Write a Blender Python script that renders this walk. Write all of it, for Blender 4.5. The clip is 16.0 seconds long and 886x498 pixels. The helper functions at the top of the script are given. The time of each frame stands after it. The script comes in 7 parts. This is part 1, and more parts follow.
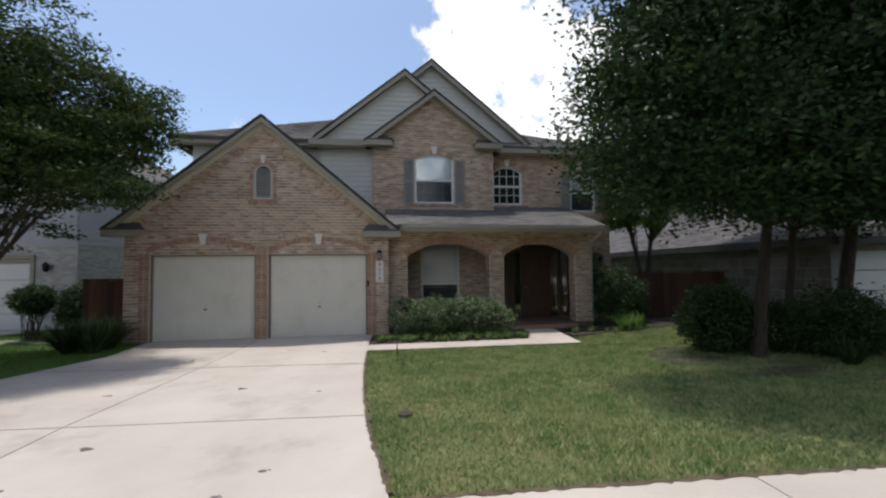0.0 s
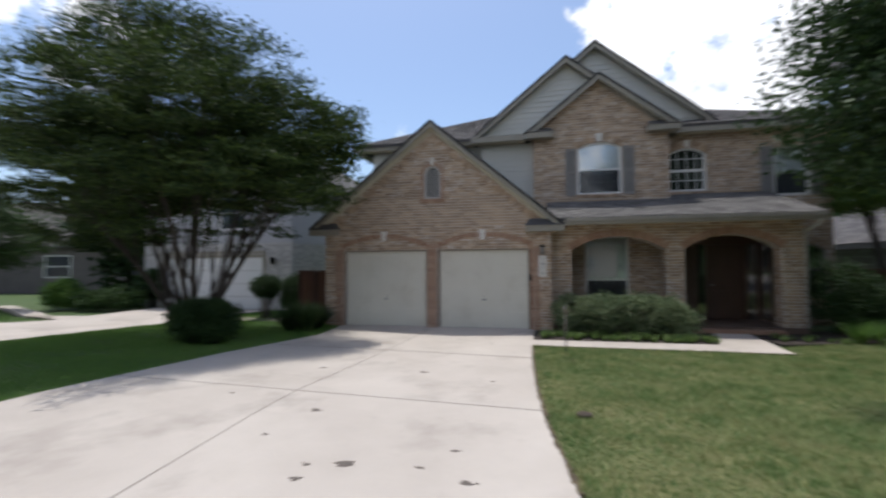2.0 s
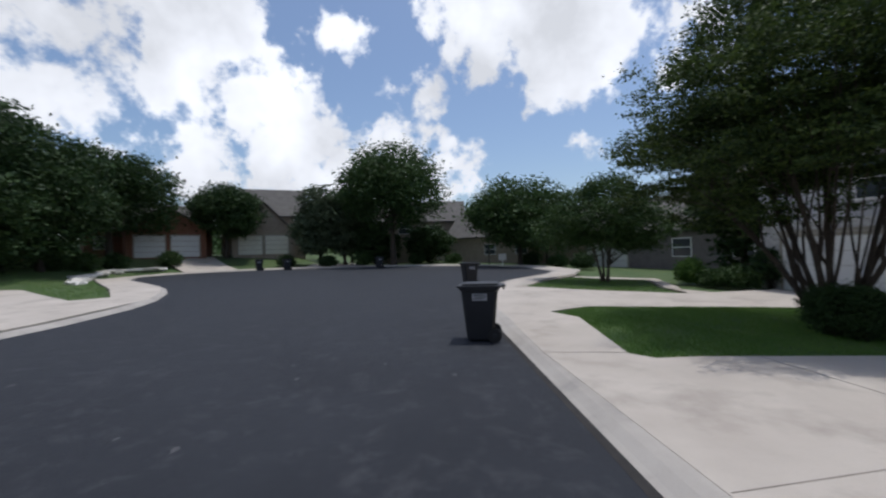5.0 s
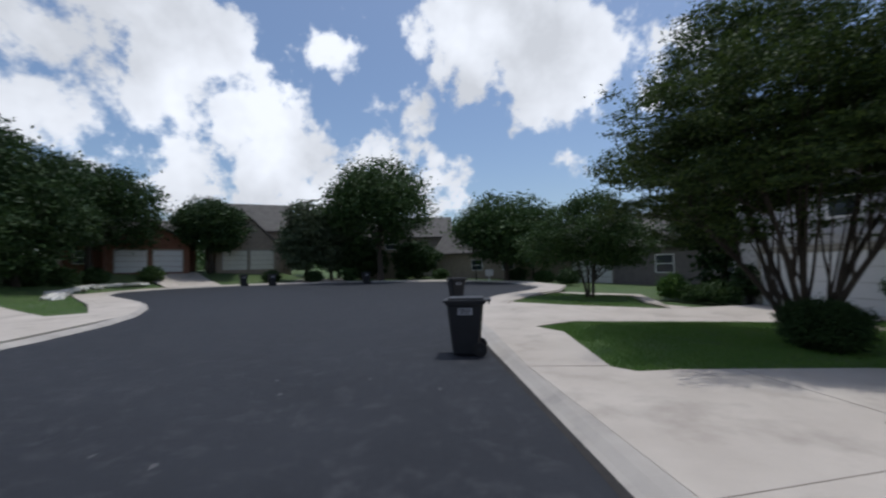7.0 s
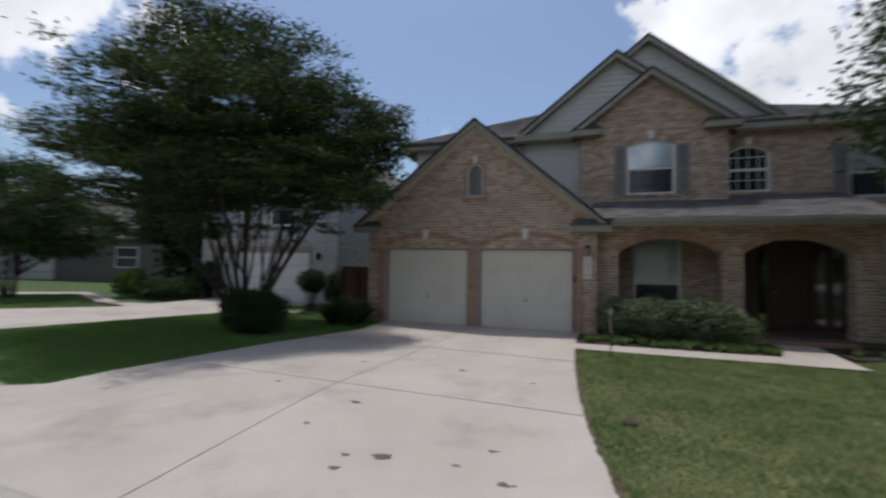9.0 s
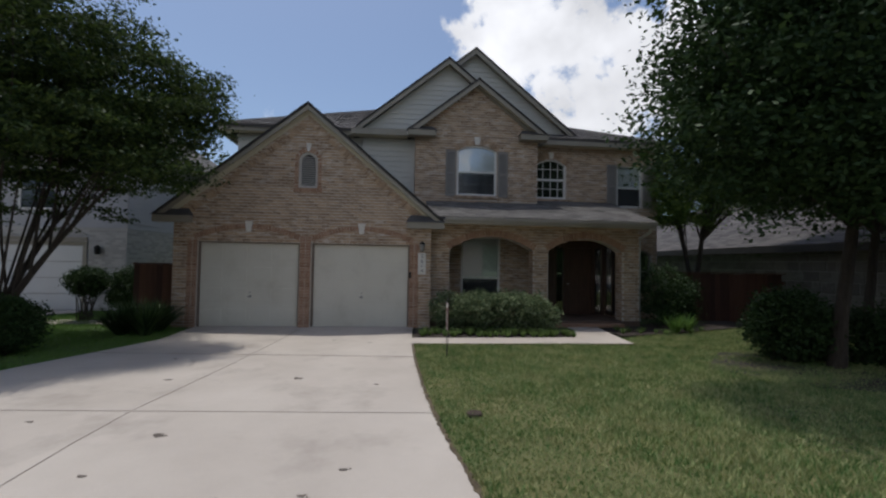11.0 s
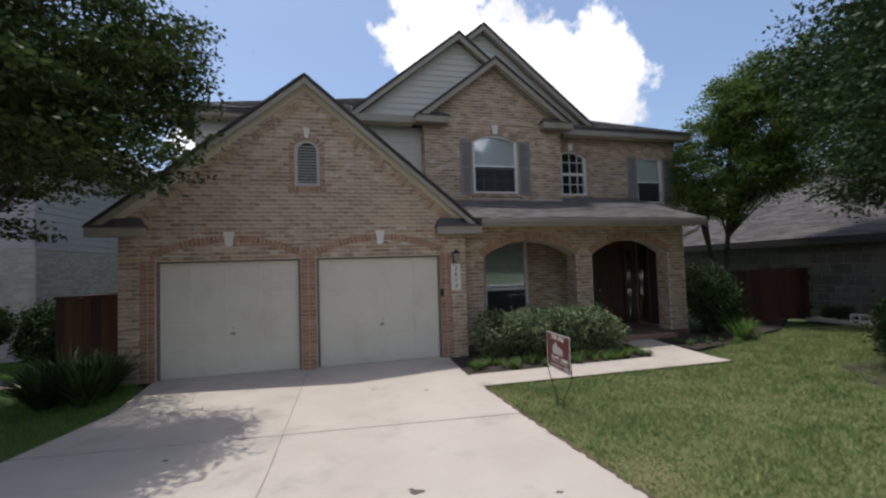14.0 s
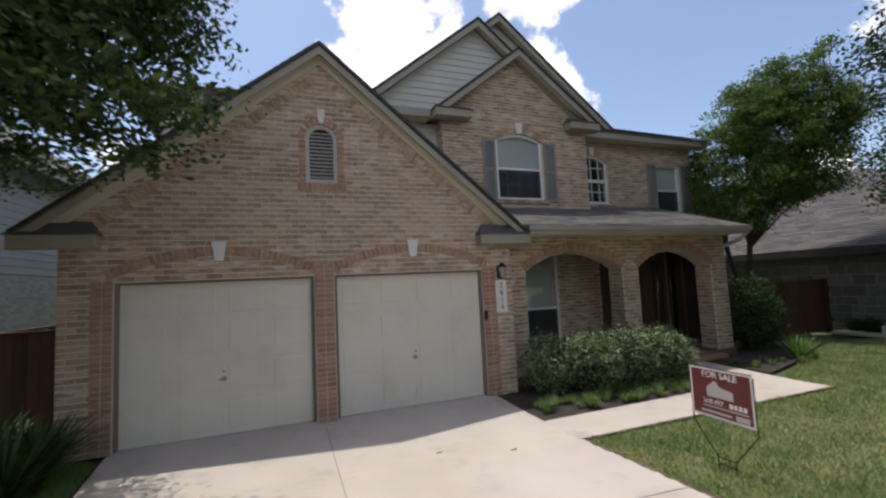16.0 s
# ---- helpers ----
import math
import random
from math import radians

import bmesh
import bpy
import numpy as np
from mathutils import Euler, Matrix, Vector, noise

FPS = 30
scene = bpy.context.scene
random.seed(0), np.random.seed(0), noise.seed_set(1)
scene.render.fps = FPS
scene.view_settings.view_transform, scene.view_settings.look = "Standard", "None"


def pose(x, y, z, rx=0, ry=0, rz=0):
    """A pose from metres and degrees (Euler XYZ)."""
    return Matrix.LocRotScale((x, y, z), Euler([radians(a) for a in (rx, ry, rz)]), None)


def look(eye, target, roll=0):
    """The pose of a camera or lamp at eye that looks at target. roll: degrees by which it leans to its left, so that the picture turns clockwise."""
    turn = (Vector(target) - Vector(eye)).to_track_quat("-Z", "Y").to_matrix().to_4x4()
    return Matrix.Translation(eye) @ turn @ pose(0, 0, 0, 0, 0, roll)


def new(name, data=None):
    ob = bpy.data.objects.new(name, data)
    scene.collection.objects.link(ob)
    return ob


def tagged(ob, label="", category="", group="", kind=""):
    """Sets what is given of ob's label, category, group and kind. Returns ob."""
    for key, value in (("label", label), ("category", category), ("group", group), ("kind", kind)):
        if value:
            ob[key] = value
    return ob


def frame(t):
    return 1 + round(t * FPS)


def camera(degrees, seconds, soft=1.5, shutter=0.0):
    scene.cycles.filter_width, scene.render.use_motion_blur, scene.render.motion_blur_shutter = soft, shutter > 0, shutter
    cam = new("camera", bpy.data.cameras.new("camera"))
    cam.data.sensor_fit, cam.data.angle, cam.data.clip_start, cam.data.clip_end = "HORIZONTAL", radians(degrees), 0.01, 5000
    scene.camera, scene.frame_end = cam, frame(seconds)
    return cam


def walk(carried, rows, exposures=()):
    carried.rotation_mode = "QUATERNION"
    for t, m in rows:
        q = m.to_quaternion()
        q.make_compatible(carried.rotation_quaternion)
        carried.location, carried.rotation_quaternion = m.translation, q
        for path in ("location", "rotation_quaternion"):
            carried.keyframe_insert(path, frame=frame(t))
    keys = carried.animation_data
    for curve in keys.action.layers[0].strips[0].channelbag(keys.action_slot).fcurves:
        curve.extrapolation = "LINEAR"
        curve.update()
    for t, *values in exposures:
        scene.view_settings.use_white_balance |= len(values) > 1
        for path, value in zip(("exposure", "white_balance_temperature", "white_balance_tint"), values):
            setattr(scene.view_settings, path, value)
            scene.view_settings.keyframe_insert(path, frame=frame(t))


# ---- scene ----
cam = camera(92.5, 16.0, soft=2.3, shutter=0.5)

PATH = [
    (0, (0.860, -11.399, 1.732), (1.068, -9.411, 1.827), -0.7),
    (0.5, (0.823, -11.377, 1.747), (0.957, -9.384, 1.849), -0.4),
    (1, (0.808, -11.398, 1.758), (0.898, -9.403, 1.871), -0.5),
    (1.5, (0.757, -11.405, 1.739), (0.697, -9.408, 1.824), -0.4),
    (2, (0.63, -11.439, 1.756), (0.127, -9.505, 1.828), -0.4),
    (2.5, (0.521, -11.467, 1.748), (-0.525, -9.764, 1.825), -0.4),
    (3, (0.514, -11.541, 1.799), (-0.967, -10.198, 1.829), 0.6),
    (3.5, (0.482, -11.638, 1.833), (-1.258, -10.653, 1.838), 0.3),
    (4, (0.449, -11.694, 1.822), (-1.436, -11.026, 1.831), -0.6),
    (4.5, (0.45, -11.741, 1.854), (-1.512, -11.355, 1.847), -1.3),
    (5.75, (0.5, -11.79, 1.85), (-1.5, -11.79, 1.91), -1.4),
    (7, (0.539, -11.754, 1.828), (-1.448, -11.539, 1.918), -1.4),
    (7.5, (0.586, -11.651, 1.822), (-1.318, -11.045, 1.909), -0.8),
    (8, (0.559, -11.516, 1.8), (-1.089, -10.385, 1.873), -0.2),
    (8.5, (0.596, -11.428, 1.737), (-0.613, -9.835, 1.764), -0.5),
    (9, (0.621, -11.400, 1.73), (-0.069, -9.524, 1.799), 1.0),
    (9.5, (0.603, -11.443, 1.714), (0.292, -9.470, 1.822), 1.2),
    (10, (0.599, -11.357, 1.694), (0.496, -9.360, 1.757), 1.2),
    (11.2, (0.27, -11.02, 1.73), (0.385, -9.024, 1.795), 0.8),
    (12.5, (-0.575, -9.996, 1.825), (-0.372, -8.007, 1.88), 0.1),
    (13, (-0.987, -9.600, 1.857), (-0.692, -7.628, 2.012), 0.4),
    (13.5, (-1.366, -9.153, 1.888), (-0.984, -7.193, 2.002), -1.8),
    (14, (-1.692, -8.730, 1.925), (-1.297, -6.772, 2.007), -1.8),
    (14.5, (-2.056, -8.273, 1.966), (-1.573, -6.335, 2.076), -2.2),
    (15, (-2.365, -7.808, 1.951), (-1.887, -5.874, 2.137), -1.7),
    (15.5, (-2.653, -7.312, 1.951), (-2.141, -5.388, 2.133), -2.0),
    (16, (-2.908, -6.744, 1.962), (-2.291, -4.848, 2.123), -2.8),
]
walk(cam, [(t, look(eye, target, roll)) for t, eye, target, roll in PATH],
     exposures=[(0, 0.25, 6450, 10), (1.5, 0.31, 6300, 10), (3.0, -0.04, 6200, 10), (4.5, -0.24, 6150, 10), (7.0, -0.40, 6050, 9), (8.0, -0.28, 6150, 10), (9.0, -0.32, 6250, 10), (10.0, -0.36, 6300, 10), (12.5, -0.22, 6350, 10), (14.5, 0.24, 6500, 11), (16, 0.32, 6650, 12)])

# ---------------------------------------------------------------- sky and sun
SUN_ELEV, SUN_AZ = 76.6, 36.0          # degrees; azimuth from +y towards -x
sun_dir = Vector((-math.sin(radians(SUN_AZ)) * math.cos(radians(SUN_ELEV)),
                  math.cos(radians(SUN_AZ)) * math.cos(radians(SUN_ELEV)),
                  math.sin(radians(SUN_ELEV))))
world = bpy.data.worlds.new("sky")
scene.world = world
world.use_nodes = True
wn, wl = world.node_tree.nodes, world.node_tree.links
wn.clear()
w_out = wn.new("ShaderNodeOutputWorld")
w_bg = wn.new("ShaderNodeBackground")
w_sky = wn.new("ShaderNodeTexSky")
w_sky.sky_type = "NISHITA"
w_sky.sun_disc = False
w_sky.sun_elevation = radians(SUN_ELEV)
w_sky.sun_rotation = radians(-SUN_AZ)
w_sky.dust_density = 1.8
w_sky.ozone_density = 2.0
w_bg.inputs["Strength"].default_value = 0.15
w_co = wn.new("ShaderNodeTexCoord")


def w_math(op, a, b=None, c=None, clamp=False):
    n = wn.new("ShaderNodeMath")
    n.operation, n.use_clamp = op, clamp
    for k, v in enumerate((a, b, c)):
        if v is None:
            continue
        if hasattr(v, "links"):
            wl.new(v, n.inputs[k])
        else:
            n.inputs[k].default_value = v
    return n.outputs[0]


def w_noise(scale, detail, rough, shift):
    m = wn.new("ShaderNodeMapping")
    m.inputs["Location"].default_value = shift
    wl.new(w_co.outputs["Generated"], m.inputs["Vector"])
    n = wn.new("ShaderNodeTexNoise")
    n.inputs["Scale"].default_value = scale
    n.inputs["Detail"].default_value = detail
    n.inputs["Roughness"].default_value = rough
    wl.new(m.outputs["Vector"], n.inputs["Vector"])
    return n.outputs["Fac"]


def cloud(yaw, elev, size, weight):
    """A fair-weather cloud: a soft round field at a bearing, yaw from +y towards -x."""
    d = (-math.sin(radians(yaw)) * math.cos(radians(elev)), math.cos(radians(yaw)) * math.cos(radians(elev)), math.sin(radians(elev)))
    dot = wn.new("ShaderNodeVectorMath")
    dot.operation = "DOT_PRODUCT"
    wl.new(w_co.outputs["Generated"], dot.inputs[0])
    dot.inputs[1].default_value = d
    near = w_math("SUBTRACT", 1.0, dot.outputs["Value"])
    return w_math("MULTIPLY", w_math("MULTIPLY_ADD", near, -1.0 / (1 - math.cos(radians(size * 1.4))), 1.0, clamp=True), weight)


CLOUDS = [(-13.5, 28, 9.5, 1.0), (-17, 21, 8, 0.9), (-23, 19, 8, 0.9), (-30, 23, 8.5, 1.0), (-33, 30, 7, 0.7), (20, 15.5, 3.5, 0.5), (-59, 10, 3.5, 0.8),
          (127, 20, 9, 1.0), (119, 17, 8, 0.9), (115, 24, 7, 0.9), (108, 18, 8, 0.9), (103, 15, 6, 0.8), (75, 29, 10, 1.0), (66, 27, 9, 0.9), (70, 21, 6, 0.8),
          (98, 28, 4.5, 0.7), (87, 22, 3, 0.7), (90, 16, 6, 0.9), (85, 12, 6, 0.8), (115, 11, 7, 0.8), (106, 11, 7, 0.8), (97, 11, 6, 0.8), (66, 13, 4, 0.7), (63, 18, 5, 0.6), (54, 24, 7, 0.8), (130, 11, 6, 0.6), (84, 36, 5, 0.5),
          (-80, 25, 14, 0.8), (-115, 20, 14, 0.8), (155, 25, 15, 0.8), (-150, 30, 16, 0.8), (180, 18, 14, 0.8)]
field = 0.0
for row in CLOUDS:
    field = w_math("MAXIMUM", field, cloud(*row))
puff = w_math("ADD", w_math("MULTIPLY_ADD", w_noise(5.0, 10.0, 0.6, (3.1, 1.7, 0.4)), 2.6, -1.3), w_math("MULTIPLY_ADD", w_noise(16.0, 8.0, 0.6, (1.3, 0.2, 4.4)), 1.2, -0.6))
cover = w_math("ADD", field, w_math("MULTIPLY", puff, w_math("MULTIPLY", field, 5.0, clamp=True)))
edge = wn.new("ShaderNodeMapRange")
edge.interpolation_type = "SMOOTHSTEP"
edge.inputs["From Min"].default_value, edge.inputs["From Max"].default_value = 0.45, 0.76
wl.new(cover, edge.inputs["Value"])
shade = wn.new("ShaderNodeMapRange")
shade.inputs["From Min"].default_value, shade.inputs["From Max"].default_value = 0.36, 0.62
shade.inputs["To Min"].default_value, shade.inputs["To Max"].default_value = 5.7, 8.6
wl.new(w_noise(4.0, 5.0, 0.55, (0.3, 5.1, 2.2)), shade.inputs["Value"])
w_cloud = wn.new("ShaderNodeCombineColor")
wl.new(shade.outputs["Result"], w_cloud.inputs[0])
wl.new(shade.outputs["Result"], w_cloud.inputs[1])
wl.new(w_math("MULTIPLY", shade.outputs["Result"], 1.03), w_cloud.inputs[2])
w_mix = wn.new("ShaderNodeMix")
w_mix.data_type = "RGBA"
wl.new(edge.outputs["Result"], w_mix.inputs["Factor"])
wl.new(w_sky.outputs["Color"], w_mix.inputs[6])
wl.new(w_cloud.outputs[0], w_mix.inputs[7])
wl.new(w_mix.outputs[2], w_bg.inputs["Color"])
wl.new(w_bg.outputs["Background"], w_out.inputs["Surface"])

sun_data = bpy.data.lights.new("sun", "SUN")
sun_data.energy, sun_data.angle, sun_data.color = 2.9, radians(0.6), (1.0, 0.96, 0.90)
sun_ob = new("sun", sun_data)
sun_ob.matrix_world = look(sun_dir * 60, (0, 0, 0))

# ---------------------------------------------------------------- materials
MATS = {}


def mat(name, base, other=None, rough=0.8, scale=8.0, fine=90.0, bump=0.0, spread=0.5, metal=0.0, per="", hue=0.0, stretch=(1, 1, 1),
        spec=0.4, stain=None, stain_scale=0.6, stain_amount=0.0, trans=0.0, coat=0.0):
    """A procedural surface: two colours mixed by broad and fine noise, with relief, stains and a change from piece to piece."""
    if name in MATS:
        return MATS[name]
    m = bpy.data.materials.new(name)
    m.use_nodes = True
    n, l = m.node_tree.nodes, m.node_tree.links
    p = n["Principled BSDF"]
    p.inputs["Roughness"].default_value, p.inputs["Metallic"].default_value = rough, metal
    p.inputs["Specular IOR Level"].default_value = spec
    if coat:
        p.inputs["Coat Weight"].default_value = coat
    other = other or tuple(c * 0.7 for c in base)
    co = n.new("ShaderNodeTexCoord")
    mp = n.new("ShaderNodeMapping")
    mp.inputs["Scale"].default_value = stretch
    l.new(co.outputs["Object"], mp.inputs["Vector"])

    def noise_at(s, detail, rough_=0.6):
        t = n.new("ShaderNodeTexNoise")
        t.inputs["Scale"].default_value, t.inputs["Detail"].default_value, t.inputs["Roughness"].default_value = s, detail, rough_
        l.new(mp.outputs["Vector"], t.inputs["Vector"])
        return t.outputs["Fac"]

    def mth(op, a, b, clamp=False):
        t = n.new("ShaderNodeMath")
        t.operation, t.use_clamp = op, clamp
        for k, v in enumerate((a, b)):
            if hasattr(v, "links"):
                l.new(v, t.inputs[k])
            else:
                t.inputs[k].default_value = v
        return t.outputs[0]

    broad, grain = noise_at(scale, 4.0), noise_at(fine, 3.0)
    fac = mth("ADD", mth("MULTIPLY", mth("SUBTRACT", broad, 0.5), 2.2 * spread + 0.6), mth("MULTIPLY", mth("SUBTRACT", grain, 0.5), 1.6 * spread))
    if per:
        if per == "object":
            rnd = n.new("ShaderNodeObjectInfo").outputs["Random"]
        else:
            rnd = n.new("ShaderNodeNewGeometry").outputs["Random Per Island"]
        fac = mth("ADD", mth("MULTIPLY", fac, 0.6), mth("MULTIPLY", mth("SUBTRACT", rnd, 0.5), 1.3))
    fac = mth("ADD", fac, 0.5, clamp=True)
    mix = n.new("ShaderNodeMix")
    mix.data_type = "RGBA"
    mix.inputs[6].default_value, mix.inputs[7].default_value = (*base, 1), (*other, 1)
    l.new(fac, mix.inputs["Factor"])
    col = mix.outputs[2]
    if stain:
        sp = noise_at(stain_scale, 5.0, 0.65)
        r = n.new("ShaderNodeMapRange")
        r.inputs["From Min"].default_value, r.inputs["From Max"].default_value = 0.52, 0.7
        r.inputs["To Max"].default_value = stain_amount
        l.new(sp, r.inputs["Value"])
        mx = n.new("ShaderNodeMix")
        mx.data_type = "RGBA"
        l.new(r.outputs["Result"], mx.inputs["Factor"])
        l.new(col, mx.inputs[6])
        mx.inputs[7].default_value = (*stain, 1)
        col = mx.outputs[2]
    l.new(col, p.inputs["Base Color"])
    rr = n.new("ShaderNodeMapRange")
    rr.inputs["To Min"].default_value, rr.inputs["To Max"].default_value = max(rough - 0.12, 0.02), min(rough + 0.1, 1)
    l.new(broad, rr.inputs["Value"])
    l.new(rr.outputs["Result"], p.inputs["Roughness"])
    if bump:
        b = n.new("ShaderNodeBump")
        b.inputs["Strength"].default_value, b.inputs["Distance"].default_value = 0.6, bump
        l.new(mth("ADD", grain, mth("MULTIPLY", broad, 0.5)), b.inputs["Height"])
        l.new(b.outputs["Normal"], p.inputs["Normal"])
    if trans:
        tr = n.new("ShaderNodeBsdfTranslucent")
        l.new(col, tr.inputs["Color"])
        ms = n.new("ShaderNodeMixShader")
        ms.inputs[0].default_value = trans
        l.new(p.outputs[0], ms.inputs[1])
        l.new(tr.outputs[0], ms.inputs[2])
        l.new(ms.outputs[0], n["Material Output"].inputs["Surface"])
    MATS[name] = m
    return m


ASPHALT = mat("asphalt", (0.0105, 0.0128, 0.0185), (0.021, 0.024, 0.031), 0.85, 0.5, 130, 0.01, 1.0, stain=(0.055, 0.057, 0.064), stain_scale=3.6, stain_amount=0.45)
CONCRETE = mat("concrete", (0.50, 0.45, 0.395), (0.405, 0.358, 0.31), 0.9, 0.7, 140, 0.004, 0.75, stain=(0.24, 0.205, 0.175), stain_scale=0.9, stain_amount=0.5)
KERB = mat("kerb_concrete", (0.42, 0.385, 0.345), (0.31, 0.285, 0.255), 0.9, 0.9, 90, 0.004, 0.6, stain=(0.2, 0.19, 0.18), stain_scale=1.2, stain_amount=0.5)
JOINT = mat("joint", (0.31, 0.275, 0.24), (0.21, 0.185, 0.16), 0.95, 3, 60)
GAPDARK = mat("dark_gap", (0.035, 0.032, 0.03), (0.02, 0.018, 0.017), 0.95, 5, 60)
DOORFRAME = mat("door_frame_paint", (0.20, 0.15, 0.115), (0.16, 0.12, 0.09), 0.6, 3, 60)
SCUFF = mat("scuff", (0.10, 0.10, 0.105), (0.055, 0.056, 0.06), 0.9, 12, 90)
SOIL = mat("soil", (0.07, 0.05, 0.035), (0.035, 0.026, 0.02), 0.95, 4, 40, 0.02, 0.8)
TURF = mat("turf", (0.075, 0.10, 0.03), (0.17, 0.15, 0.065), 0.95, 0.7, 60, 0.02, 0.7)
TURF_GREEN = mat("turf_green", (0.042, 0.085, 0.022), (0.085, 0.115, 0.04), 0.95, 0.7, 60, 0.02, 0.7)
GRASS = mat("grass_blades", (0.09, 0.19, 0.045), (0.40, 0.42, 0.19), 0.7, 2.6, 9, 0, 1.3, per="island", trans=0.25, stain=(0.40, 0.34, 0.17), stain_scale=3.4, stain_amount=0.45)
GRASS_L = mat("grass_blades_shaded", (0.085, 0.19, 0.03), (0.15, 0.24, 0.055), 0.7, 0.9, 14, 0, 0.5, per="island", trans=0.25)
MORTAR = mat("mortar", (0.63, 0.57, 0.49), (0.50, 0.445, 0.38), 0.95, 6, 80, 0.002)
BRICK = mat("brick", (0.45, 0.318, 0.208), (0.262, 0.177, 0.116), 0.9, 3.0, 38, 0.003, 0.9, per="island", stain=(0.62, 0.55, 0.48), stain_scale=5.0, stain_amount=0.9, stretch=(0.8, 1, 2.8))
BRICK_P = mat("brick_single", (0.45, 0.318, 0.208), (0.262, 0.177, 0.116), 0.9, 3.0, 38, 0.003, 0.9, per="object", stain=(0.62, 0.55, 0.48), stain_scale=5.0, stain_amount=0.9, stretch=(0.8, 1, 2.8))
BRICK_RED = mat("brick_trim", (0.37, 0.225, 0.15), (0.265, 0.153, 0.10), 0.9, 3.0, 55, 0.003, 0.6, per="island", stain=(0.5, 0.36, 0.27), stain_scale=9.0, stain_amount=0.4)
STONE = mat("cast_stone", (0.72, 0.69, 0.63), (0.60, 0.57, 0.52), 0.85, 6, 70, 0.002)
TRIM = mat("trim_paint", (0.33, 0.30, 0.245), (0.27, 0.245, 0.20), 0.6, 2, 60, 0.001, 0.4)
SOFFIT = mat("soffit_paint", (0.56, 0.51, 0.38), (0.50, 0.455, 0.34), 0.7, 2, 60, 0.001, 0.4)
DOORPAINT = mat("garage_door_paint", (0.65, 0.62, 0.53), (0.59, 0.56, 0.475), 0.55, 1.5, 30, 0.001, 0.5, stain=(0.45, 0.41, 0.32), stain_scale=1.6, stain_amount=0.3)
SIDING = mat("siding_paint", (0.56, 0.55, 0.50), (0.50, 0.49, 0.45), 0.65, 1.2, 40, 0.001, 0.4)
SIDING_N = mat("siding_paint_pale", (0.42, 0.42, 0.43), (0.365, 0.365, 0.38), 0.65, 1.2, 40, 0.001, 0.4)
SHINGLE = mat("shingle", (0.115, 0.105, 0.10), (0.060, 0.055, 0.055), 0.95, 2.0, 70, 0.004, 0.7, per="island")
SHINGLE_G = mat("shingle_grey", (0.165, 0.155, 0.145), (0.09, 0.085, 0.08), 0.95, 2.0, 70, 0.004, 0.7, per="island")
DARKEDGE = mat("drip_edge", (0.05, 0.045, 0.042), (0.035, 0.032, 0.03), 0.6, 3, 60)
WHITE = mat("white_frame", (0.74, 0.73, 0.70), (0.66, 0.65, 0.62), 0.45, 4, 60)
SHUTTER = mat("shutter_paint", (0.27, 0.25, 0.23), (0.215, 0.20, 0.185), 0.55, 3, 60)
BLIND = mat("blind", (0.82, 0.83, 0.83), (0.76, 0.77, 0.77), 0.6, 3, 60)
# near-black colour that stands in for the shade of unlit interiors
SHADE_BACKING = mat("interior_shade_backing", (0.03, 0.03, 0.032), (0.02, 0.02, 0.022), 0.9, 3, 30)
SCREEN = mat("insect_screen", (0.15, 0.158, 0.17), (0.115, 0.122, 0.132), 0.8, 3, 200)
VENTPAINT = mat("vent_paint", (0.46, 0.43, 0.39), (0.38, 0.355, 0.32), 0.6, 4, 60)
DOORWOOD = mat("door_wood", (0.095, 0.055, 0.038), (0.055, 0.031, 0.022), 0.4, 3, 40, 0.001, 0.6, stretch=(4, 4, 0.5))
FENCEWOOD = mat("fence_wood", (0.115, 0.050, 0.030), (0.06, 0.027, 0.018), 0.85, 2, 50, 0.003, 0.6, per="object", stretch=(6, 6, 0.7))
BARK = mat("bark", (0.10, 0.08, 0.062), (0.045, 0.036, 0.028), 0.95, 9, 50, 0.012, 0.8, stretch=(3, 3, 0.6))
BARK_D = mat("bark_dark", (0.07, 0.055, 0.042), (0.035, 0.028, 0.022), 0.95, 9, 50, 0.012, 0.8, stretch=(3, 3, 0.6))
IRON = mat("black_iron", (0.018, 0.018, 0.018), (0.03, 0.028, 0.026), 0.45, 6, 80, metal=0.6)
PLASTIC = mat("bin_plastic", (0.010, 0.011, 0.014), (0.018, 0.019, 0.023), 0.5, 3, 60, 0.001)
RUBBER = mat("rubber", (0.012, 0.012, 0.012), (0.022, 0.022, 0.022), 0.8, 6, 80)
CHROME = mat("worn_metal", (0.35, 0.34, 0.32), (0.22, 0.21, 0.20), 0.4, 8, 90, metal=0.8)
SIGNRED = mat("sign_red", (0.13, 0.026, 0.022), (0.105, 0.022, 0.019), 0.45, 3, 60)
SIGNWHITE = mat("sign_white", (0.72, 0.70, 0.67), (0.64, 0.62, 0.60), 0.45, 3, 60)
SIGNGREY = mat("sign_grey", (0.45, 0.43, 0.41), (0.38, 0.36, 0.35), 0.5, 3, 60)
INK = mat("black_ink", (0.02, 0.02, 0.02), (0.03, 0.03, 0.03), 0.5, 3, 60)
LABEL = mat("bin_label", (0.42, 0.42, 0.45), (0.34, 0.34, 0.37), 0.5, 6, 60)
LAMPGLASS = mat("lamp_glass", (0.30, 0.29, 0.27), (0.2, 0.19, 0.18), 0.15, 6, 60)
MULCH = mat("mulch", (0.055, 0.042, 0.032), (0.022, 0.017, 0.014), 0.95, 9, 45, 0.02, 0.9)
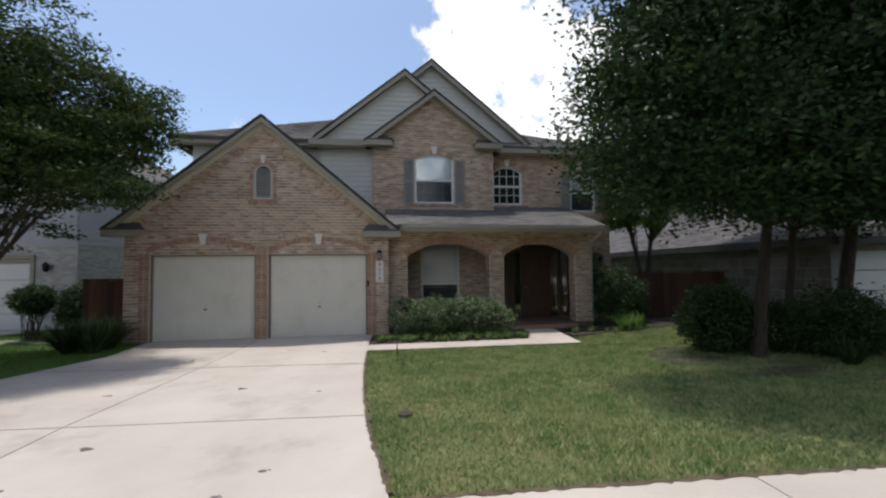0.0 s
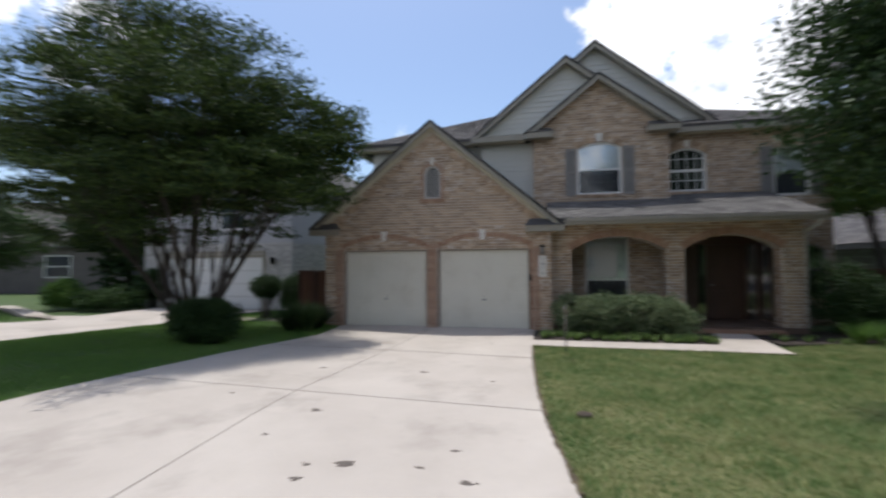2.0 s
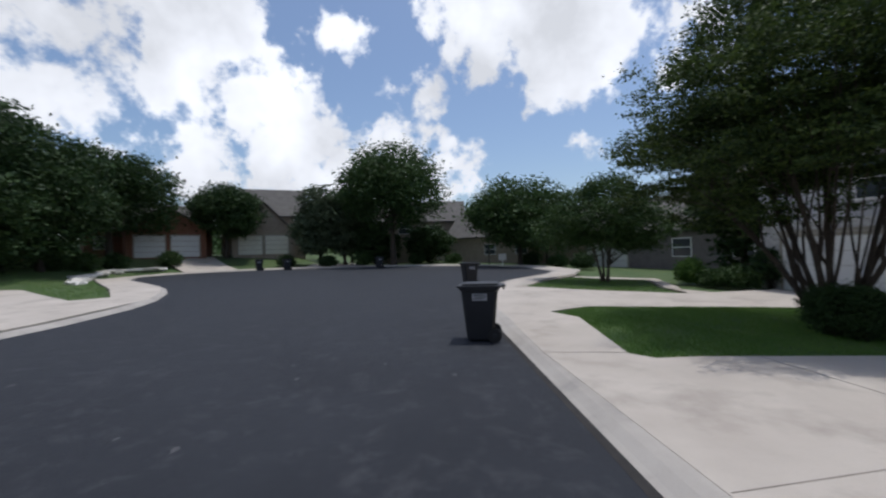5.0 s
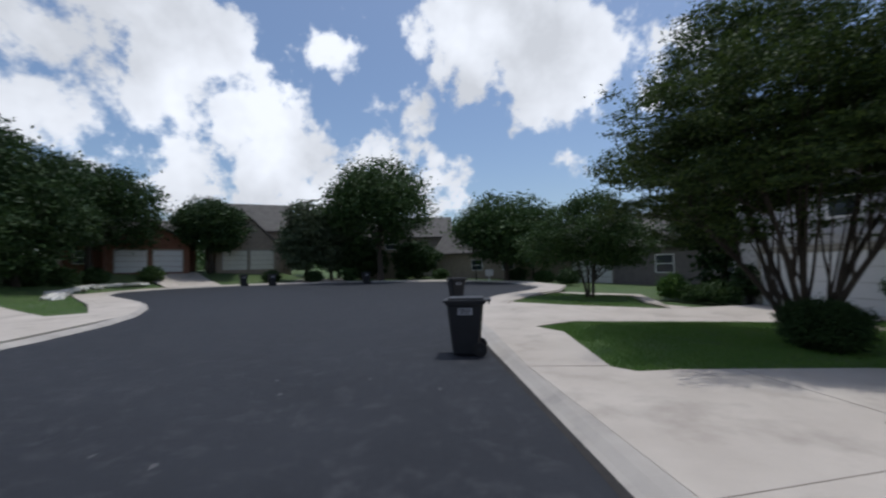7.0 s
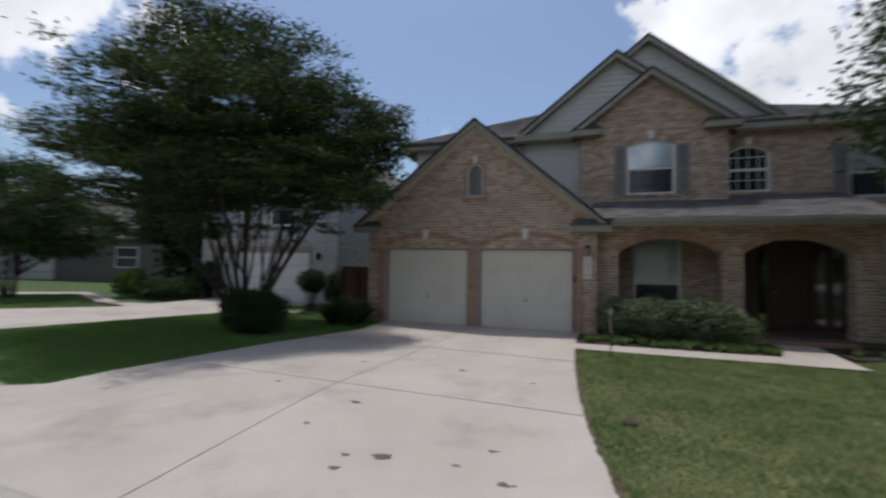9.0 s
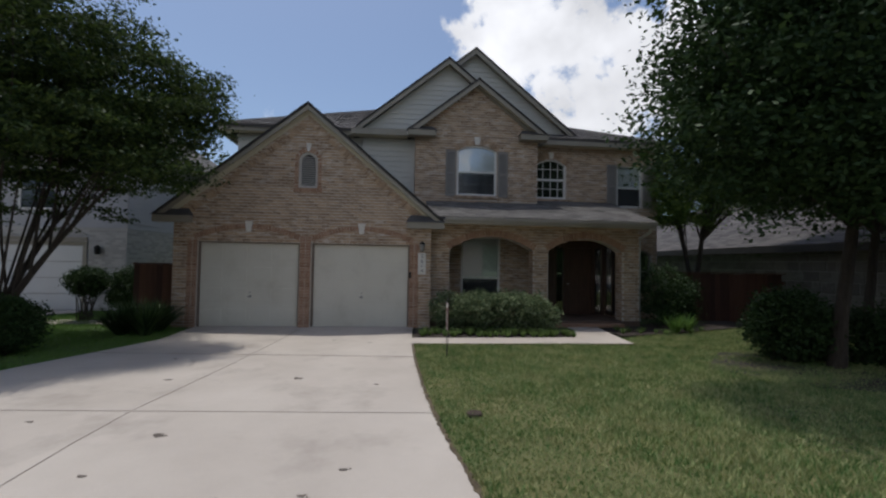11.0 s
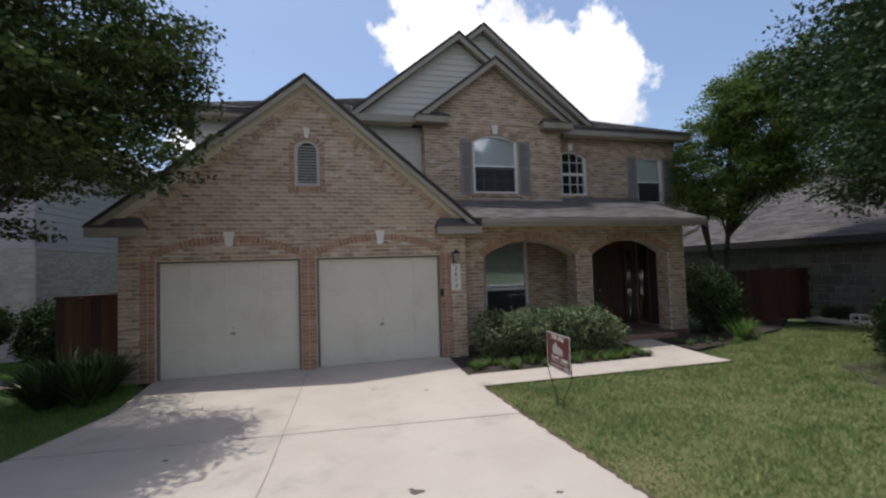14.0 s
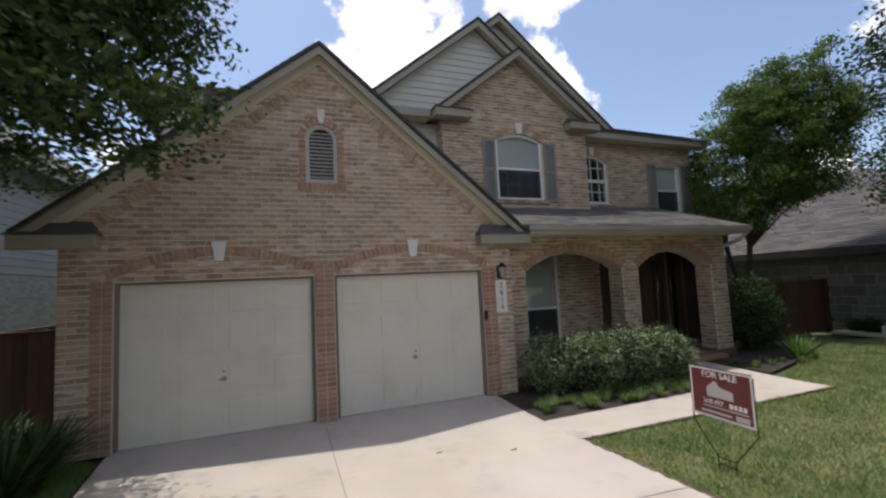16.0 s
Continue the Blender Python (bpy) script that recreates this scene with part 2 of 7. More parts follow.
LIMESTONE = mat("limestone", (0.15, 0.14, 0.123), (0.10, 0.093, 0.082), 0.9, 2.0, 40, 0.006, 0.7, per="island", stain=(0.27, 0.255, 0.225), stain_scale=2.6, stain_amount=0.5)
BRICKFAR = mat("far_brick", (0.33, 0.27, 0.215), (0.24, 0.19, 0.15), 0.9, 2.0, 25, 0.004, 0.7)
BRICKFAR_R = mat("far_red_brick", (0.20, 0.095, 0.06), (0.15, 0.065, 0.04), 0.9, 2.0, 25, 0.004, 0.7)
ROOFFAR = mat("far_roof", (0.125, 0.116, 0.106), (0.085, 0.079, 0.073), 0.95, 1.2, 30, 0.004, 0.6)


def leaf_mat(name, a, b, trans=0.3):
    return mat(name, a, b, 0.6, 1.2, 5.0, 0, 0.4, per="island", trans=trans, spec=0.22)


LEAF_OAK = leaf_mat("leaf_elm", (0.018, 0.038, 0.011), (0.074, 0.110, 0.024), 0.26)
LEAF_DARK = leaf_mat("leaf_dark", (0.020, 0.044, 0.014), (0.045, 0.080, 0.023), 0.18)
LEAF_BRIGHT = leaf_mat("leaf_bright", (0.06, 0.14, 0.028), (0.16, 0.26, 0.06))
LEAF_HEDGE = leaf_mat("leaf_hedge", (0.034, 0.07, 0.019), (0.28, 0.33, 0.18), 0.15)
LEAF_FAR = leaf_mat("leaf_far", (0.030, 0.062, 0.018), (0.058, 0.10, 0.028), 0.2)
LEAF_FAR_G = leaf_mat("leaf_far_grey", (0.055, 0.078, 0.042), (0.10, 0.13, 0.072), 0.2)
LEAF_MID = leaf_mat("leaf_mid", (0.05, 0.10, 0.02), (0.16, 0.23, 0.05), 0.32)
LEAF_BORDER = leaf_mat("leaf_border", (0.07, 0.135, 0.032), (0.18, 0.25, 0.08), 0.35)
LEAF_LILY = leaf_mat("leaf_lily", (0.014, 0.034, 0.010), (0.075, 0.115, 0.04), 0.12)
PORCHTILE = mat("porch_tile", (0.15, 0.10, 0.075), (0.10, 0.068, 0.05), 0.7, 3, 40, 0.002)


def glass_mat():
    m = bpy.data.materials.new("window_glass")
    m.use_nodes = True
    n, l = m.node_tree.nodes, m.node_tree.links
    n.clear()
    out = n.new("ShaderNodeOutputMaterial")
    gl = n.new("ShaderNodeBsdfGlossy")
    gl.inputs["Roughness"].default_value = 0.015
    tr = n.new("ShaderNodeBsdfTransparent")
    tr.inputs["Color"].default_value = (0.90, 0.92, 0.92, 1)
    lw = n.new("ShaderNodeLayerWeight")
    lw.inputs["Blend"].default_value = 0.5
    pw = n.new("ShaderNodeMath")
    pw.operation = "POWER"
    pw.inputs[1].default_value = 3.0
    l.new(lw.outputs["Facing"], pw.inputs[0])
    fr = n.new("ShaderNodeMath")
    fr.operation = "MULTIPLY_ADD"
    fr.inputs[1].default_value, fr.inputs[2].default_value = 0.6, 0.20
    l.new(pw.outputs[0], fr.inputs[0])
    mx = n.new("ShaderNodeMixShader")
    l.new(fr.outputs[0], mx.inputs[0])
    l.new(tr.outputs[0], mx.inputs[1])
    l.new(gl.outputs[0], mx.inputs[2])
    l.new(mx.outputs[0], out.inputs["Surface"])
    return m


GLASS = glass_mat()


# ---------------------------------------------------------------- mesh helpers
def finish(name, bm, material):
    bmesh.ops.recalc_face_normals(bm, faces=bm.faces)
    me = bpy.data.meshes.new(name)
    bm.to_mesh(me)
    bm.free()
    me.materials.append(material)
    return me


def part(name, bm, material, parent=None, label=""):
    ob = new(name, finish(name, bm, material))
    if parent:
        ob.parent = parent
    return tagged(ob, label)


def raw(name, verts, faces, material, parent=None, label="", kind=""):
    me = bpy.data.meshes.new(name)
    me.from_pydata(verts, [], faces)
    me.materials.append(material)
    ob = new(name, me)
    if parent:
        ob.parent = parent
    return tagged(ob, label, kind=kind)


def thing(name, place, label, category, group="", kind=""):
    ob = new(name)
    ob.matrix_world = place if isinstance(place, Matrix) else Matrix.Translation(place)
    return tagged(ob, label, category, group, kind)


def setting(name, place=(0, 0, 0), label="", category=""):
    return thing(name, place, label, category, "", "structure")


def box(bm, a, b, bevel=0.0):
    """A box between two corners."""
    r = bmesh.ops.create_cube(bm, size=1.0)
    vs = r["verts"]
    for v in vs:
        v.co = Vector([a[k] + (v.co[k] + 0.5) * (b[k] - a[k]) for k in range(3)])
    if bevel:
        es = list({e for v in vs for e in v.link_edges})
        bmesh.ops.bevel(bm, geom=es, offset=bevel, segments=2, affect="EDGES", profile=0.6)
    return bm


def boxm(a, b, bevel=0.0):
    return box(bmesh.new(), a, b, bevel)


def cyl(bm, p, q, r0, r1=None, n=12):
    """A tapered rod from p to q."""
    p, q = Vector(p), Vector(q)
    d = q - p
    m = Matrix.Translation((p + q) / 2) @ d.to_track_quat("Z", "Y").to_matrix().to_4x4()
    bmesh.ops.create_cone(bm, cap_ends=True, segments=n, radius1=r0, radius2=r0 if r1 is None else r1, depth=d.length, matrix=m)
    return bm


def slab(outline, y0, y1, holes=(), bm=None):
    """A wall from an outline in x and z, with openings, between two depths y."""
    bm = bm or bmesh.new()
    edges = []
    for loop in (outline, *holes):
        vs = [bm.verts.new((x, y0, z)) for x, z in loop]
        edges += [bm.edges.new((vs[k], vs[(k + 1) % len(vs)])) for k in range(len(vs))]
    made = bmesh.ops.triangle_fill(bm, use_beauty=True, use_dissolve=False, edges=edges, normal=(0, -1, 0))
    faces = [g for g in made["geom"] if isinstance(g, bmesh.types.BMFace)]
    ext = bmesh.ops.extrude_face_region(bm, geom=faces)
    bmesh.ops.translate(bm, verts=[g for g in ext["geom"] if isinstance(g, bmesh.types.BMVert)], vec=(0, y1 - y0, 0))
    return bm


def sheet(pts, thick, bm=None):
    """A flat plate of any tilt from its corner points, thickened downwards."""
    bm = bm or bmesh.new()
    top = [bm.verts.new(p) for p in pts]
    low = [bm.verts.new((p[0], p[1], p[2] - thick)) for p in pts]
    bm.faces.new(top)
    bm.faces.new(low[::-1])
    for k in range(len(pts)):
        bm.faces.new((top[k], low[k], low[(k + 1) % len(pts)], top[(k + 1) % len(pts)]))
    return bm


def smooth(t):
    t = min(1.0, max(0.0, t))
    return t * t * (3 - 2 * t)


def climb(x):
    """The street climbs a little to the west."""
    return 0.013 * min(68.0, max(0.0, -12 - x))


def gz(y, x=0.0):
    """The height of the ground: level by the house, rising gently to the street, with a bank beyond the turning circle."""
    near = 0.0 if y > -1.5 else 0.2 * min(1.0, (-1.5 - y) / 6.0)
    bank = 1.5 * smooth((math.hypot(x + 35, y + 20) - 14.5) / 9) * smooth((-22 - y) / 8) * smooth((-22 - x) / 8)
    return near + climb(x) + bank


def ground_piece(name, outline, lift, thick, material, parent=None, label=""):
    """A slab that lies on the ground's slope, from an outline in x and y."""
    bm = bmesh.new()
    vs = [bm.verts.new((x, y, 0)) for x, y in outline]
    es = [bm.edges.new((vs[k], vs[(k + 1) % len(vs)])) for k in range(len(vs))]
    bmesh.ops.triangle_fill(bm, use_beauty=True, use_dissolve=False, edges=es, normal=(0, 0, 1))
    for y in (-1.5, -7.5):
        bmesh.ops.bisect_plane(bm, geom=bm.verts[:] + bm.edges[:] + bm.faces[:], plane_co=(0, y, 0), plane_no=(0, 1, 0))
    cuts = [(-12.0, 0)]
    if min(p[0] for p in outline) < -22:
        cuts += [(float(k), 0) for k in range(-60, -18, 3)] + [(float(k), 1) for k in range(-45, -20, 3)]
    for c, ax in cuts:
        bmesh.ops.bisect_plane(bm, geom=bm.verts[:] + bm.edges[:] + bm.faces[:], plane_co=(c, c, 0), plane_no=(1 - ax, ax, 0))
    for v in bm.verts:
        v.co.z = gz(v.co.y, v.co.x) + lift
    ext = bmesh.ops.extrude_face_region(bm, geom=bm.faces[:])
    bmesh.ops.translate(bm, verts=[g for g in ext["geom"] if isinstance(g, bmesh.types.BMVert)], vec=(0, 0, -thick))
    return part(name, bm, material, parent, label)


def arch(x0, x1, z0, zs, zt, n=14):
    """An opening with a segmental arch: sides up to zs, crown at zt."""
    half, rise = (x1 - x0) / 2, zt - zs
    rad = (half * half + rise * rise) / (2 * rise)
    cx, cz, a = (x0 + x1) / 2, zt - rad, math.asin(min(1, half / rad))
    if rise > half:
        a = math.pi / 2
    pts = [(x0, z0), (x1, z0)]
    for k in range(n + 1):
        t = a - 2 * a * k / n
        pts.append((cx + rad * math.sin(t), cz + rad * math.cos(t)))
    return pts


def inside(pt, poly):
    x, z = pt
    hit = False
    for k in range(len(poly)):
        (x0, z0), (x1, z1) = poly[k - 1], poly[k]
        if (z0 > z) != (z1 > z) and x < (x1 - x0) * (z - z0) / (z1 - z0) + x0:
            hit = not hit
    return hit


BL, BH, BJ = 0.200, 0.064, 0.014     # brick length, height, joint


def brick_field(outline, holes, y, rnd, proud=0.005, side=None):
    """Boxes of running-bond bricks over an outline, as rows (x0, x1, z0, z1, proud)."""
    xs, zs = [p[0] for p in outline], [p[1] for p in outline]
    rows, z, k = [], min(zs), 0
    while z < max(zs):
        zc = z + BH / 2
        x = min(xs) - (BL + 0.007) * (0.5 if k % 2 else 0.0)
        while x < max(xs):
            a, b = max(x, min(xs)), min(x + BL, max(xs))
            if b - a > 0.03:
                t = [a + (b - a) * f for f in (0.06, 0.3, 0.5, 0.7, 0.94)]
                ok = [inside((q, zc), outline) and not any(inside((q, zc), h) for h in holes) for q in t]
                if all(ok):
                    rows.append((a, b, z, z + BH, proud + rnd.uniform(-0.002, 0.004)))
                elif any(ok):
                    good = [q for q, o in zip(t, ok) if o]
                    lo, hi = (a if ok[0] else good[0]), (b if ok[-1] else good[-1])
                    if hi - lo > 0.03:
                        rows.append((lo, hi, z, z + BH, proud + rnd.uniform(-0.003, 0.003)))
            x += BL + 0.007
        z += BH + BJ
        k += 1
    return rows


def brick_mesh(rows, y, name, material, parent):
    """All of a wall's smaller bricks as one body of loose pieces."""
    v, f = [], []
    for x0, x1, z0, z1, pr in rows:
        k, e = len(v), 0.004
        v += [(x0, y, z0), (x1, y, z0), (x1, y, z1), (x0, y, z1),
              (x0 + e, y - pr, z0 + e), (x1 - e, y - pr, z0 + e), (x1 - e, y - pr, z1 - e), (x0 + e, y - pr, z1 - e)]
        f += [(k + 4, k + 5, k + 6, k + 7), (k, k + 1, k + 5, k + 4), (k + 1, k + 2, k + 6, k + 5), (k + 2, k + 3, k + 7, k + 6), (k + 3, k, k + 4, k + 7)]
    return raw(name, v, f, material, parent, kind="stuff")


def brick_side(parent, x, out, y0, y1, z0, z1, seed, name="bricks_side", material=None):
    """Bricks on a wall face that looks along x; out is +1 or -1."""
    rnd = random.Random(seed)
    v, f = [], []
    for x0, x1, za, zb, pr in brick_field([(y0, z0), (y1, z0), (y1, z1), (y0, z1)], (), 0, rnd):
        k, e = len(v), 0.004
        v += [(x, x0, za), (x, x1, za), (x, x1, zb), (x, x0, zb),
              (x + out * pr, x0 + e, za + e), (x + out * pr, x1 - e, za + e), (x + out * pr, x1 - e, zb - e), (x + out * pr, x0 + e, zb - e)]
        f += [(k + 4, k + 5, k + 6, k + 7), (k, k + 1, k + 5, k + 4), (k + 1, k + 2, k + 6, k + 5), (k + 2, k + 3, k + 7, k + 6), (k + 3, k, k + 4, k + 7)]
    return raw(name, v, f, material or BRICK, parent, kind="stuff")


def trim_bricks(parent, path, y, depth, name="arch_bricks", proud=0.010, material=None, width=0.066):
    """Bricks on edge along a line of (x, z) points, reaching depth outwards on the line's left."""
    v, f = [], []
    acc = []
    for (xa, za), (xb, zb) in zip(path, path[1:]):
        seg = math.hypot(xb - xa, zb - za)
        acc.append((xa, za, (xb - xa) / seg, (zb - za) / seg, seg))
    total = sum(a[4] for a in acc)
    n = max(1, round(total / (width + 0.007)))
    step = total / n
    for k in range(n):
        s = (k + 0.5) * step
        for xa, za, dx, dz, seg in acc:
            if s <= seg:
                break
            s -= seg
        cx, cz, nx, nz = xa + dx * s, za + dz * s, -dz, dx
        h = (step - 0.007) / 2
        q = len(v)
        for yy, e in ((y, 0), (y - proud, 0.004)):
            for a, b in ((-h + e, e), (h - e, e), (h - e, depth - e), (-h + e, depth - e)):
                v.append((cx + dx * a + nx * b, yy, cz + dz * a + nz * b))
        f += [(q + 4, q + 5, q + 6, q + 7), (q, q + 1, q + 5, q + 4), (q + 1, q + 2, q + 6, q + 5), (q + 2, q + 3, q + 7, q + 6), (q + 3, q, q + 4, q + 7)]
    return raw(name, v, f, material or BRICK_RED, parent, kind="stuff")


def keystone(bm, x, z0, z1, y, w0=0.09, w1=0.15, out=0.05):
    return slab([(x - w0 / 2, z0), (x + w0 / 2, z0), (x + w1 / 2, z1), (x - w1 / 2, z1)], y - out, y + 0.03, bm=bm)

# ---------------------------------------------------------------- ground, street, driveways
ground = setting("ground", label="wide ground under lawns, houses and street", category="ground")
gxs = [-500, -120, -80] + [-64 + 2.5 * k for k in range(17)] + [-12, 0, 400]
gys = [-400, -80] + [-60 + 2.5 * k for k in range(17)] + [-10.2, -7.5, -1.5, 30, 400]
gv = [(x, y, gz(y, x) - 0.06 - (0.09 if -24 < y < -9 or (-48 < x < -16 and -36 < y < 2) else 0)) for y in gys for x in gxs]
gf = [(r * len(gxs) + c, r * len(gxs) + c + 1, (r + 1) * len(gxs) + c + 1, (r + 1) * len(gxs) + c) for r in range(len(gys) - 1) for c in range(len(gxs) - 1)]
raw("soil_sheet", gv, gf, TURF_GREEN, ground)

# road: a street that widens into a turning circle
KERB_LINE = [(60, -10.2), (6, -10.14), (-2.0, -10.13), (-8.4, -9.88), (-13.8, -9.6), (-18.1, -8.8), (-22.0, -6.6), (-25.4, -3.6), (-28.6, -1.9),
             (-34.4, -2.3), (-39.1, -5.0), (-42.1, -8.9), (-44.6, -15.6), (-45.5, -22.9), (-44.1, -28.3), (-41.3, -33.0), (-37.4, -34.7), (-33.2, -32.9),
             (-28.6, -28.9), (-26.0, -26.7), (-23.6, -25.0), (-20.8, -23.4), (-17.6, -22.1), (-15.0, -21.5), (-12.0, -21.3), (-6.0, -21.2), (60, -21.2)]
road_bm = bmesh.new()
rv = [road_bm.verts.new((x, y, 0)) for x, y in KERB_LINE]
re_ = [road_bm.edges.new((rv[k], rv[(k + 1) % len(rv)])) for k in range(len(rv))]
bmesh.ops.triangle_fill(road_bm, use_beauty=True, use_dissolve=False, edges=re_, normal=(0, 0, 1))
for v in road_bm.verts:
    v.co.z = 0.12 + climb(v.co.x)
tagged(part("road", road_bm, ASPHALT), "dark asphalt street widening to a turning circle", "road", kind="structure")


def ribbon(name, line, prof, material, parent=None):
    """A moulding swept along a line in the plan; prof: rows of (offset to the left, z)."""
    v, f = [], []
    n = len(line)
    for k, (x, y) in enumerate(line):
        a, b = Vector(line[max(k - 1, 0)]), Vector(line[min(k + 1, n - 1)])
        d = (b - a).normalized()
        for o, z in prof:
            v.append((x - d.y * o, y + d.x * o, z + climb(x - d.y * o)))
    m = len(prof)
    for k in range(n - 1):
        for j in range(m - 1):
            q = k * m + j
            f.append((q, q + 1, q + m + 1, q + m))
    return raw(name, v, f, material, parent)


# the kerb, a low rolled one of concrete, with a gutter pan
kerb = setting("kerb", label="low rolled concrete kerb along the street", category="kerb")
kerb_part = ribbon("kerb_strip", KERB_LINE, [(0.0, 0.118), (-0.01, 0.132), (-0.10, 0.150), (-0.22, 0.196), (-0.34, 0.208), (-0.40, 0.206), (-0.42, 0.05)], KERB, kerb)
gap = ribbon("kerb_gap", KERB_LINE[:12], [(0.055, 0.1225), (0.02, 0.126), (-0.03, 0.1365)], GAPDARK, kerb)

drive_edge_r = [(0.62, -0.5), (0.14, -1.0), (0.18, -2.2), (0.28, -4.0), (0.42, -5.9), (0.60, -7.4), (0.78, -8.45)]
drive_edge_l = [(-5.95, -8.45), (-5.56, -8.2), (-5.5, -6.6), (-5.42, -4.6), (-5.2, -3.0), (-5.08, -2.0), (-5.3, -0.45)]
driveway = setting("driveway", label="pale weathered concrete driveway in front of the garage", category="driveway")
ground_piece("drive_slab", [(0.14, 0.34), (0.14, -1.0)] + drive_edge_r[2:] + [(1.0, -9.76), (-6.2, -9.68)] + drive_edge_l + [(-5.36, 0.10)], 0.012, 0.10, CONCRETE, driveway)
sidewalk = setting("pavement", label="concrete pavement beside the kerb", category="pavement")
for a, b in ((1.0, 3.4), (3.4, 5.8), (5.8, 8.2), (8.2, 10.6), (10.6, 13.0), (13.0, 60)):
    ground_piece("pavement_slab", [(a + 0.012, -9.84), (b, -9.84), (b, -8.5), (a + 0.012, -8.5)], 0.010, 0.10, CONCRETE, sidewalk)
ground_piece("pavement_slab", [(-6.22, -9.68), (-5.97, -8.42), (-9.5, -7.75), (-9.9, -9.4)], 0.010, 0.10, CONCRETE, sidewalk)


def joint_line(a, b, w=0.009):
    """A dark saw-cut across the slab."""
    a, b = Vector(a), Vector(b)
    n = Vector((-(b - a).y, (b - a).x)).normalized() * w / 2
    pts = [a + n, b + n, b - n, a - n]
    ground_piece("slab_joint", [tuple(p) for p in pts], 0.0165, 0.004, JOINT, driveway)


joint_line((-2.68, -0.3), (-2.53, -4.6))
joint_line((-2.53, -4.6), (-2.52, -6.68))
joint_line((-2.52, -6.68), (-2.2, -9.7))
joint_line((-5.28, -3.5), (0.25, -3.70))
joint_line((-5.6, -6.62), (0.5, -6.74))
joint_line((-6.2, -9.66), (-5.97, -8.44))
rs = random.Random(4)
SPOT = mat("oil_spot", (0.13, 0.105, 0.085), (0.07, 0.058, 0.05), 0.6, 20, 90)
for x, y, r in ((-0.96, -8.38, 0.085), (0.02, -8.46, 0.05), (-0.38, -8.31, 0.03), (-0.18, -7.97, 0.035), (-1.21, -8.69, 0.04), (-1.25, -8.47, 0.03), (-1.86, -7.34, 0.06), (-1.95, -8.04, 0.03),
                (-1.28, -5.29, 0.07), (-3.2, -7.0, 0.03), (-2.9, -5.4, 0.05), (-1.5, -1.9, 0.03), (-0.7, -2.2, 0.035), (-3.6, -4.0, 0.03), (-0.2, -5.6, 0.03)):
    for j in range(3):
        q = (x + rs.uniform(-1, 1) * r * 0.8 * j, y + rs.uniform(-1, 1) * r * 0.5 * j)
        rr = r * (1.0, 0.5, 0.3)[j]
        ring = [(q[0] + rr * rs.uniform(0.5, 1.35) * math.cos(t), q[1] + 0.6 * rr * rs.uniform(0.5, 1.35) * math.sin(t)) for t in [k * math.tau / 13 for k in range(13)]]
        ground_piece("oil_spot", ring, 0.0155 + 0.0006 * j, 0.003, SPOT, driveway)

# pale scuffs worn into the asphalt
scuffs = setting("road_scuffs", label="pale worn scuffs on the dark asphalt", category="road marks")
for k in range(46):
    x, y, r = rs.uniform(-11, 3), rs.uniform(-19, -10.8), rs.uniform(0.02, 0.07)
    n_, st = 9, rs.uniform(0.25, 0.6)
    v = [(x + r * rs.uniform(0.5, 1.4) * math.cos(t), y + st * r * rs.uniform(0.5, 1.4) * math.sin(t), 0.1215) for t in [j * math.tau / n_ for j in range(n_)]]
    raw("scuff", v, [tuple(range(n_))], SCUFF, scuffs)

# front path
path = setting("front_path", label="narrow pale concrete path from drive to porch", category="path")
ground_piece("path_slab", [(0.15, -2.25), (0.16, -1.44), (3.98, -1.22), (4.36, -0.2), (4.38, 0.46), (5.22, 0.46), (5.0, -2.04)], 0.014, 0.10, CONCRETE, path)

# the neighbour's drive and further lawns
drive_b = setting("driveway_next_door", label="concrete driveway of the pale house next door", category="driveway")
ground_piece("drive_slab", [(-10.1, 3.0), (-15.2, 2.6), (-15.0, -1.2), (-16.6, -4.9), (-18.2, -7.0), (-17.9, -8.4), (-13.8, -9.2), (-9.9, -9.4), (-9.5, -7.75), (-10.6, -8.1), (-11.5, -6.6), (-11.2, -2.0)], 0.010, 0.1, CONCRETE, drive_b)
ground_piece("drive_slab", [(-7.6, 0.9), (-9.9, 0.9), (-9.9, 0.2), (-7.6, 0.2)], 0.012, 0.1, CONCRETE, drive_b)
path_b = setting("path_next_door", label="narrow concrete path curving past the next lawn", category="path")
ground_piece("path_slab", [(-15.1, -0.2), (-15.0, -1.2), (-17.6, 0.0), (-21.6, 1.5), (-24.7, -1.5), (-25.5, -2.5), (-25.2, -3.2), (-24.2, -2.4), (-20.9, 0.7), (-17.2, -0.8)][::1], 0.010, 0.1, CONCRETE, path_b)
pav_far = setting("pavement_far", label="pale pavement round the turning circle", category="pavement")
ribbon("pavement_strip", KERB_LINE[5:21], [(-0.40, 0.203), (-1.9, 0.214), (-1.95, 0.1)], CONCRETE, pav_far)
drive_c = setting("driveway_opposite", label="wide concrete driveway across the street", category="driveway")
ground_piece("drive_slab", [(-4.0, -21.5), (-17.7, -22.4), (-20.8, -23.7), (-23.6, -25.3), (-26.0, -27.1), (-33.2, -33.2), (-33.8, -35.9), (-23.9, -28.1), (-19.0, -24.8), (-18.1, -25.8), (-24.4, -32.9), (-24.3, -40.8), (-8.0, -44.0), (-4.0, -40.0)], 0.008, 0.1, CONCRETE, drive_c)
drive_d = setting("driveway_far", label="sloping concrete driveway of a far red brick house", category="driveway")
ground_piece("drive_slab", [(-42.1, -33.5), (-44.4, -28.6), (-50.9, -34.7), (-48.7, -40.2)], 0.02, 0.1, CONCRETE, drive_d)
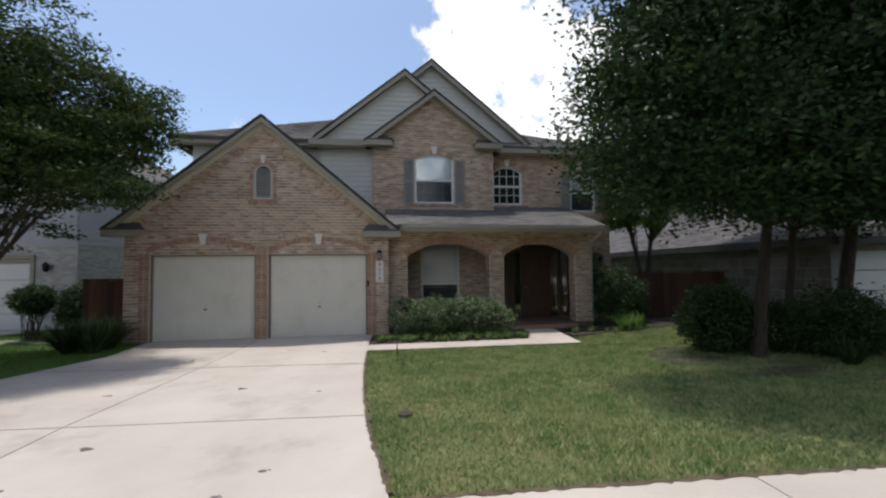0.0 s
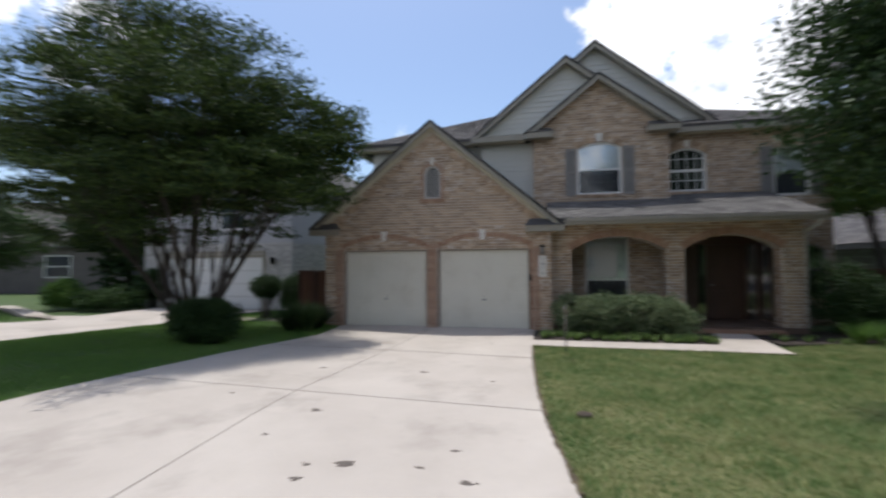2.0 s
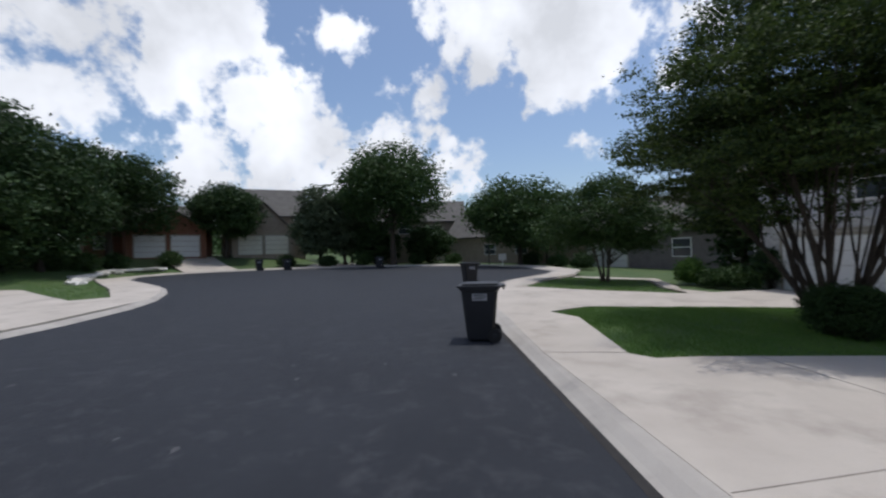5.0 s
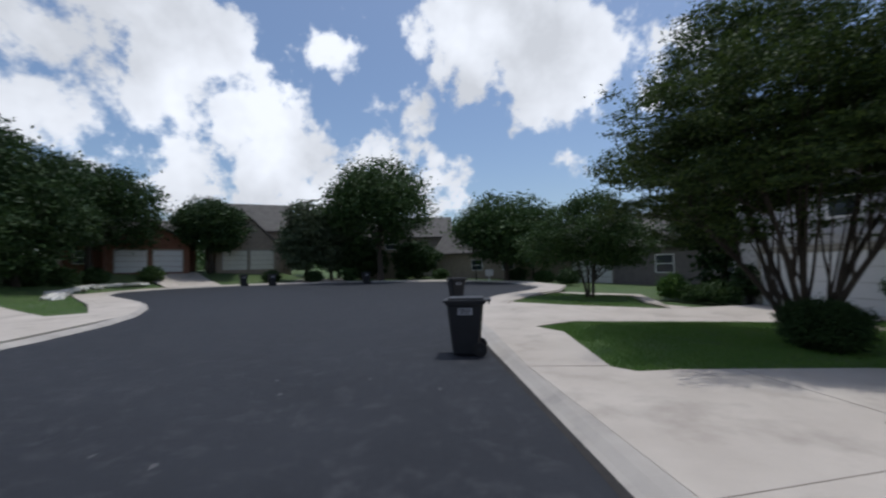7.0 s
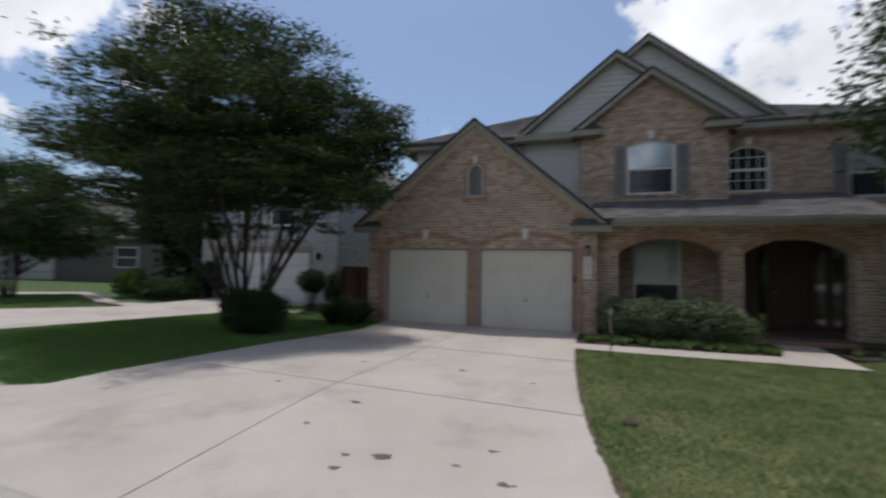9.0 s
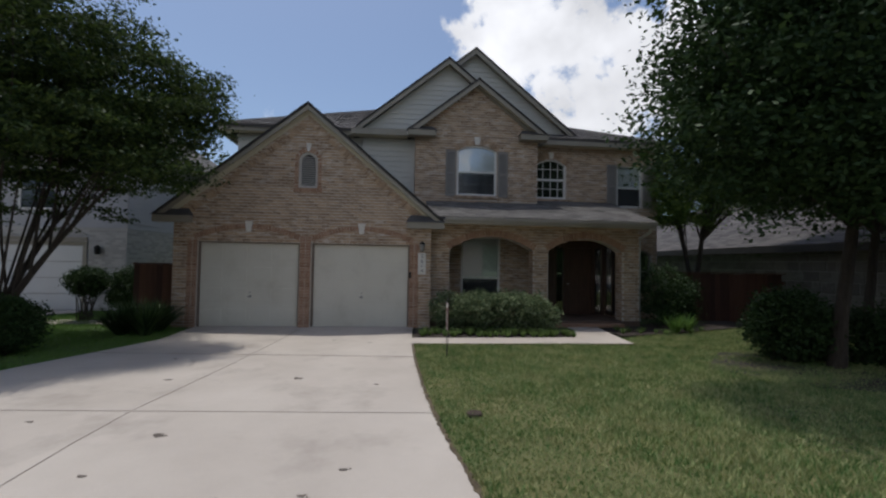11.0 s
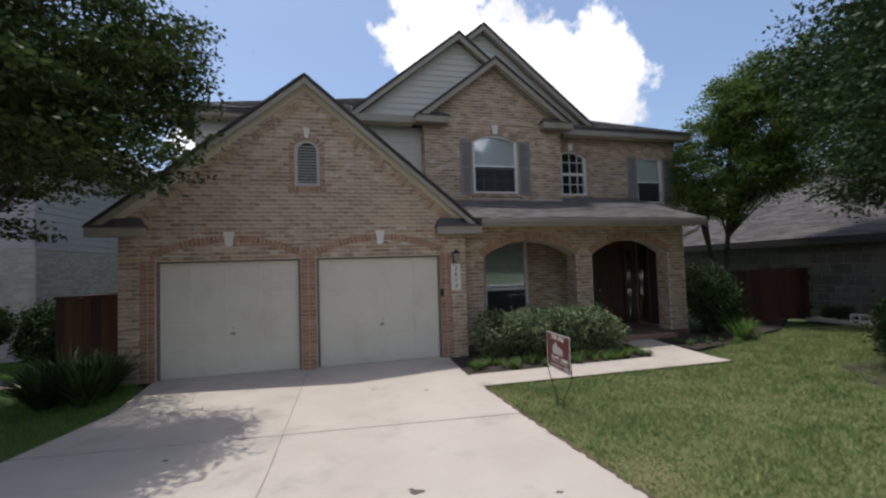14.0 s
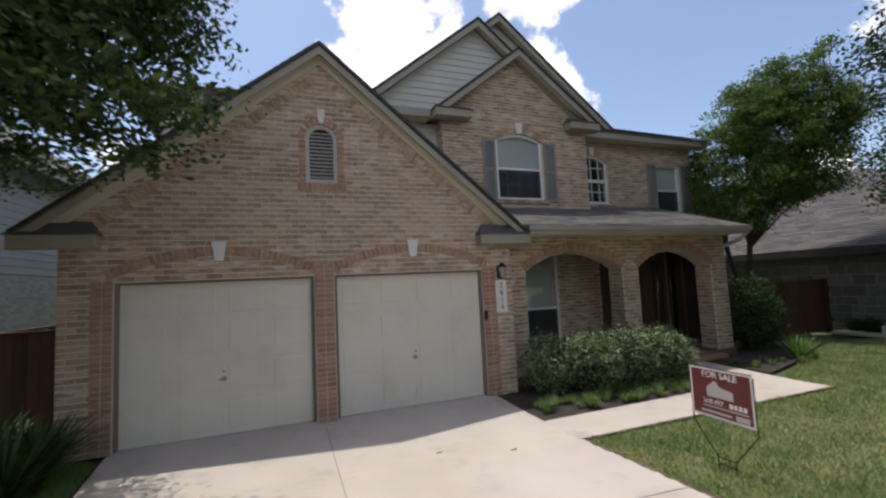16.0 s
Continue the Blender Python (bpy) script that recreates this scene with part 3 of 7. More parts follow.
drive_e = setting("driveway_far_grey", label="concrete driveway of a far grey-roofed house", category="driveway")
ground_piece("drive_slab", [(-45.7, -23.3), (-45.1, -17.8), (-53.4, -17.3), (-53.4, -24.0)], 0.02, 0.1, CONCRETE, drive_e)


# ---------------------------------------------------------------- grass
def in_poly(xs, ys_, poly):
    ok = np.zeros(len(xs), bool)
    for k in range(len(poly)):
        (x0, y0), (x1, y1) = poly[k - 1], poly[k]
        c = (y0 > ys_) != (y1 > ys_)
        with np.errstate(divide="ignore", invalid="ignore"):
            ok ^= c & (xs < (x1 - x0) * (ys_ - y0) / (y1 - y0) + x0)
    return ok


def lawn(name, outline, per_m2, blade, material, label, seed, lift=0.0):
    """A lawn: a turf sheet that carries many separate blades."""
    root = setting(name, label=label, category="lawn")
    ground_piece("turf", outline, lift - 0.012, 0.06, TURF if material is GRASS else TURF_GREEN, root)
    rng = np.random.default_rng(seed)
    xs, yy = [p[0] for p in outline], [p[1] for p in outline]
    area = (max(xs) - min(xs)) * (max(yy) - min(yy))
    n = int(area * per_m2)
    px, py = rng.uniform(min(xs), max(xs), n), rng.uniform(min(yy), max(yy), n)
    jx, jy = px + rng.normal(0, 0.02, n), py + rng.normal(0, 0.02, n)
    keep = in_poly(jx, jy, outline)
    px, py = px[keep], py[keep]
    n = len(px)
    pz = (0.2 * np.clip((-1.5 - py) / 6.0, 0, 1) if min(xs) > -12 else np.array([gz(b_, a_) for a_, b_ in zip(px, py)])) + lift - 0.012
    a = rng.uniform(0, math.tau, n)
    h = blade * rng.uniform(0.5, 1.25, n) * (0.8 + 0.4 * np.sin(px * 2.1 + np.sin(py * 1.7) * 2) * np.sin(py * 2.6))
    w = blade * 0.10 * rng.uniform(0.7, 1.3, n)
    lean = rng.uniform(0.1, 0.9, n)
    la = rng.uniform(0, math.tau, n)
    v = np.zeros((n, 3, 3))
    v[:, 0] = np.stack((px - np.cos(a) * w, py - np.sin(a) * w, pz), 1)
    v[:, 1] = np.stack((px + np.cos(a) * w, py + np.sin(a) * w, pz), 1)
    v[:, 2] = np.stack((px + np.cos(la) * h * lean, py + np.sin(la) * h * lean, pz + h), 1)
    ob = fast_mesh("grass", v.reshape(-1, 3), 3, material, root)
    ob["kind"] = "stuff"
    return root


def fast_mesh(name, verts, corners, material, parent=None):
    """A mesh of loose faces, each of the same number of corners, from an array of points."""
    n = len(verts) // corners
    me = bpy.data.meshes.new(name)
    me.vertices.add(len(verts))
    me.vertices.foreach_set("co", verts.astype(np.float32).ravel())
    me.loops.add(len(verts))
    me.loops.foreach_set("vertex_index", np.arange(len(verts), dtype=np.int32))
    me.polygons.add(n)
    me.polygons.foreach_set("loop_start", np.arange(0, len(verts), corners, dtype=np.int32))
    me.update(calc_edges=True)
    me.materials.append(material)
    ob = new(name, me)
    if parent:
        ob.parent = parent
    return ob


FRONT_LAWN = [(0.20, -2.28), (2.0, -2.21), (4.98, -2.09), (5.06, -2.0), (5.14, -1.2), (6.6, -0.6), (9.6, 0.6), (14.5, 0.2), (14.5, -8.48), (0.80, -8.48), (0.62, -7.4), (0.44, -5.9), (0.30, -4.0)]
lawn("lawn", FRONT_LAWN, 3000, 0.062, GRASS, "mown front lawn, patchy green with straw-coloured spots", 3)
lawn("lawn_left", [(-5.97, -8.4), (-9.5, -7.72), (-10.55, -8.05), (-11.5, -6.6), (-11.2, -2.0), (-10.1, 2.9), (-7.2, 2.9), (-6.2, 0.4), (-5.36, -0.45), (-5.14, -2.0), (-5.26, -3.0), (-5.48, -4.6), (-5.56, -6.6), (-5.62, -8.22)], 2200, 0.055, GRASS_L, "small bright green lawn between two driveways", 5)
lawn("lawn_next_door", [(-18.1, -6.9), (-16.6, -4.8), (-15.1, -1.3), (-17.6, -1.0), (-20.9, 0.5), (-24.0, -2.5), (-24.7, -3.2), (-21.4, -5.7)], 300, 0.08, GRASS_L, "green lawn with a small tree next door", 6)
lawn("lawn_opposite", [(-19.1, -24.9), (-23.8, -28.2), (-33.8, -36.0), (-39.1, -38.6), (-39.1, -43.3), (-24.6, -40.8), (-24.5, -32.9), (-18.1, -25.9)], 90, 0.10, GRASS_L, "green lawn across the street", 7)
lawn("lawn_far", [(-42.6, -34.2), (-45.8, -29.8), (-49.1, -31.6), (-47.3, -37.8)], 40, 0.12, GRASS_L, "far strip of green lawn", 8)
ground_piece("bed_soil", [(0.62, 0.5), (0.64, 0.1), (0.17, 0.08), (0.17, -1.42), (3.96, -1.20), (4.33, -0.2), (4.3, 0.4), (3.7, 0.62)], 0.004, 0.05, MULCH, setting("planting_bed", label="dark mulched planting bed under the porch hedge", category="planting bed"))
ground_piece("bed_soil", [(5.3, -0.9), (5.25, 0.2), (8.9, 2.3), (11.5, 2.3), (9.4, 0.7), (6.6, -0.5)], 0.006, 0.05, MULCH, setting("planting_bed_right", label="dark mulched bed beside the porch post", category="planting bed"))
ground_piece("bed_soil", [(5.6, -5.6), (5.0, -4.4), (6.2, -3.0), (9.0, -2.4), (14.4, -2.6), (14.4, -6.6), (8.0, -6.4)], 0.004, 0.04, MULCH, setting("planting_bed_trees", label="dark leaf-littered bed under the big trees", category="planting bed"))



def ragged_edge(name, line, low, high, material, label, seed, lift=0.016):
    """A narrow uneven strip of bare earth and dead grass along a lawn's edge; the line runs with the lawn on its left."""
    rnd = random.Random(seed)
    a, b = [], []
    for (x0, y0), (x1, y1) in zip(line, line[1:]):
        d = Vector((x1 - x0, y1 - y0))
        n = Vector((-d.y, d.x)).normalized()
        steps = max(2, int(d.length / 0.05))
        for k in range(steps):
            t = k / steps
            p = Vector((x0, y0)) + d * t
            a.append(tuple(p - n * rnd.uniform(*low)))
            b.append(tuple(p + n * rnd.uniform(*high)))
    return ground_piece("edge_soil", a + b[::-1], lift, 0.03, material, setting(name, label=label, category="lawn edge"))


DEADGRASS = mat("dead_grass", (0.13, 0.10, 0.055), (0.05, 0.037, 0.024), 0.95, 9, 60, 0.02, 1.0)
ragged_edge("lawn_edge_drive", [(0.20, -2.3), (0.28, -4.0), (0.42, -5.9), (0.60, -7.4), (0.80, -8.46)], (0.01, 0.04), (0.0, 0.03), DEADGRASS, "ragged brown earth edge between lawn and driveway", 51)
ragged_edge("lawn_edge_pavement", [(14.4, -8.5), (0.9, -8.5)][::-1], (0.0, 0.035), (0.01, 0.04), DEADGRASS, "ragged brown earth edge between lawn and pavement", 52)
ragged_edge("lawn_edge_path", [(5.0, -2.06), (0.2, -2.27)], (0.0, 0.03), (0.01, 0.06), DEADGRASS, "thin worn earth edge along the front path", 53)

# ---------------------------------------------------------------- the brick house
SITE = pose(-0.024, 0.208, 0, 0, 0, 2.66)     # the house stands a little askew to the street
house = thing("house", SITE, "two-storey tan brick house with front gables and porch", "house")
GX0, GX1, GY = -5.87, 0.60, -0.12
APX, APZ, EZ = -2.635, 5.60, 2.70         # garage gable: apex and eave of the brick
D1L, D1R, D2L, D2R, DH = -5.25, -2.82, -2.44, 0.0, 2.14
SL = (5.79 - 2.80) / 3.58


def wall_bricks(parent, outline, holes, y, seed, near=None):
    """Bricks of a wall: those in the near stretch as separate pieces, the rest as one body."""
    rows = brick_field(outline, holes, y, random.Random(seed))
    if near:
        close = [r for r in rows if near(r)][:300]
        NEAR.append((parent, close, y))
        rows = [r for r in rows if r not in set(close)]
    brick_mesh(rows, y, "bricks", BRICK, parent)


NEAR = []
# garage front
g_out = [(GX0, 0.0), (GX1, 0.0), (GX1, EZ + 0.23), (APX, EZ + 0.23 + SL * (GX1 - APX)), (GX0, EZ + 0.23)]
g_doors = [[(D1L - 0.04, -0.01), (D1R + 0.04, -0.01), (D1R + 0.04, DH + 0.03), (D1L - 0.04, DH + 0.03)],
           [(D2L - 0.04, -0.01), (D2R + 0.04, -0.01), (D2R + 0.04, DH + 0.03), (D2L - 0.04, DH + 0.03)]]
g_cut = [[(x, max(z, 0.001)) for x, z in h] for h in g_doors]
vent_hole = arch(-2.86, -2.38, 3.60, 4.28, 4.53, 16)
frame_l = [(GX0, 0), (D1L - 0.04, 0), (D1L - 0.04, DH + 0.03), (D1R + 0.04, DH + 0.03), (D1R + 0.04, 0), (D2L - 0.04, 0), (D2L - 0.04, DH + 0.03), (D2R + 0.04, DH + 0.03), (D2R + 0.04, 0),
           (GX1, 0), (GX1, EZ + 0.23), (APX, EZ + 0.23 + SL * (GX1 - APX)), (GX0, EZ + 0.23)]
g_wall = part("garage_wall", slab(frame_l, GY, 0.16, [vent_hole]), MORTAR, house)
arch1 = arch(D1L - 0.10, D1R + 0.06, DH, 2.20, 2.50)
arch2 = arch(D2L - 0.06, D2R + 0.10, DH, 2.20, 2.50)
ring1, ring2 = arch(D1L - 0.22, D1R + 0.16, DH, 2.30, 2.66), arch(D2L - 0.16, D2R + 0.22, DH, 2.30, 2.66)
vent_ring = arch(-2.89, -2.35, 3.57, 4.28, 4.56, 16)
RZ = EZ + 0.23 + SL * (GX1 - APX)
rakes = [[(APX + sx * 0.22, RZ - 0.26 - SL * 0.22), (APX + sx * 2.9, RZ - 0.26 - SL * 2.9), (APX + sx * 2.9, RZ - 0.32 - SL * 2.9), (APX + sx * 0.22, RZ - 0.32 - SL * 0.22)] for sx in (1, -1)]
pil = [[(D1L - 0.20, 0), (D1L - 0.04, 0), (D1L - 0.04, DH + 0.03), (D1L - 0.20, DH + 0.03)],
       [(D1R + 0.04, 0), (D2L - 0.04, 0), (D2L - 0.04, DH + 0.2), (D1R + 0.04, DH + 0.2)],
       [(D2R + 0.04, 0), (D2R + 0.20, 0), (D2R + 0.20, DH + 0.03), (D2R + 0.04, DH + 0.03)]]
wall_bricks(g_wall, frame_l, [vent_ring, *pil, *rakes], GY, 1, near=lambda r: r[2] > 2.75 and r[2] < 3.62 and -4.9 < r[0] < 0.0)
brick_side(g_wall, GX1, 1, GY + 0.02, 0.36, 0, EZ - 0.05, 11)
for path_, rd in ((arch1[2:], 0.14), (arch2[2:], 0.14)):
    trim_bricks(g_wall, path_[::-1], GY, rd)
trim_bricks(g_wall, arch(-2.86, -2.38, 3.60, 4.28, 4.53, 16)[2:][::-1], GY, 0.11)
trim_bricks(g_wall, [(-2.86, 3.60), (-2.86, 4.28)], GY, 0.10)
trim_bricks(g_wall, [(-2.38, 4.28), (-2.38, 3.60)], GY, 0.10)
trim_bricks(g_wall, [(-2.25, 3.60), (-2.99, 3.60)], GY, 0.12)
# brick pilasters beside the doors
for x0, x1 in ((D1L - 0.28, D1L - 0.165), (D1L - 0.155, D1L - 0.04), (D2R + 0.04, D2R + 0.155), (D2R + 0.165, D2R + 0.28)):
    trim_bricks(g_wall, [(x1, 0.0), (x1, DH + 0.06)], GY, x1 - x0, name="pilaster_bricks", proud=0.012)
part("pilaster_core", boxm((D1R + 0.05, GY - 0.042, 0.0), (D2L - 0.05, GY - 0.002, DH + 0.2)), MORTAR, g_wall)
PM = (D1R + D2L) / 2
for xa, xb in ((D1R + 0.055, PM - 0.004), (PM + 0.004, D2L - 0.055)):
    trim_bricks(g_wall, [(xb, 0.0), (xb, DH + 0.2)], GY - 0.042, xb - xa, name="pilaster_bricks", proud=0.010)
# slanted bricks that follow the rake
for sx in (1, -1):
    xe = GX1 if sx > 0 else GX0
    ap = (APX, EZ + 0.23 + SL * (GX1 - APX) - 0.19)
    low = (xe - sx * 0.25, EZ + 0.23 - 0.19 + SL * 0.25)
    ap = (ap[0] + (low[0] - ap[0]) * 0.05, ap[1] + (low[1] - ap[1]) * 0.05)
    pts = [ap, low] if sx < 0 else [low, ap]
    trim_bricks(g_wall, [pts[0], pts[1]], GY, 0.16 if sx > 0 else 0.16, name="rake_bricks", proud=0.012, material=BRICK)
for x in (-4.05, -1.22):
    part("keystone", keystone(bmesh.new(), x, 2.43, 2.70, GY, 0.11, 0.19), STONE, house, "white cast-stone keystone")
part("keystone", keystone(bmesh.new(), -2.62, 4.55, 4.76, GY, 0.07, 0.12), STONE, house, "white cast-stone keystone")
# louvred gable vent
vent = part("gable_vent", slab(vent_hole, GY + 0.02, GY + 0.06, [arch(-2.80, -2.44, 3.66, 4.28, 4.47, 16)]), VENTPAINT, house, "grey louvred gable vent")
# dark sheet behind the slats: the vent's inner shade as colour
part("vent_backing", slab(arch(-2.85, -2.39, 3.61, 4.28, 4.52, 16), GY + 0.12, GY + 0.14), SHADE_BACKING, vent)
for k in range(13):
    z = 3.69 + k * 0.058
    half = 0.19 if z < 4.26 else 0.19 * math.sqrt(max(0.05, 1 - ((z - 4.26) / 0.21) ** 2))
    bm = sheet([(-2.62 - half, GY + 0.03, z), (-2.62 + half, GY + 0.03, z), (-2.62 + half, GY + 0.09, z + 0.045), (-2.62 - half, GY + 0.09, z + 0.045)], 0.008)
    part("slat", bm, VENTPAINT, vent)


def garage_door(x0, x1):
    d = part("garage_door", boxm((x0, 0.004, 0.012), (x1, 0.05, DH - 0.002)), DOORPAINT, house, "cream panelled garage door")
    for k in range(4):
        z0, z1 = 0.012 + k * DH / 4, 0.012 + (k + 1) * DH / 4 - (0.005 if k < 3 else 0.014)
        part("door_section", boxm((x0 + 0.001, 0.0, z0), (x1 - 0.001, 0.03, z1), 0.0015), DOORPAINT, d)
        for j in range(4):
            w = (x1 - x0) / 4
            a, b = x0 + j * w + 0.08, x0 + (j + 1) * w - 0.08
            part("panel", boxm((a, -0.010, z0 + 0.09), (b, 0.01, z1 - 0.09), 0.008), DOORPAINT, d)
    part("weather_strip", boxm((x0, -0.006, 0.0), (x1, 0.045, 0.014)), RUBBER, d, "black rubber strip")
    cx = (x0 + x1) / 2 + 0.02
    h = bmesh.new()
    cyl(h, (cx, -0.012, 0.78), (cx, 0.01, 0.78), 0.035)
    box(h, (cx - 0.06, -0.045, 0.765), (cx + 0.015, -0.022, 0.79), 0.004)
    cyl(h, (cx, -0.04, 0.78), (cx, 0.0, 0.78), 0.012)
    part("handle", h, CHROME, d, "worn metal lock handle")
    h = bmesh.new()
    cyl(h, (cx, -0.02, 0.88), (cx, 0.005, 0.88), 0.016)
    part("lock", h, CHROME, d)
    part("pull", boxm((cx - 0.015, -0.03, 0.20), (cx + 0.015, 0.004, 0.30), 0.006), DOORPAINT, d)
    f = bmesh.new()
    box(f, (x0 - 0.04, -0.06, 0), (x0 + 0.004, 0.06, DH + 0.03))
    box(f, (x1 - 0.004, -0.06, 0), (x1 + 0.04, 0.06, DH + 0.03))
    box(f, (x0 + 0.004, -0.06, DH - 0.004), (x1 - 0.004, 0.06, DH + 0.03))
    part("door_frame", f, DOORFRAME, d, "brown painted door frame")


garage_door(D1L, D1R)
garage_door(D2L, D2R)
part("keypad", boxm((0.03, GY - 0.02, 1.30), (0.09, GY + 0.02, 1.46), 0.008), IRON, house, "black keypad")

# hidden sides of the garage and house
body = bmesh.new()
box(body, (GX0, 0.17, 0), (GX0 + 0.25, 2.5, 2.72))
box(body, (GX0 + 0.25, 0.17, 2.60), (GX1 - 0.2, 2.5, 2.72))
box(body, (-5.3, 2.85, 0), (8.1, 13.5, 5.75))
part("wall_core", body, SIDING, house)
brick_side(house, GX0, -1, GY + 0.02, 2.5, 0, EZ, 12)


def rake(apex, end, y0, y1, parent, wide=0.20, frieze=0.0):
    """Barge board, dark drip edge and soffit along one slope of a gable, from apex to eave."""
    (xa, za), (xe, ze) = apex, end
    d = Vector((xe - xa, ze - za)).normalized()
    up = Vector((-d.y, d.x)) if d.x > 0 else Vector((d.y, -d.x))
    for name, lo, hi, ya, yb, m in (("barge_board", -wide, -0.035, y0, y0 + 0.03, TRIM), ("drip_edge", -0.035, 0.0, y0 - 0.03, y0 + 0.05, DARKEDGE)):
        q = []
        for (x, z), s in (((xa, za), 0), ((xe, ze), 1)):
            for o in (lo, hi):
                q.append((x + up.x * o if s else x, z + up.y * o if s else z + o / abs(up.y)))
        part(name, slab([q[0], q[2], q[3], q[1]], ya, yb), m, parent)
    if frieze:
        q = [(xa, za - (wide + frieze) / up.y), (xe + up.x * -(wide + frieze), ze + up.y * -(wide + frieze)), (xe - up.x * 0.1, ze - up.y * 0.1), (xa, za - 0.1 / up.y)]
        part("frieze_board", slab(q, y1 - 0.03, y1 - 0.004), SOFFIT, parent, "cream board under the rake")
    b = sheet([(xa, y0 + 0.03, za - 0.05 / up.y), (xe, y0 + 0.03, ze - 0.05 / up.y), (xe, y1, ze - 0.05 / up.y), (xa, y1, za - 0.05 / up.y)], 0.07)
    part("soffit", b, SOFFIT, parent)


def roof_face(pts, parent, material=None, name="roof", thick=0.07):
    return part(name, sheet(pts, thick), material or SHINGLE, parent)


def shingles(a, b, c, d, parent, material, seed, course=0.14, tab=0.30):
    """Overlapping shingle tabs over a roof plane: a-b along the eave, d-c along the top."""
    rnd = random.Random(seed)
    a, b, c, d = (Vector(p) for p in (a, b, c, d))
    n = (b - a).cross(d - a).normalized()
    n = n if n.z > 0 else -n
    rows = max(2, int(((d - a).length + (c - b).length) / 2 / course))
    v, f = [], []
    for r in range(rows):
        l0, r0 = a.lerp(d, r / rows), b.lerp(c, r / rows)
        l1, r1 = a.lerp(d, min(1, (r + 1.15) / rows)), b.lerp(c, min(1, (r + 1.15) / rows))
        length = (r0 - l0).length
        if length < 0.1:
            continue
        s = -rnd.uniform(0, tab)
        while s < length:
            e = s + tab * rnd.uniform(0.7, 1.25)
            p, q = max(s, 0) / length, min(e - 0.006, length) / length
            s = e
            if q <= p:
                continue
            t = rnd.uniform(0.010, 0.018)
            k = len(v)
            v += [l0.lerp(r0, p) + n * 0.002, l0.lerp(r0, q) + n * 0.002, l0.lerp(r0, q) + n * t, l0.lerp(r0, p) + n * t, l1.lerp(r1, q) + n * 0.004, l1.lerp(r1, p) + n * 0.004]
            f += [(k, k + 1, k + 2, k + 3), (k + 3, k + 2, k + 4, k + 5)]
    return raw("shingles", [tuple(p) for p in v], f, material, parent, kind="stuff")


# garage roof
RA, RR, RL = (APX + 0.003, 5.79), (0.915, 2.80), (-6.28, 2.83)
rake(RA, RR, -0.30, GY, house, 0.15, 0.075)
rake(RA, RL, -0.30, GY, house, 0.15, 0.075)
groof_r = roof_face([(RA[0], -0.30, 5.785), (RR[0], -0.30, 2.795), (RR[0], 2.5, 2.795), (RA[0], 4.6, 5.785)], house)
groof_l = roof_face([(RA[0], -0.30, 5.785), (RL[0], -0.30, 2.825), (RL[0], 2.5, 2.825), (RA[0], 4.6, 5.785)], house)
shingles((RR[0], -0.33, 2.80), (RR[0], 2.4, 2.80), (RA[0], 2.6, 5.79), (RA[0], -0.33, 5.79), groof_r, SHINGLE, 21)
shingles((RL[0], -0.33, 2.83), (RL[0], 2.4, 2.83), (RA[0], 2.6, 5.79), (RA[0], -0.33, 5.79), groof_l, SHINGLE, 22)


def eave_return(x0, x1, z, y0, y1, up, parent):
    """The boxed end of an eave: fascia, soffit and a small sloped cap."""
    bm = bmesh.new()
    box(bm, (x0, y0, z), (x1, y1, z + 0.17), 0.01)
    r = part("eave_return", bm, TRIM, parent, "grey-brown boxed eave end")
    bm = bmesh.new()
    xi, xo = (x0, x1) if up > 0 else (x1, x0)
    s = 1 if xo > xi else -1
    vs = [(x0 - 0.03, y0 - 0.03, z + 0.17), (x1 + 0.03, y0 - 0.03, z + 0.17), (x1 + 0.03, y1, z + 0.17), (x0 - 0.03, y1, z + 0.17)]
    top = [(x0 + 0.10, y1, z + 0.36), (x1 - 0.10, y1, z + 0.36)]
    v = [bm.verts.new(p) for p in vs + top]
    for q in ((0, 1, 5, 4), (1, 2, 5), (0, 4, 3), (3, 4, 5, 2), (3, 2, 1, 0)):
        bm.faces.new([v[k] for k in q])
    part("cap", bm, SHINGLE, r, "small shingled cap")


eave_return(-0.05, 0.93, 2.60, -0.32, GY - 0.01, 1, house)
eave_return(-6.30, -5.42, 2.62, -0.32, GY - 0.01, -1, house)

def settle(first, x0, grow, dy, z0=0.0, rise=1.0):
    """Bring the parts of the house made since then to their true width, depth and height."""
    for ob in [o for o in house.children if o.name not in first]:
        ob.matrix_basis = Matrix.Translation((x0 * (1 - grow), dy, z0 * (1 - rise))) @ Matrix.Diagonal((grow, 1, rise, 1))


# ---- porch
built = {o.name for o in house.children}
PX1, PY = 6.42, 0.36
PEZ = 2.78
A1 = arch(1.12, 3.40, 0.0, 2.10, 2.47)
A2 = arch(3.82, 5.93, 0.0, 2.10, 2.47)


def notch(a):
    """The arch as a run from its foot on the left to its foot on the right."""
    return [a[0]] + a[2:][::-1] + [a[1]]


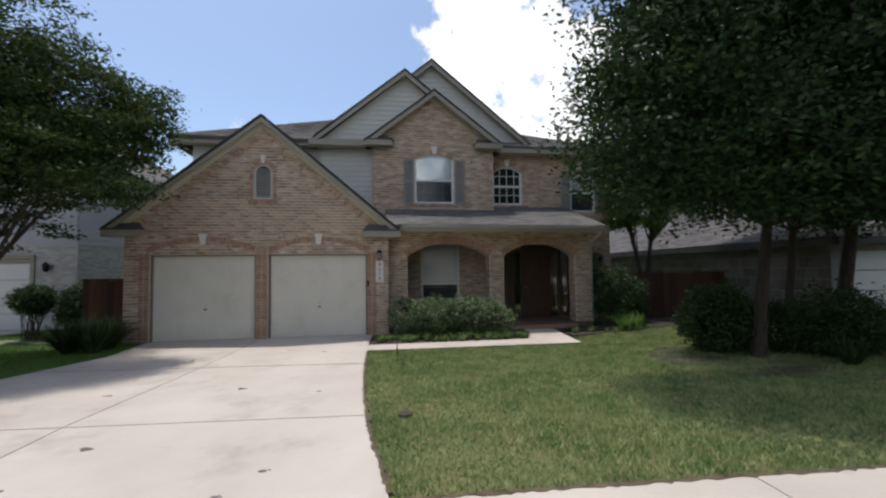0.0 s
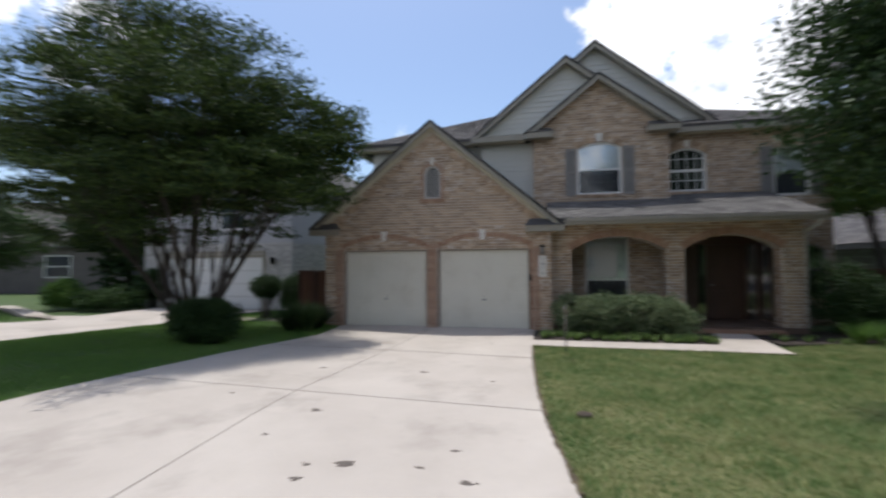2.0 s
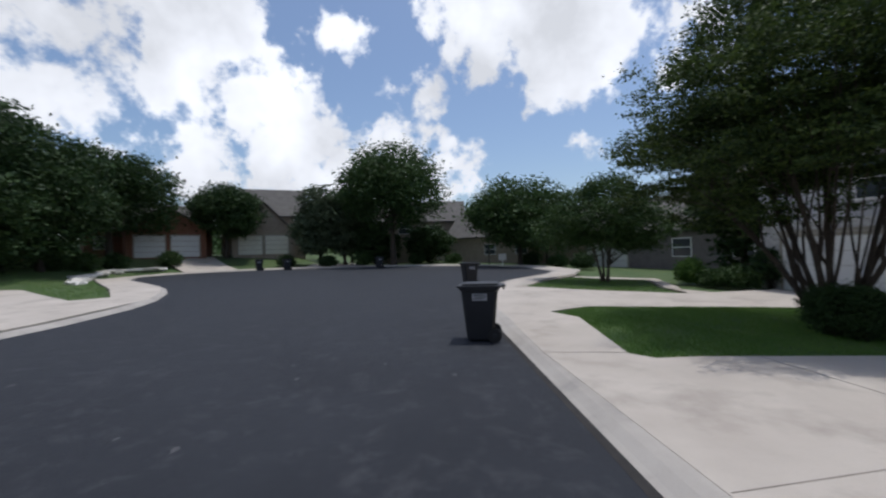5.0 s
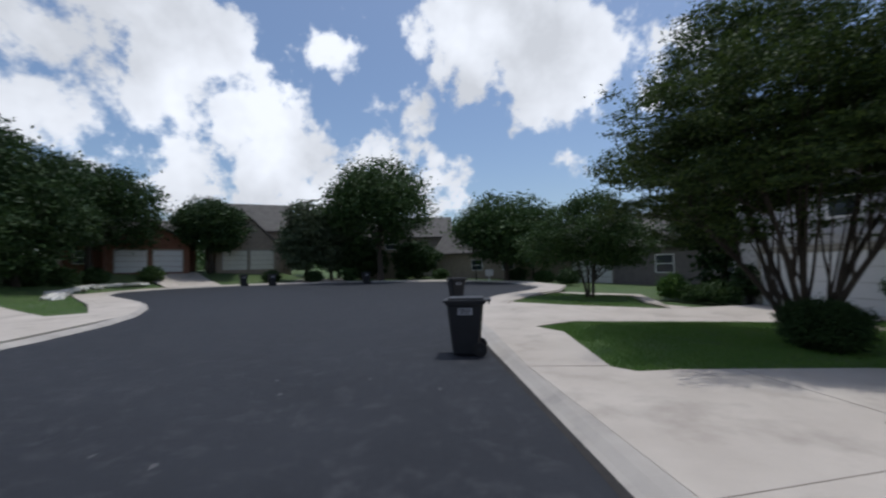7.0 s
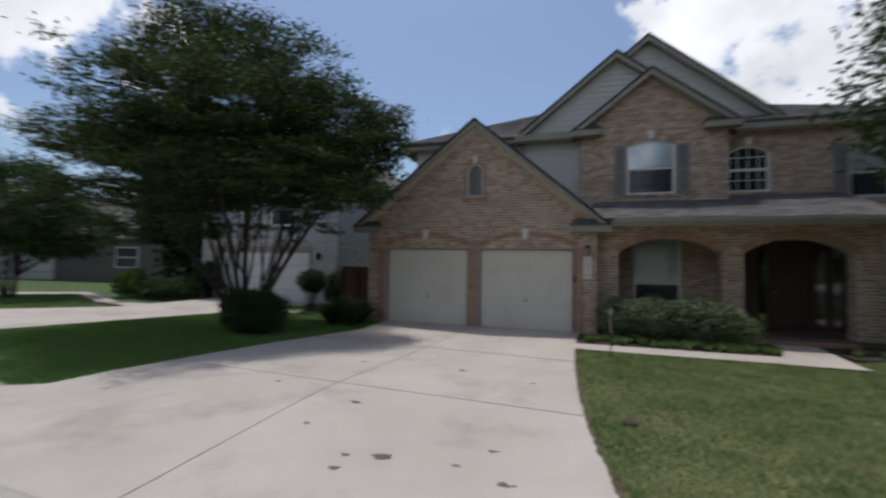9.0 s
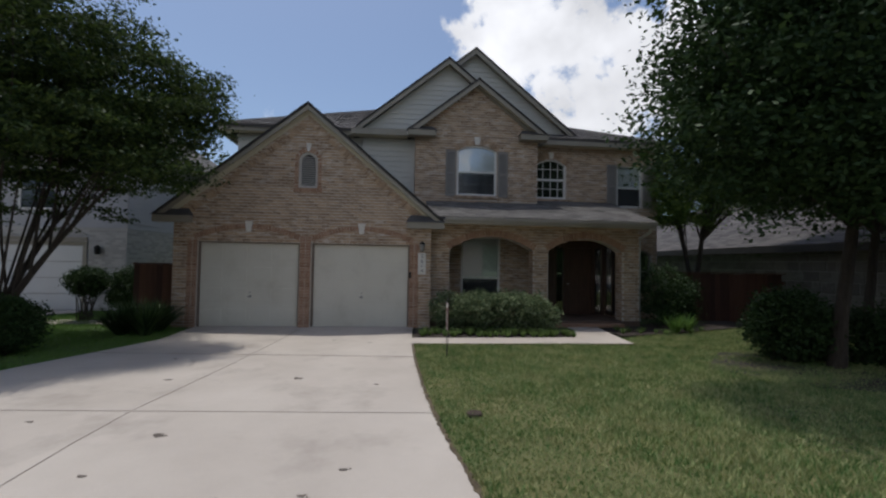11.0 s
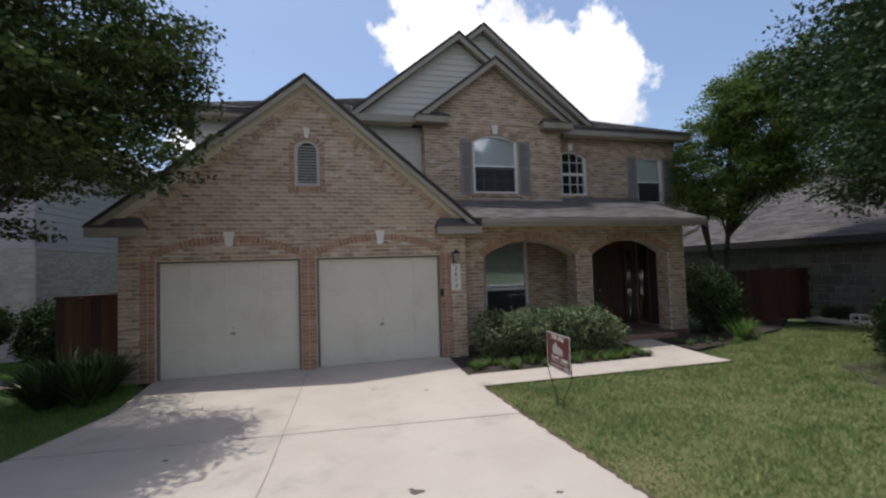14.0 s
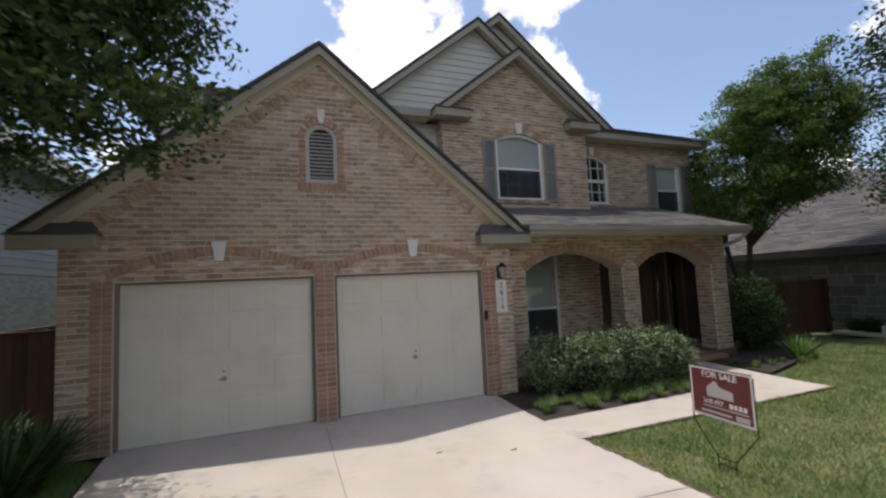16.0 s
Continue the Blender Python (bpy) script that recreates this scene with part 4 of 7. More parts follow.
p_out = [(GX1, 0.0)] + notch(A1) + notch(A2) + [(PX1, 0.0), (PX1, PEZ), (GX1, PEZ)]
p_wall = part("porch_wall", slab(p_out, PY, PY + 0.40), MORTAR, house)
ringA1, ringA2 = arch(1.12, 3.40, 2.0, 2.10, 2.47), arch(3.82, 5.93, 2.0, 2.10, 2.47)
wall_bricks(p_wall, p_out, [], PY, 2)
for rg in (ringA1, ringA2):
    trim_bricks(p_wall, rg[2:][::-1], PY, 0.19, proud=0.012)
for x, o in ((1.12, 1), (3.40, -1), (3.82, 1), (5.93, -1), (PX1, 1)):
    brick_side(p_wall, x, o, PY + 0.01, PY + 0.39, 0.0, 2.08 if x < 6 else PEZ, int(x * 10))
porch_floor = part("porch_floor", boxm((0.62, PY - 0.06, 0.0), (PX1, 2.5, 0.15), 0.015), PORCHTILE, house, "brown porch floor")
part("porch_step", boxm((3.9, PY - 0.30, 0.0), (5.85, PY - 0.062, 0.10), 0.012), BRICK_RED, house, "brick porch step")
part("porch_ceiling", boxm((0.62, PY + 0.41, 2.70), (PX1 - 0.02, 2.48, 2.76)), SOFFIT, house)
part("porch_side_wall", boxm((PX1 - 0.30, PY + 0.41, 0.15), (PX1, 2.48, PEZ)), MORTAR, house)
brick_side(house, PX1, 1, PY + 0.42, 2.48, 0.1, PEZ, 31)
brick_side(house, PX1 - 0.30, -1, PY + 0.42, 2.09, 0.16, 2.69, 32)
swf = bmesh.new()
for ya, yb, za, zb in ((0.79, 0.85, 0.2, 2.55), (1.66, 1.72, 0.2, 2.55), (0.85, 1.66, 0.2, 0.28), (0.85, 1.66, 2.47, 2.55), (1.24, 1.28, 0.28, 2.47)):
    box(swf, (PX1 - 0.345, ya, za), (PX1 - 0.312, yb, zb))
sw_ = part("side_window", swf, DOORWOOD, house, "dark framed porch side window")
part("pane", boxm((PX1 - 0.332, 0.85, 0.28), (PX1 - 0.328, 1.66, 2.47)), GLASS, sw_)
# thin sheet against the wall, coloured like the shade of a room
part("room", boxm((PX1 - 0.325, 0.81, 0.22), (PX1 - 0.315, 1.70, 2.53)), SHADE_BACKING, sw_)
BACKY = 1.75
bw_hole = [(1.63, 0.30), (2.80, 0.30), (2.80, 2.55), (1.63, 2.55)]
b_out = [(0.62, 0.15), (3.98, 0.15), (3.98, 2.5), (6.10, 2.5), (6.10, 0.15), (6.2, 0.15), (6.2, 2.7), (0.62, 2.7)]
b_wall = part("porch_back_wall", slab(b_out, BACKY, BACKY + 0.25, [bw_hole]), MORTAR, house)
wall_bricks(b_wall, b_out, [bw_hole], BACKY, 3)


def window(parent, x0, x1, z0, z1, y, rise=0.0, mullions=(1, 0), shades=0.5, name="window", grid_low=False, screen=True, frame_mat=None, rail=0.47):
    """A sash window with white frame, glass, blinds behind the upper part and a screen over the lower."""
    zs = z1 - rise
    outer = arch(x0, x1, z0, zs, z1, 12) if rise else [(x0, z0), (x1, z0), (x1, z1), (x0, z1)]
    t = 0.05
    inner = arch(x0 + t, x1 - t, z0 + t, zs, z1 - t, 12) if rise else [(x0 + t, z0 + t), (x1 - t, z0 + t), (x1 - t, z1 - t), (x0 + t, z1 - t)]
    wf = frame_mat or WHITE
    w = part(name, slab(outer, y + 0.03, y + 0.11, [inner]), wf, parent, "dark framed window" if frame_mat else "white framed window")
    zm = z0 + (z1 - z0) * rail
    part("meeting_rail", boxm((x0 + t + 0.002, y + 0.04, zm - 0.025), (x1 - t - 0.002, y + 0.10, zm + 0.025)), wf, w)
    ti = t + 0.002
    pane = slab(arch(x0 + ti, x1 - ti, zm, zs, z1 - ti, 12) if rise else [(x0 + ti, zm), (x1 - ti, zm), (x1 - ti, z1 - ti), (x0 + ti, z1 - ti)], y + 0.065, y + 0.070)
    p1 = part("pane", pane, GLASS, w)
    p2 = part("pane", boxm((x0 + ti, y + 0.085, z0 + ti), (x1 - ti, y + 0.090, zm)), GLASS, w)
    p1.visible_shadow = p2.visible_shadow = False
    bb = bmesh.new()
    zb = z0 + (z1 - z0) * (1 - shades)
    k = zb
    while k < z1 - 0.02:
        half = 1.0
        box(bb, (x0 + 0.03, y + 0.114, k), (x1 - 0.03, y + 0.119, k + 0.042))
        k += 0.043
    part("blind", bb, BLIND, w, "closed white slat blinds")
    # no room is built: a near-black sheet gives its darkness
    part("room", boxm((x0 - 0.1, y + 0.24, z0 - 0.1), (x1 + 0.1, y + 0.248, z1 + 0.1)), SHADE_BACKING, w)
    if screen:
        part("insect_screen", boxm((x0 + ti, y + 0.055, z0 + ti), (x1 - ti, y + 0.057, zm - 0.03)), SCREEN_NET, w, "dark insect screen")
    if grid_low:
        for k in range(1, 4):
            x = x0 + (x1 - x0) * k / 4
            part("glazing_bar", boxm((x - 0.009, y + 0.092, z0 + ti), (x + 0.009, y + 0.10, zm)), wf, w)
        part("glazing_bar", boxm((x0 + ti, y + 0.0925, (z0 + zm) / 2 - 0.009), (x1 - ti, y + 0.0995, (z0 + zm) / 2 + 0.009)), wf, w)
    nx, nz = mullions
    for k in range(1, nx):
        x = x0 + (x1 - x0) * k / nx
        part("glazing_bar", boxm((x - 0.011, y + 0.05, z0 + ti), (x + 0.011, y + 0.064, z1 - 0.06)), WHITE, w)
    for k in range(1, nz):
        z = z0 + (z1 - z0) * k / nz
        part("glazing_bar", boxm((x0 + ti, y + 0.047, z - 0.011), (x1 - ti, y + 0.061, z + 0.011)), WHITE, w)
    return w


def net_mat():
    m = bpy.data.materials.new("screen_net")
    m.use_nodes = True
    n, l = m.node_tree.nodes, m.node_tree.links
    p = n["Principled BSDF"]
    p.inputs["Base Color"].default_value = (0.05, 0.055, 0.06, 1)
    p.inputs["Roughness"].default_value = 0.8
    p.inputs["Alpha"].default_value = 0.42
    return m


SCREEN_NET = net_mat()
window(house, 1.63, 2.80, 0.30, 2.55, BACKY, shades=0.58, rail=0.43)
# front door with side lights
door = part("front_door", boxm((4.86, BACKY + 0.08, 0.16), (5.70, BACKY + 0.13, 2.25), 0.006), DOORWOOD, house, "dark wooden front door")
for z0, z1 in ((0.30, 0.95), (1.10, 2.10)):
    for x0, x1 in ((4.95, 5.23), (5.33, 5.61)):
        part("door_panel", boxm((x0, BACKY + 0.068, z0), (x1, BACKY + 0.09, z1), 0.008), DOORWOOD, door)
kb = bmesh.new()
bmesh.ops.create_uvsphere(kb, u_segments=12, v_segments=8, radius=0.03, matrix=Matrix.Translation((4.93, BACKY + 0.035, 1.12)))
cyl(kb, (4.93, BACKY + 0.03, 1.12), (4.93, BACKY + 0.085, 1.12), 0.012)
part("door_knob", kb, CHROME, door, "metal door knob")
for x0, x1 in ((3.98, 4.05), (4.50, 4.57), (4.79, 4.855), (5.705, 5.78), (6.02, 6.10)):
    part("door_jamb", boxm((x0, BACKY + 0.02, 0.15), (x1, BACKY + 0.16, 2.5), 0.004), DOORWOOD, door)
part("wood_panel", boxm((4.052, BACKY + 0.05, 0.15), (4.498, BACKY + 0.14, 2.5)), DOORWOOD, door)
for x0, x1 in ((4.572, 4.788), (4.857, 5.703), (5.782, 6.018)):
    part("door_head", boxm((x0, BACKY + 0.03, 2.26), (x1, BACKY + 0.15, 2.5)), DOORWOOD, door)
for x0, x1 in ((4.57, 4.79), (5.78, 6.02)):
    sl = part("side_light", boxm((x0, BACKY + 0.08, 0.16), (x1, BACKY + 0.086, 2.26)), GLASS, door)
    sl.visible_shadow = False
# sheet behind door and side lights, the unlit hall's shade put into its colour
part("hall", boxm((3.9, BACKY + 0.26, 0.1), (6.18, BACKY + 0.30, 2.6)), SHADE_BACKING, house)

# porch roof, with fascia and gutter
proof = roof_face([(0.55, -0.16, 2.93), (6.62, -0.16, 2.93), (6.62, 2.5, 3.83), (0.55, 2.5, 3.83)], house)
shingles((0.56, -0.18, 2.935), (6.63, -0.18, 2.935), (6.63, 2.48, 3.835), (0.56, 2.48, 3.835), proof, SHINGLE_G, 23)
gut = bmesh.new()
box(gut, (0.94, -0.20, 2.83), (6.64, -0.165, 2.925), 0.012)
box(gut, (0.94, -0.165, 2.76), (6.60, -0.13, 2.89))
part("gutter", gut, TRIM, house, "grey-brown gutter and fascia")
dsp = bmesh.new()
for p, q in (((6.50, -0.14, 2.80), (6.50, 0.02, 2.62)), ((6.50, 0.02, 2.64), (6.50, 0.52, 2.50)), ((6.50, 0.50, 2.52), (6.50, 0.50, 0.12))):
    cyl(dsp, p, q, 0.045, n=4)
part("downspout", dsp, SIDING, house, "pale metal downspout")
part("soffit", boxm((0.62, -0.128, 2.78), (6.60, PY - 0.002, 2.80)), SOFFIT, house)

settle(built, 0.60, 1.035, -0.08)
built = {o.name for o in house.children}

# ---- upper front: bay, siding and small windows
BX0, BX1, BY = 0.14, 3.88, 1.90
bz = 5.80
B_APX, B_SL = 2.0, (7.43 - 5.76) / 2.1
bay_out = [(BX0, 3.3), (BX1, 3.3), (BX1, bz), (B_APX, bz + B_SL * 1.88), (BX0, bz)]
wh = arch(1.40, 2.60, 3.84, 5.22, 5.40)
bay = part("bay_wall", slab(bay_out, BY, BY + 0.25, [wh]), MORTAR, house)
wall_bricks(bay, bay_out, [arch(1.40, 2.60, 3.72, 5.22, 5.42)], BY, 4)
trim_bricks(bay, arch(1.40, 2.60, 3.84, 5.22, 5.40)[2:][::-1], BY, 0.20, material=BRICK, proud=0.016)
trim_bricks(bay, [(2.68, 3.84), (1.32, 3.84)], BY, 0.11, name="sill_bricks", proud=0.05, material=BRICK)
brick_side(bay, BX1, 1, BY + 0.02, 2.48, 3.5, bz, 41)
brick_side(bay, BX0, -1, BY + 0.02, 2.48, 3.5, bz, 42)
part("bay_cheek", boxm((BX0, BY + 0.251, 3.3), (BX0 + 0.2, 2.5, bz)), MORTAR, house)
part("bay_cheek", boxm((BX1 - 0.2, BY + 0.251, 3.3), (BX1, 2.5, bz)), MORTAR, house)
part("keystone", keystone(bmesh.new(), 2.0, 5.42, 5.66, BY, 0.12, 0.19), STONE, house, "white cast-stone keystone")
window(house, 1.40, 2.60, 3.84, 5.40, BY, rise=0.18, mullions=(1, 0), shades=0.58, grid_low=True)


def shutter(x0, x1, z0, z1, y):
    bm = bmesh.new()
    box(bm, (x0, y - 0.045, z0), (x0 + 0.05, y - 0.008, z1))
    box(bm, (x1 - 0.05, y - 0.045, z0), (x1, y - 0.008, z1))
    for za, zb in ((z0, z0 + 0.07), ((z0 + z1) / 2 - 0.035, (z0 + z1) / 2 + 0.035), (z1 - 0.07, z1)):
        box(bm, (x0 + 0.05, y - 0.043, za), (x1 - 0.05, y - 0.01, zb))
    s = part("shutter", bm, SHUTTER, house, "grey-brown louvred shutter")
    lv = bmesh.new()
    z = z0 + 0.08
    while z < z1 - 0.1:
        vs = [(x0 + 0.05, y - 0.036, z), (x1 - 0.05, y - 0.036, z), (x1 - 0.05, y - 0.014, z + 0.035), (x0 + 0.05, y - 0.014, z + 0.035)]
        sheet(vs, 0.006, lv)
        z += 0.042
    part("louvres", lv, SHUTTER, s)
    part("shutter_back", boxm((x0 + 0.05, y - 0.011, z0 + 0.07), (x1 - 0.05, y - 0.009, z1 - 0.07)), SHUTTER, s)


shutter(1.05, 1.36, 3.80, 5.24, BY)
shutter(2.64, 2.95, 3.80, 5.24, BY)
rake((B_APX, 7.43), (-0.09, 5.76), 1.62, BY, house, 0.17)
rake((B_APX, 7.43), (4.12, 5.76), 1.62, BY, house, 0.17)
broof_l = roof_face([(B_APX, 1.62, 7.425), (-0.09, 1.62, 5.755), (-0.09, 3.4, 5.755), (B_APX, 6.2, 7.425)], house)
broof_r = roof_face([(B_APX, 1.62, 7.425), (4.12, 1.62, 5.755), (4.12, 3.4, 5.755), (B_APX, 6.2, 7.425)], house)
eave_return(-0.10, 0.72, 5.58, 1.60, BY - 0.01, -1, house)
eave_return(3.28, 4.13, 5.58, 1.60, BY - 0.01, 1, house)


def lap_siding(parent, outline, y, step=0.16, name="siding_board", material=None):
    """Lap siding: boards that each lean out at the foot, cut to the outline."""
    zs = [p[1] for p in outline]
    z = min(zs)
    m = material or SIDING

    def ends(zc):
        cuts = []
        for k in range(len(outline)):
            (x0, z0), (x1, z1) = outline[k - 1], outline[k]
            if (z0 > zc) != (z1 > zc):
                cuts.append(x0 + (x1 - x0) * (zc - z0) / (z1 - z0))
        return min(cuts), max(cuts)

    while z < max(zs) - 0.03:
        zt = min(z + step, max(zs) - 0.005)
        (a, b), (c, d) = ends(z + 0.002), ends(zt - 0.002)
        bm = bmesh.new()
        v = [bm.verts.new(p) for p in ((a, y - 0.022, z), (b, y - 0.022, z), (d, y - 0.004, zt), (c, y - 0.004, zt), (a, y + 0.01, z), (b, y + 0.01, z), (d, y + 0.01, zt), (c, y + 0.01, zt))]
        for q in ((0, 1, 2, 3), (4, 5, 1, 0), (3, 2, 6, 7), (0, 3, 7, 4), (1, 5, 6, 2), (5, 4, 7, 6)):
            bm.faces.new([v[k] for k in q])
        part(name, bm, m, parent)
        z += step


# siding gables behind the bay
g2 = [(-1.58, 5.72), (3.82, 5.72), (1.12, 7.98)]
g2w = part("gable_wall", slab(g2, 2.12, 2.40), SIDING, house, "pale lap-siding gable")
lap_siding(g2w, g2, 2.12)
rake((1.12, 8.14), (-1.62, 5.88), 1.86, 2.10, house, 0.17)
rake((1.12, 8.14), (3.86, 5.88), 1.86, 2.10, house, 0.17)
roof_face([(1.12, 1.86, 8.135), (-1.62, 1.86, 5.875), (-1.62, 3.4, 5.875), (1.12, 7.4, 8.135)], house)
roof_face([(1.12, 1.86, 8.135), (3.86, 1.86, 5.875), (3.86, 3.4, 5.875), (1.12, 7.4, 8.135)], house)
g3 = [(-1.5, 5.72), (5.58, 5.72), (2.04, 8.69)]
g3w = part("gable_wall", slab(g3, 2.78, 3.0), SIDING, house, "pale lap-siding gable")
lap_siding(g3w, g3, 2.78)
rake((2.04, 8.85), (5.66, 5.81), 2.53, 2.76, house, 0.17)
rake((2.04, 8.85), (-1.58, 5.81), 2.53, 2.76, house, 0.17)
roof_face([(2.04, 2.53, 8.845), (-1.58, 2.53, 5.805), (-1.58, 4.4, 5.805), (2.04, 8.6, 8.845)], house)
roof_face([(2.04, 2.53, 8.845), (5.66, 2.53, 5.805), (5.66, 4.4, 5.805), (2.04, 8.6, 8.845)], house)
# siding wall between garage roof and bay
s_out = [(-1.45, 3.3), (BX0 - 0.005, 3.3), (BX0 - 0.005, 5.62), (-1.45, 5.62)]
sw = part("siding_wall", slab(s_out, 2.30, 2.50), SIDING, house, "pale lap-siding wall")
lap_siding(sw, s_out, 2.30)
sl_out = [(-5.2, 4.0), (-1.46, 4.0), (-1.46, 5.68), (-5.2, 5.68)]
swl = part("siding_wall", slab(sl_out, 2.62, 2.84), SIDING, house, "pale lap-siding wall")
lap_siding(swl, sl_out, 2.62)
# right upper brick wall with two windows
MY = 2.50
m_out = [(BX1 + 0.005, 0.0), (8.1, 0.0), (8.1, 5.62), (BX1 + 0.005, 5.62)]
cw, w3 = arch(4.02, 5.00, 3.92, 5.02, 5.22), [(6.72, 3.70), (7.58, 3.70), (7.58, 5.10), (6.72, 5.10)]
w4 = arch(7.0, 7.9, 0.9, 2.1, 2.3)
mw = part("front_wall", slab(m_out, MY, MY + 0.28, [cw, w3, w4]), MORTAR, house)
wall_bricks(mw, [(BX1 + 0.01, 3.6), (8.1, 3.6), (8.1, 5.62), (BX1 + 0.01, 5.62)], [cw, w3], MY, 5)
wall_bricks(mw, [(PX1 + 0.01, 0.0), (8.1, 0.0), (8.1, 3.58), (PX1 + 0.01, 3.58)], [w4], MY, 6)
trim_bricks(mw, cw[2:][::-1], MY, 0.19, material=BRICK, proud=0.014)
trim_bricks(mw, w4[2:][::-1], MY, 0.19, material=BRICK, proud=0.014)
part("keystone", keystone(bmesh.new(), 4.51, 5.22, 5.44, MY, 0.10, 0.17), STONE, house, "white cast-stone keystone")
window(house, 4.02, 5.00, 3.92, 5.22, MY, rise=0.20, mullions=(4, 4), shades=0.0, screen=False)
window(house, 6.72, 7.58, 3.70, 5.10, MY, shades=0.55)
window(house, 7.0, 7.9, 0.9, 2.3, MY, rise=0.2, shades=0.0, frame_mat=SHUTTER)
shutter(6.38, 6.69, 3.68, 5.12, MY)
shutter(7.61, 7.92, 3.68, 5.12, MY)
# main eaves and hip roof
for a, b in (((3.9, 2.16, 5.62), (8.45, 2.20, 5.80)), ((-1.75, 1.88, 5.62), (-0.12, 1.92, 5.80)), ((-5.76, 2.26, 5.68), (-1.76, 2.30, 5.85)), ((-5.76, 2.31, 5.66), (-5.72, 13.8, 5.84))):
    part("fascia", boxm(a, b), TRIM, house, "grey-brown painted fascia")
for a, b in (((4.2, 2.20, 5.62), (8.45, MY - 0.002, 5.65)), ((-1.75, 1.92, 5.62), (-0.12, 2.27, 5.65)), ((-5.76, 2.30, 5.68), (-1.76, 2.60, 5.71))):
    part("soffit", boxm(a, b), SOFFIT, house)
HR = [(-5.8, 2.22, 5.86), (8.5, 2.13, 5.82), (8.5, 14.0, 5.82), (-5.8, 14.0, 5.86)]
R0, R1 = (-0.9, 8.1, 8.62), (2.7, 8.1, 8.62)
mr = roof_face([HR[0], HR[1], R1, R0], house, name="main_roof")
roof_face([HR[0], R0, HR[3]], house, name="main_roof")
roof_face([HR[1], HR[2], R1], house, name="main_roof")
roof_face([HR[2], HR[3], R0, R1], house, name="main_roof")
shingles((-5.8, 2.20, 5.865), (8.5, 2.11, 5.825), (2.7, 8.1, 8.63), (-0.9, 8.1, 8.63), mr, SHINGLE, 25, 0.16, 0.4)

settle(built, -0.89, 1.045, -0.08, 3.3, 1.017)

# ---- carriage lamp and number plaque
lamp = thing("wall_lantern", SITE @ pose(0.36, GY, 2.02), "dark metal wall lantern beside the garage door", "lamp")
b = bmesh.new()
box(b, (-0.05, -0.02, -0.02), (0.05, 0.0, 0.20), 0.006)
cyl(b, (0, -0.02, 0.14), (0, -0.12, 0.19), 0.012)
part("bracket", b, IRON, lamp)
b = bmesh.new()
cyl(b, (0, -0.12, 0.0), (0, -0.12, 0.17), 0.045, 0.075, 6)
part("glass", b, LAMPGLASS, lamp, "dim ribbed lamp glass")
b = bmesh.new()
cyl(b, (0, -0.12, 0.17), (0, -0.12, 0.25), 0.095, 0.02, 6)
part("cap", b, IRON, lamp)
plaque = thing("house_number_plaque", SITE @ pose(0.365, GY - 0.02, 1.69), "white stone plaque with black house number", "house number")
part("plate", boxm((-0.105, -0.02, -0.28), (0.105, 0.012, 0.28), 0.008), STONE, plaque)


def text_part(body, size, place, turn, material, parent, name="lettering"):
    """Flat raised letters; place is the middle of the text."""
    c = bpy.data.curves.new(name, "FONT")
    c.body, c.size, c.extrude, c.align_x, c.align_y = body, size, 0.002, "CENTER", "CENTER"
    t = bpy.data.objects.new(name, c)
    me = bpy.data.meshes.new_from_object(t)
    bpy.data.objects.remove(t)
    me.materials.append(material)
    ob = new(name, me)
    ob.parent = parent
    ob.matrix_basis = Matrix.Translation(place) @ turn
    return ob


UPRIGHT = pose(0, 0, 0, 90, 0, 0)
for k, ch in enumerate("2614"):
    text_part(ch, 0.13, (0, -0.024, 0.19 - k * 0.127), UPRIGHT, INK, plaque, "numeral")

# ---------------------------------------------------------------- plants
def tube(v, f, pts, radii, n=7):
    """A bent tapering limb as a ring mesh."""
    base = len(v)
    up = Vector((0.31, 0.17, 0.93)).normalized()
    for k, p in enumerate(pts):
        d = (Vector(pts[min(k + 1, len(pts) - 1)]) - Vector(pts[max(k - 1, 0)])).normalized()
        a = d.cross(up)
        a = a.normalized() if a.length > 0.05 else d.cross(Vector((1, 0, 0))).normalized()
        b = d.cross(a)
        for j in range(n):
            t = math.tau * j / n
            v.append(tuple(Vector(p) + (a * math.cos(t) + b * math.sin(t)) * radii[k]))
    for k in range(len(pts) - 1):
        for j in range(n):
            q, r = base + k * n + j, base + k * n + (j + 1) % n
            f.append((q, r, r + n, q + n))


def leaves(centres, per, spread, size, rng, flat=0.5):
    """Leaf blades, each a small folded diamond, round the given twig ends."""
    c = np.repeat(centres, per, axis=0)
    n = len(c)
    p = c + rng.normal(0, 1, (n, 3)) * np.array([spread, spread, spread * flat])
    a = rng.normal(0, 1, (n, 3)) * np.array([1, 1, 0.6])
    a /= np.linalg.norm(a, axis=1)[:, None]
    b = rng.normal(0, 1, (n, 3))
    b -= a * (a * b).sum(1)[:, None]
    b /= np.linalg.norm(b, axis=1)[:, None]
    s = size * rng.uniform(0.6, 1.35, n)[:, None]
    return np.stack((p - a * s * 0.5, p + b * s * 0.24, p + a * s * 0.5, p - b * s * 0.24), 1).reshape(-1, 3)


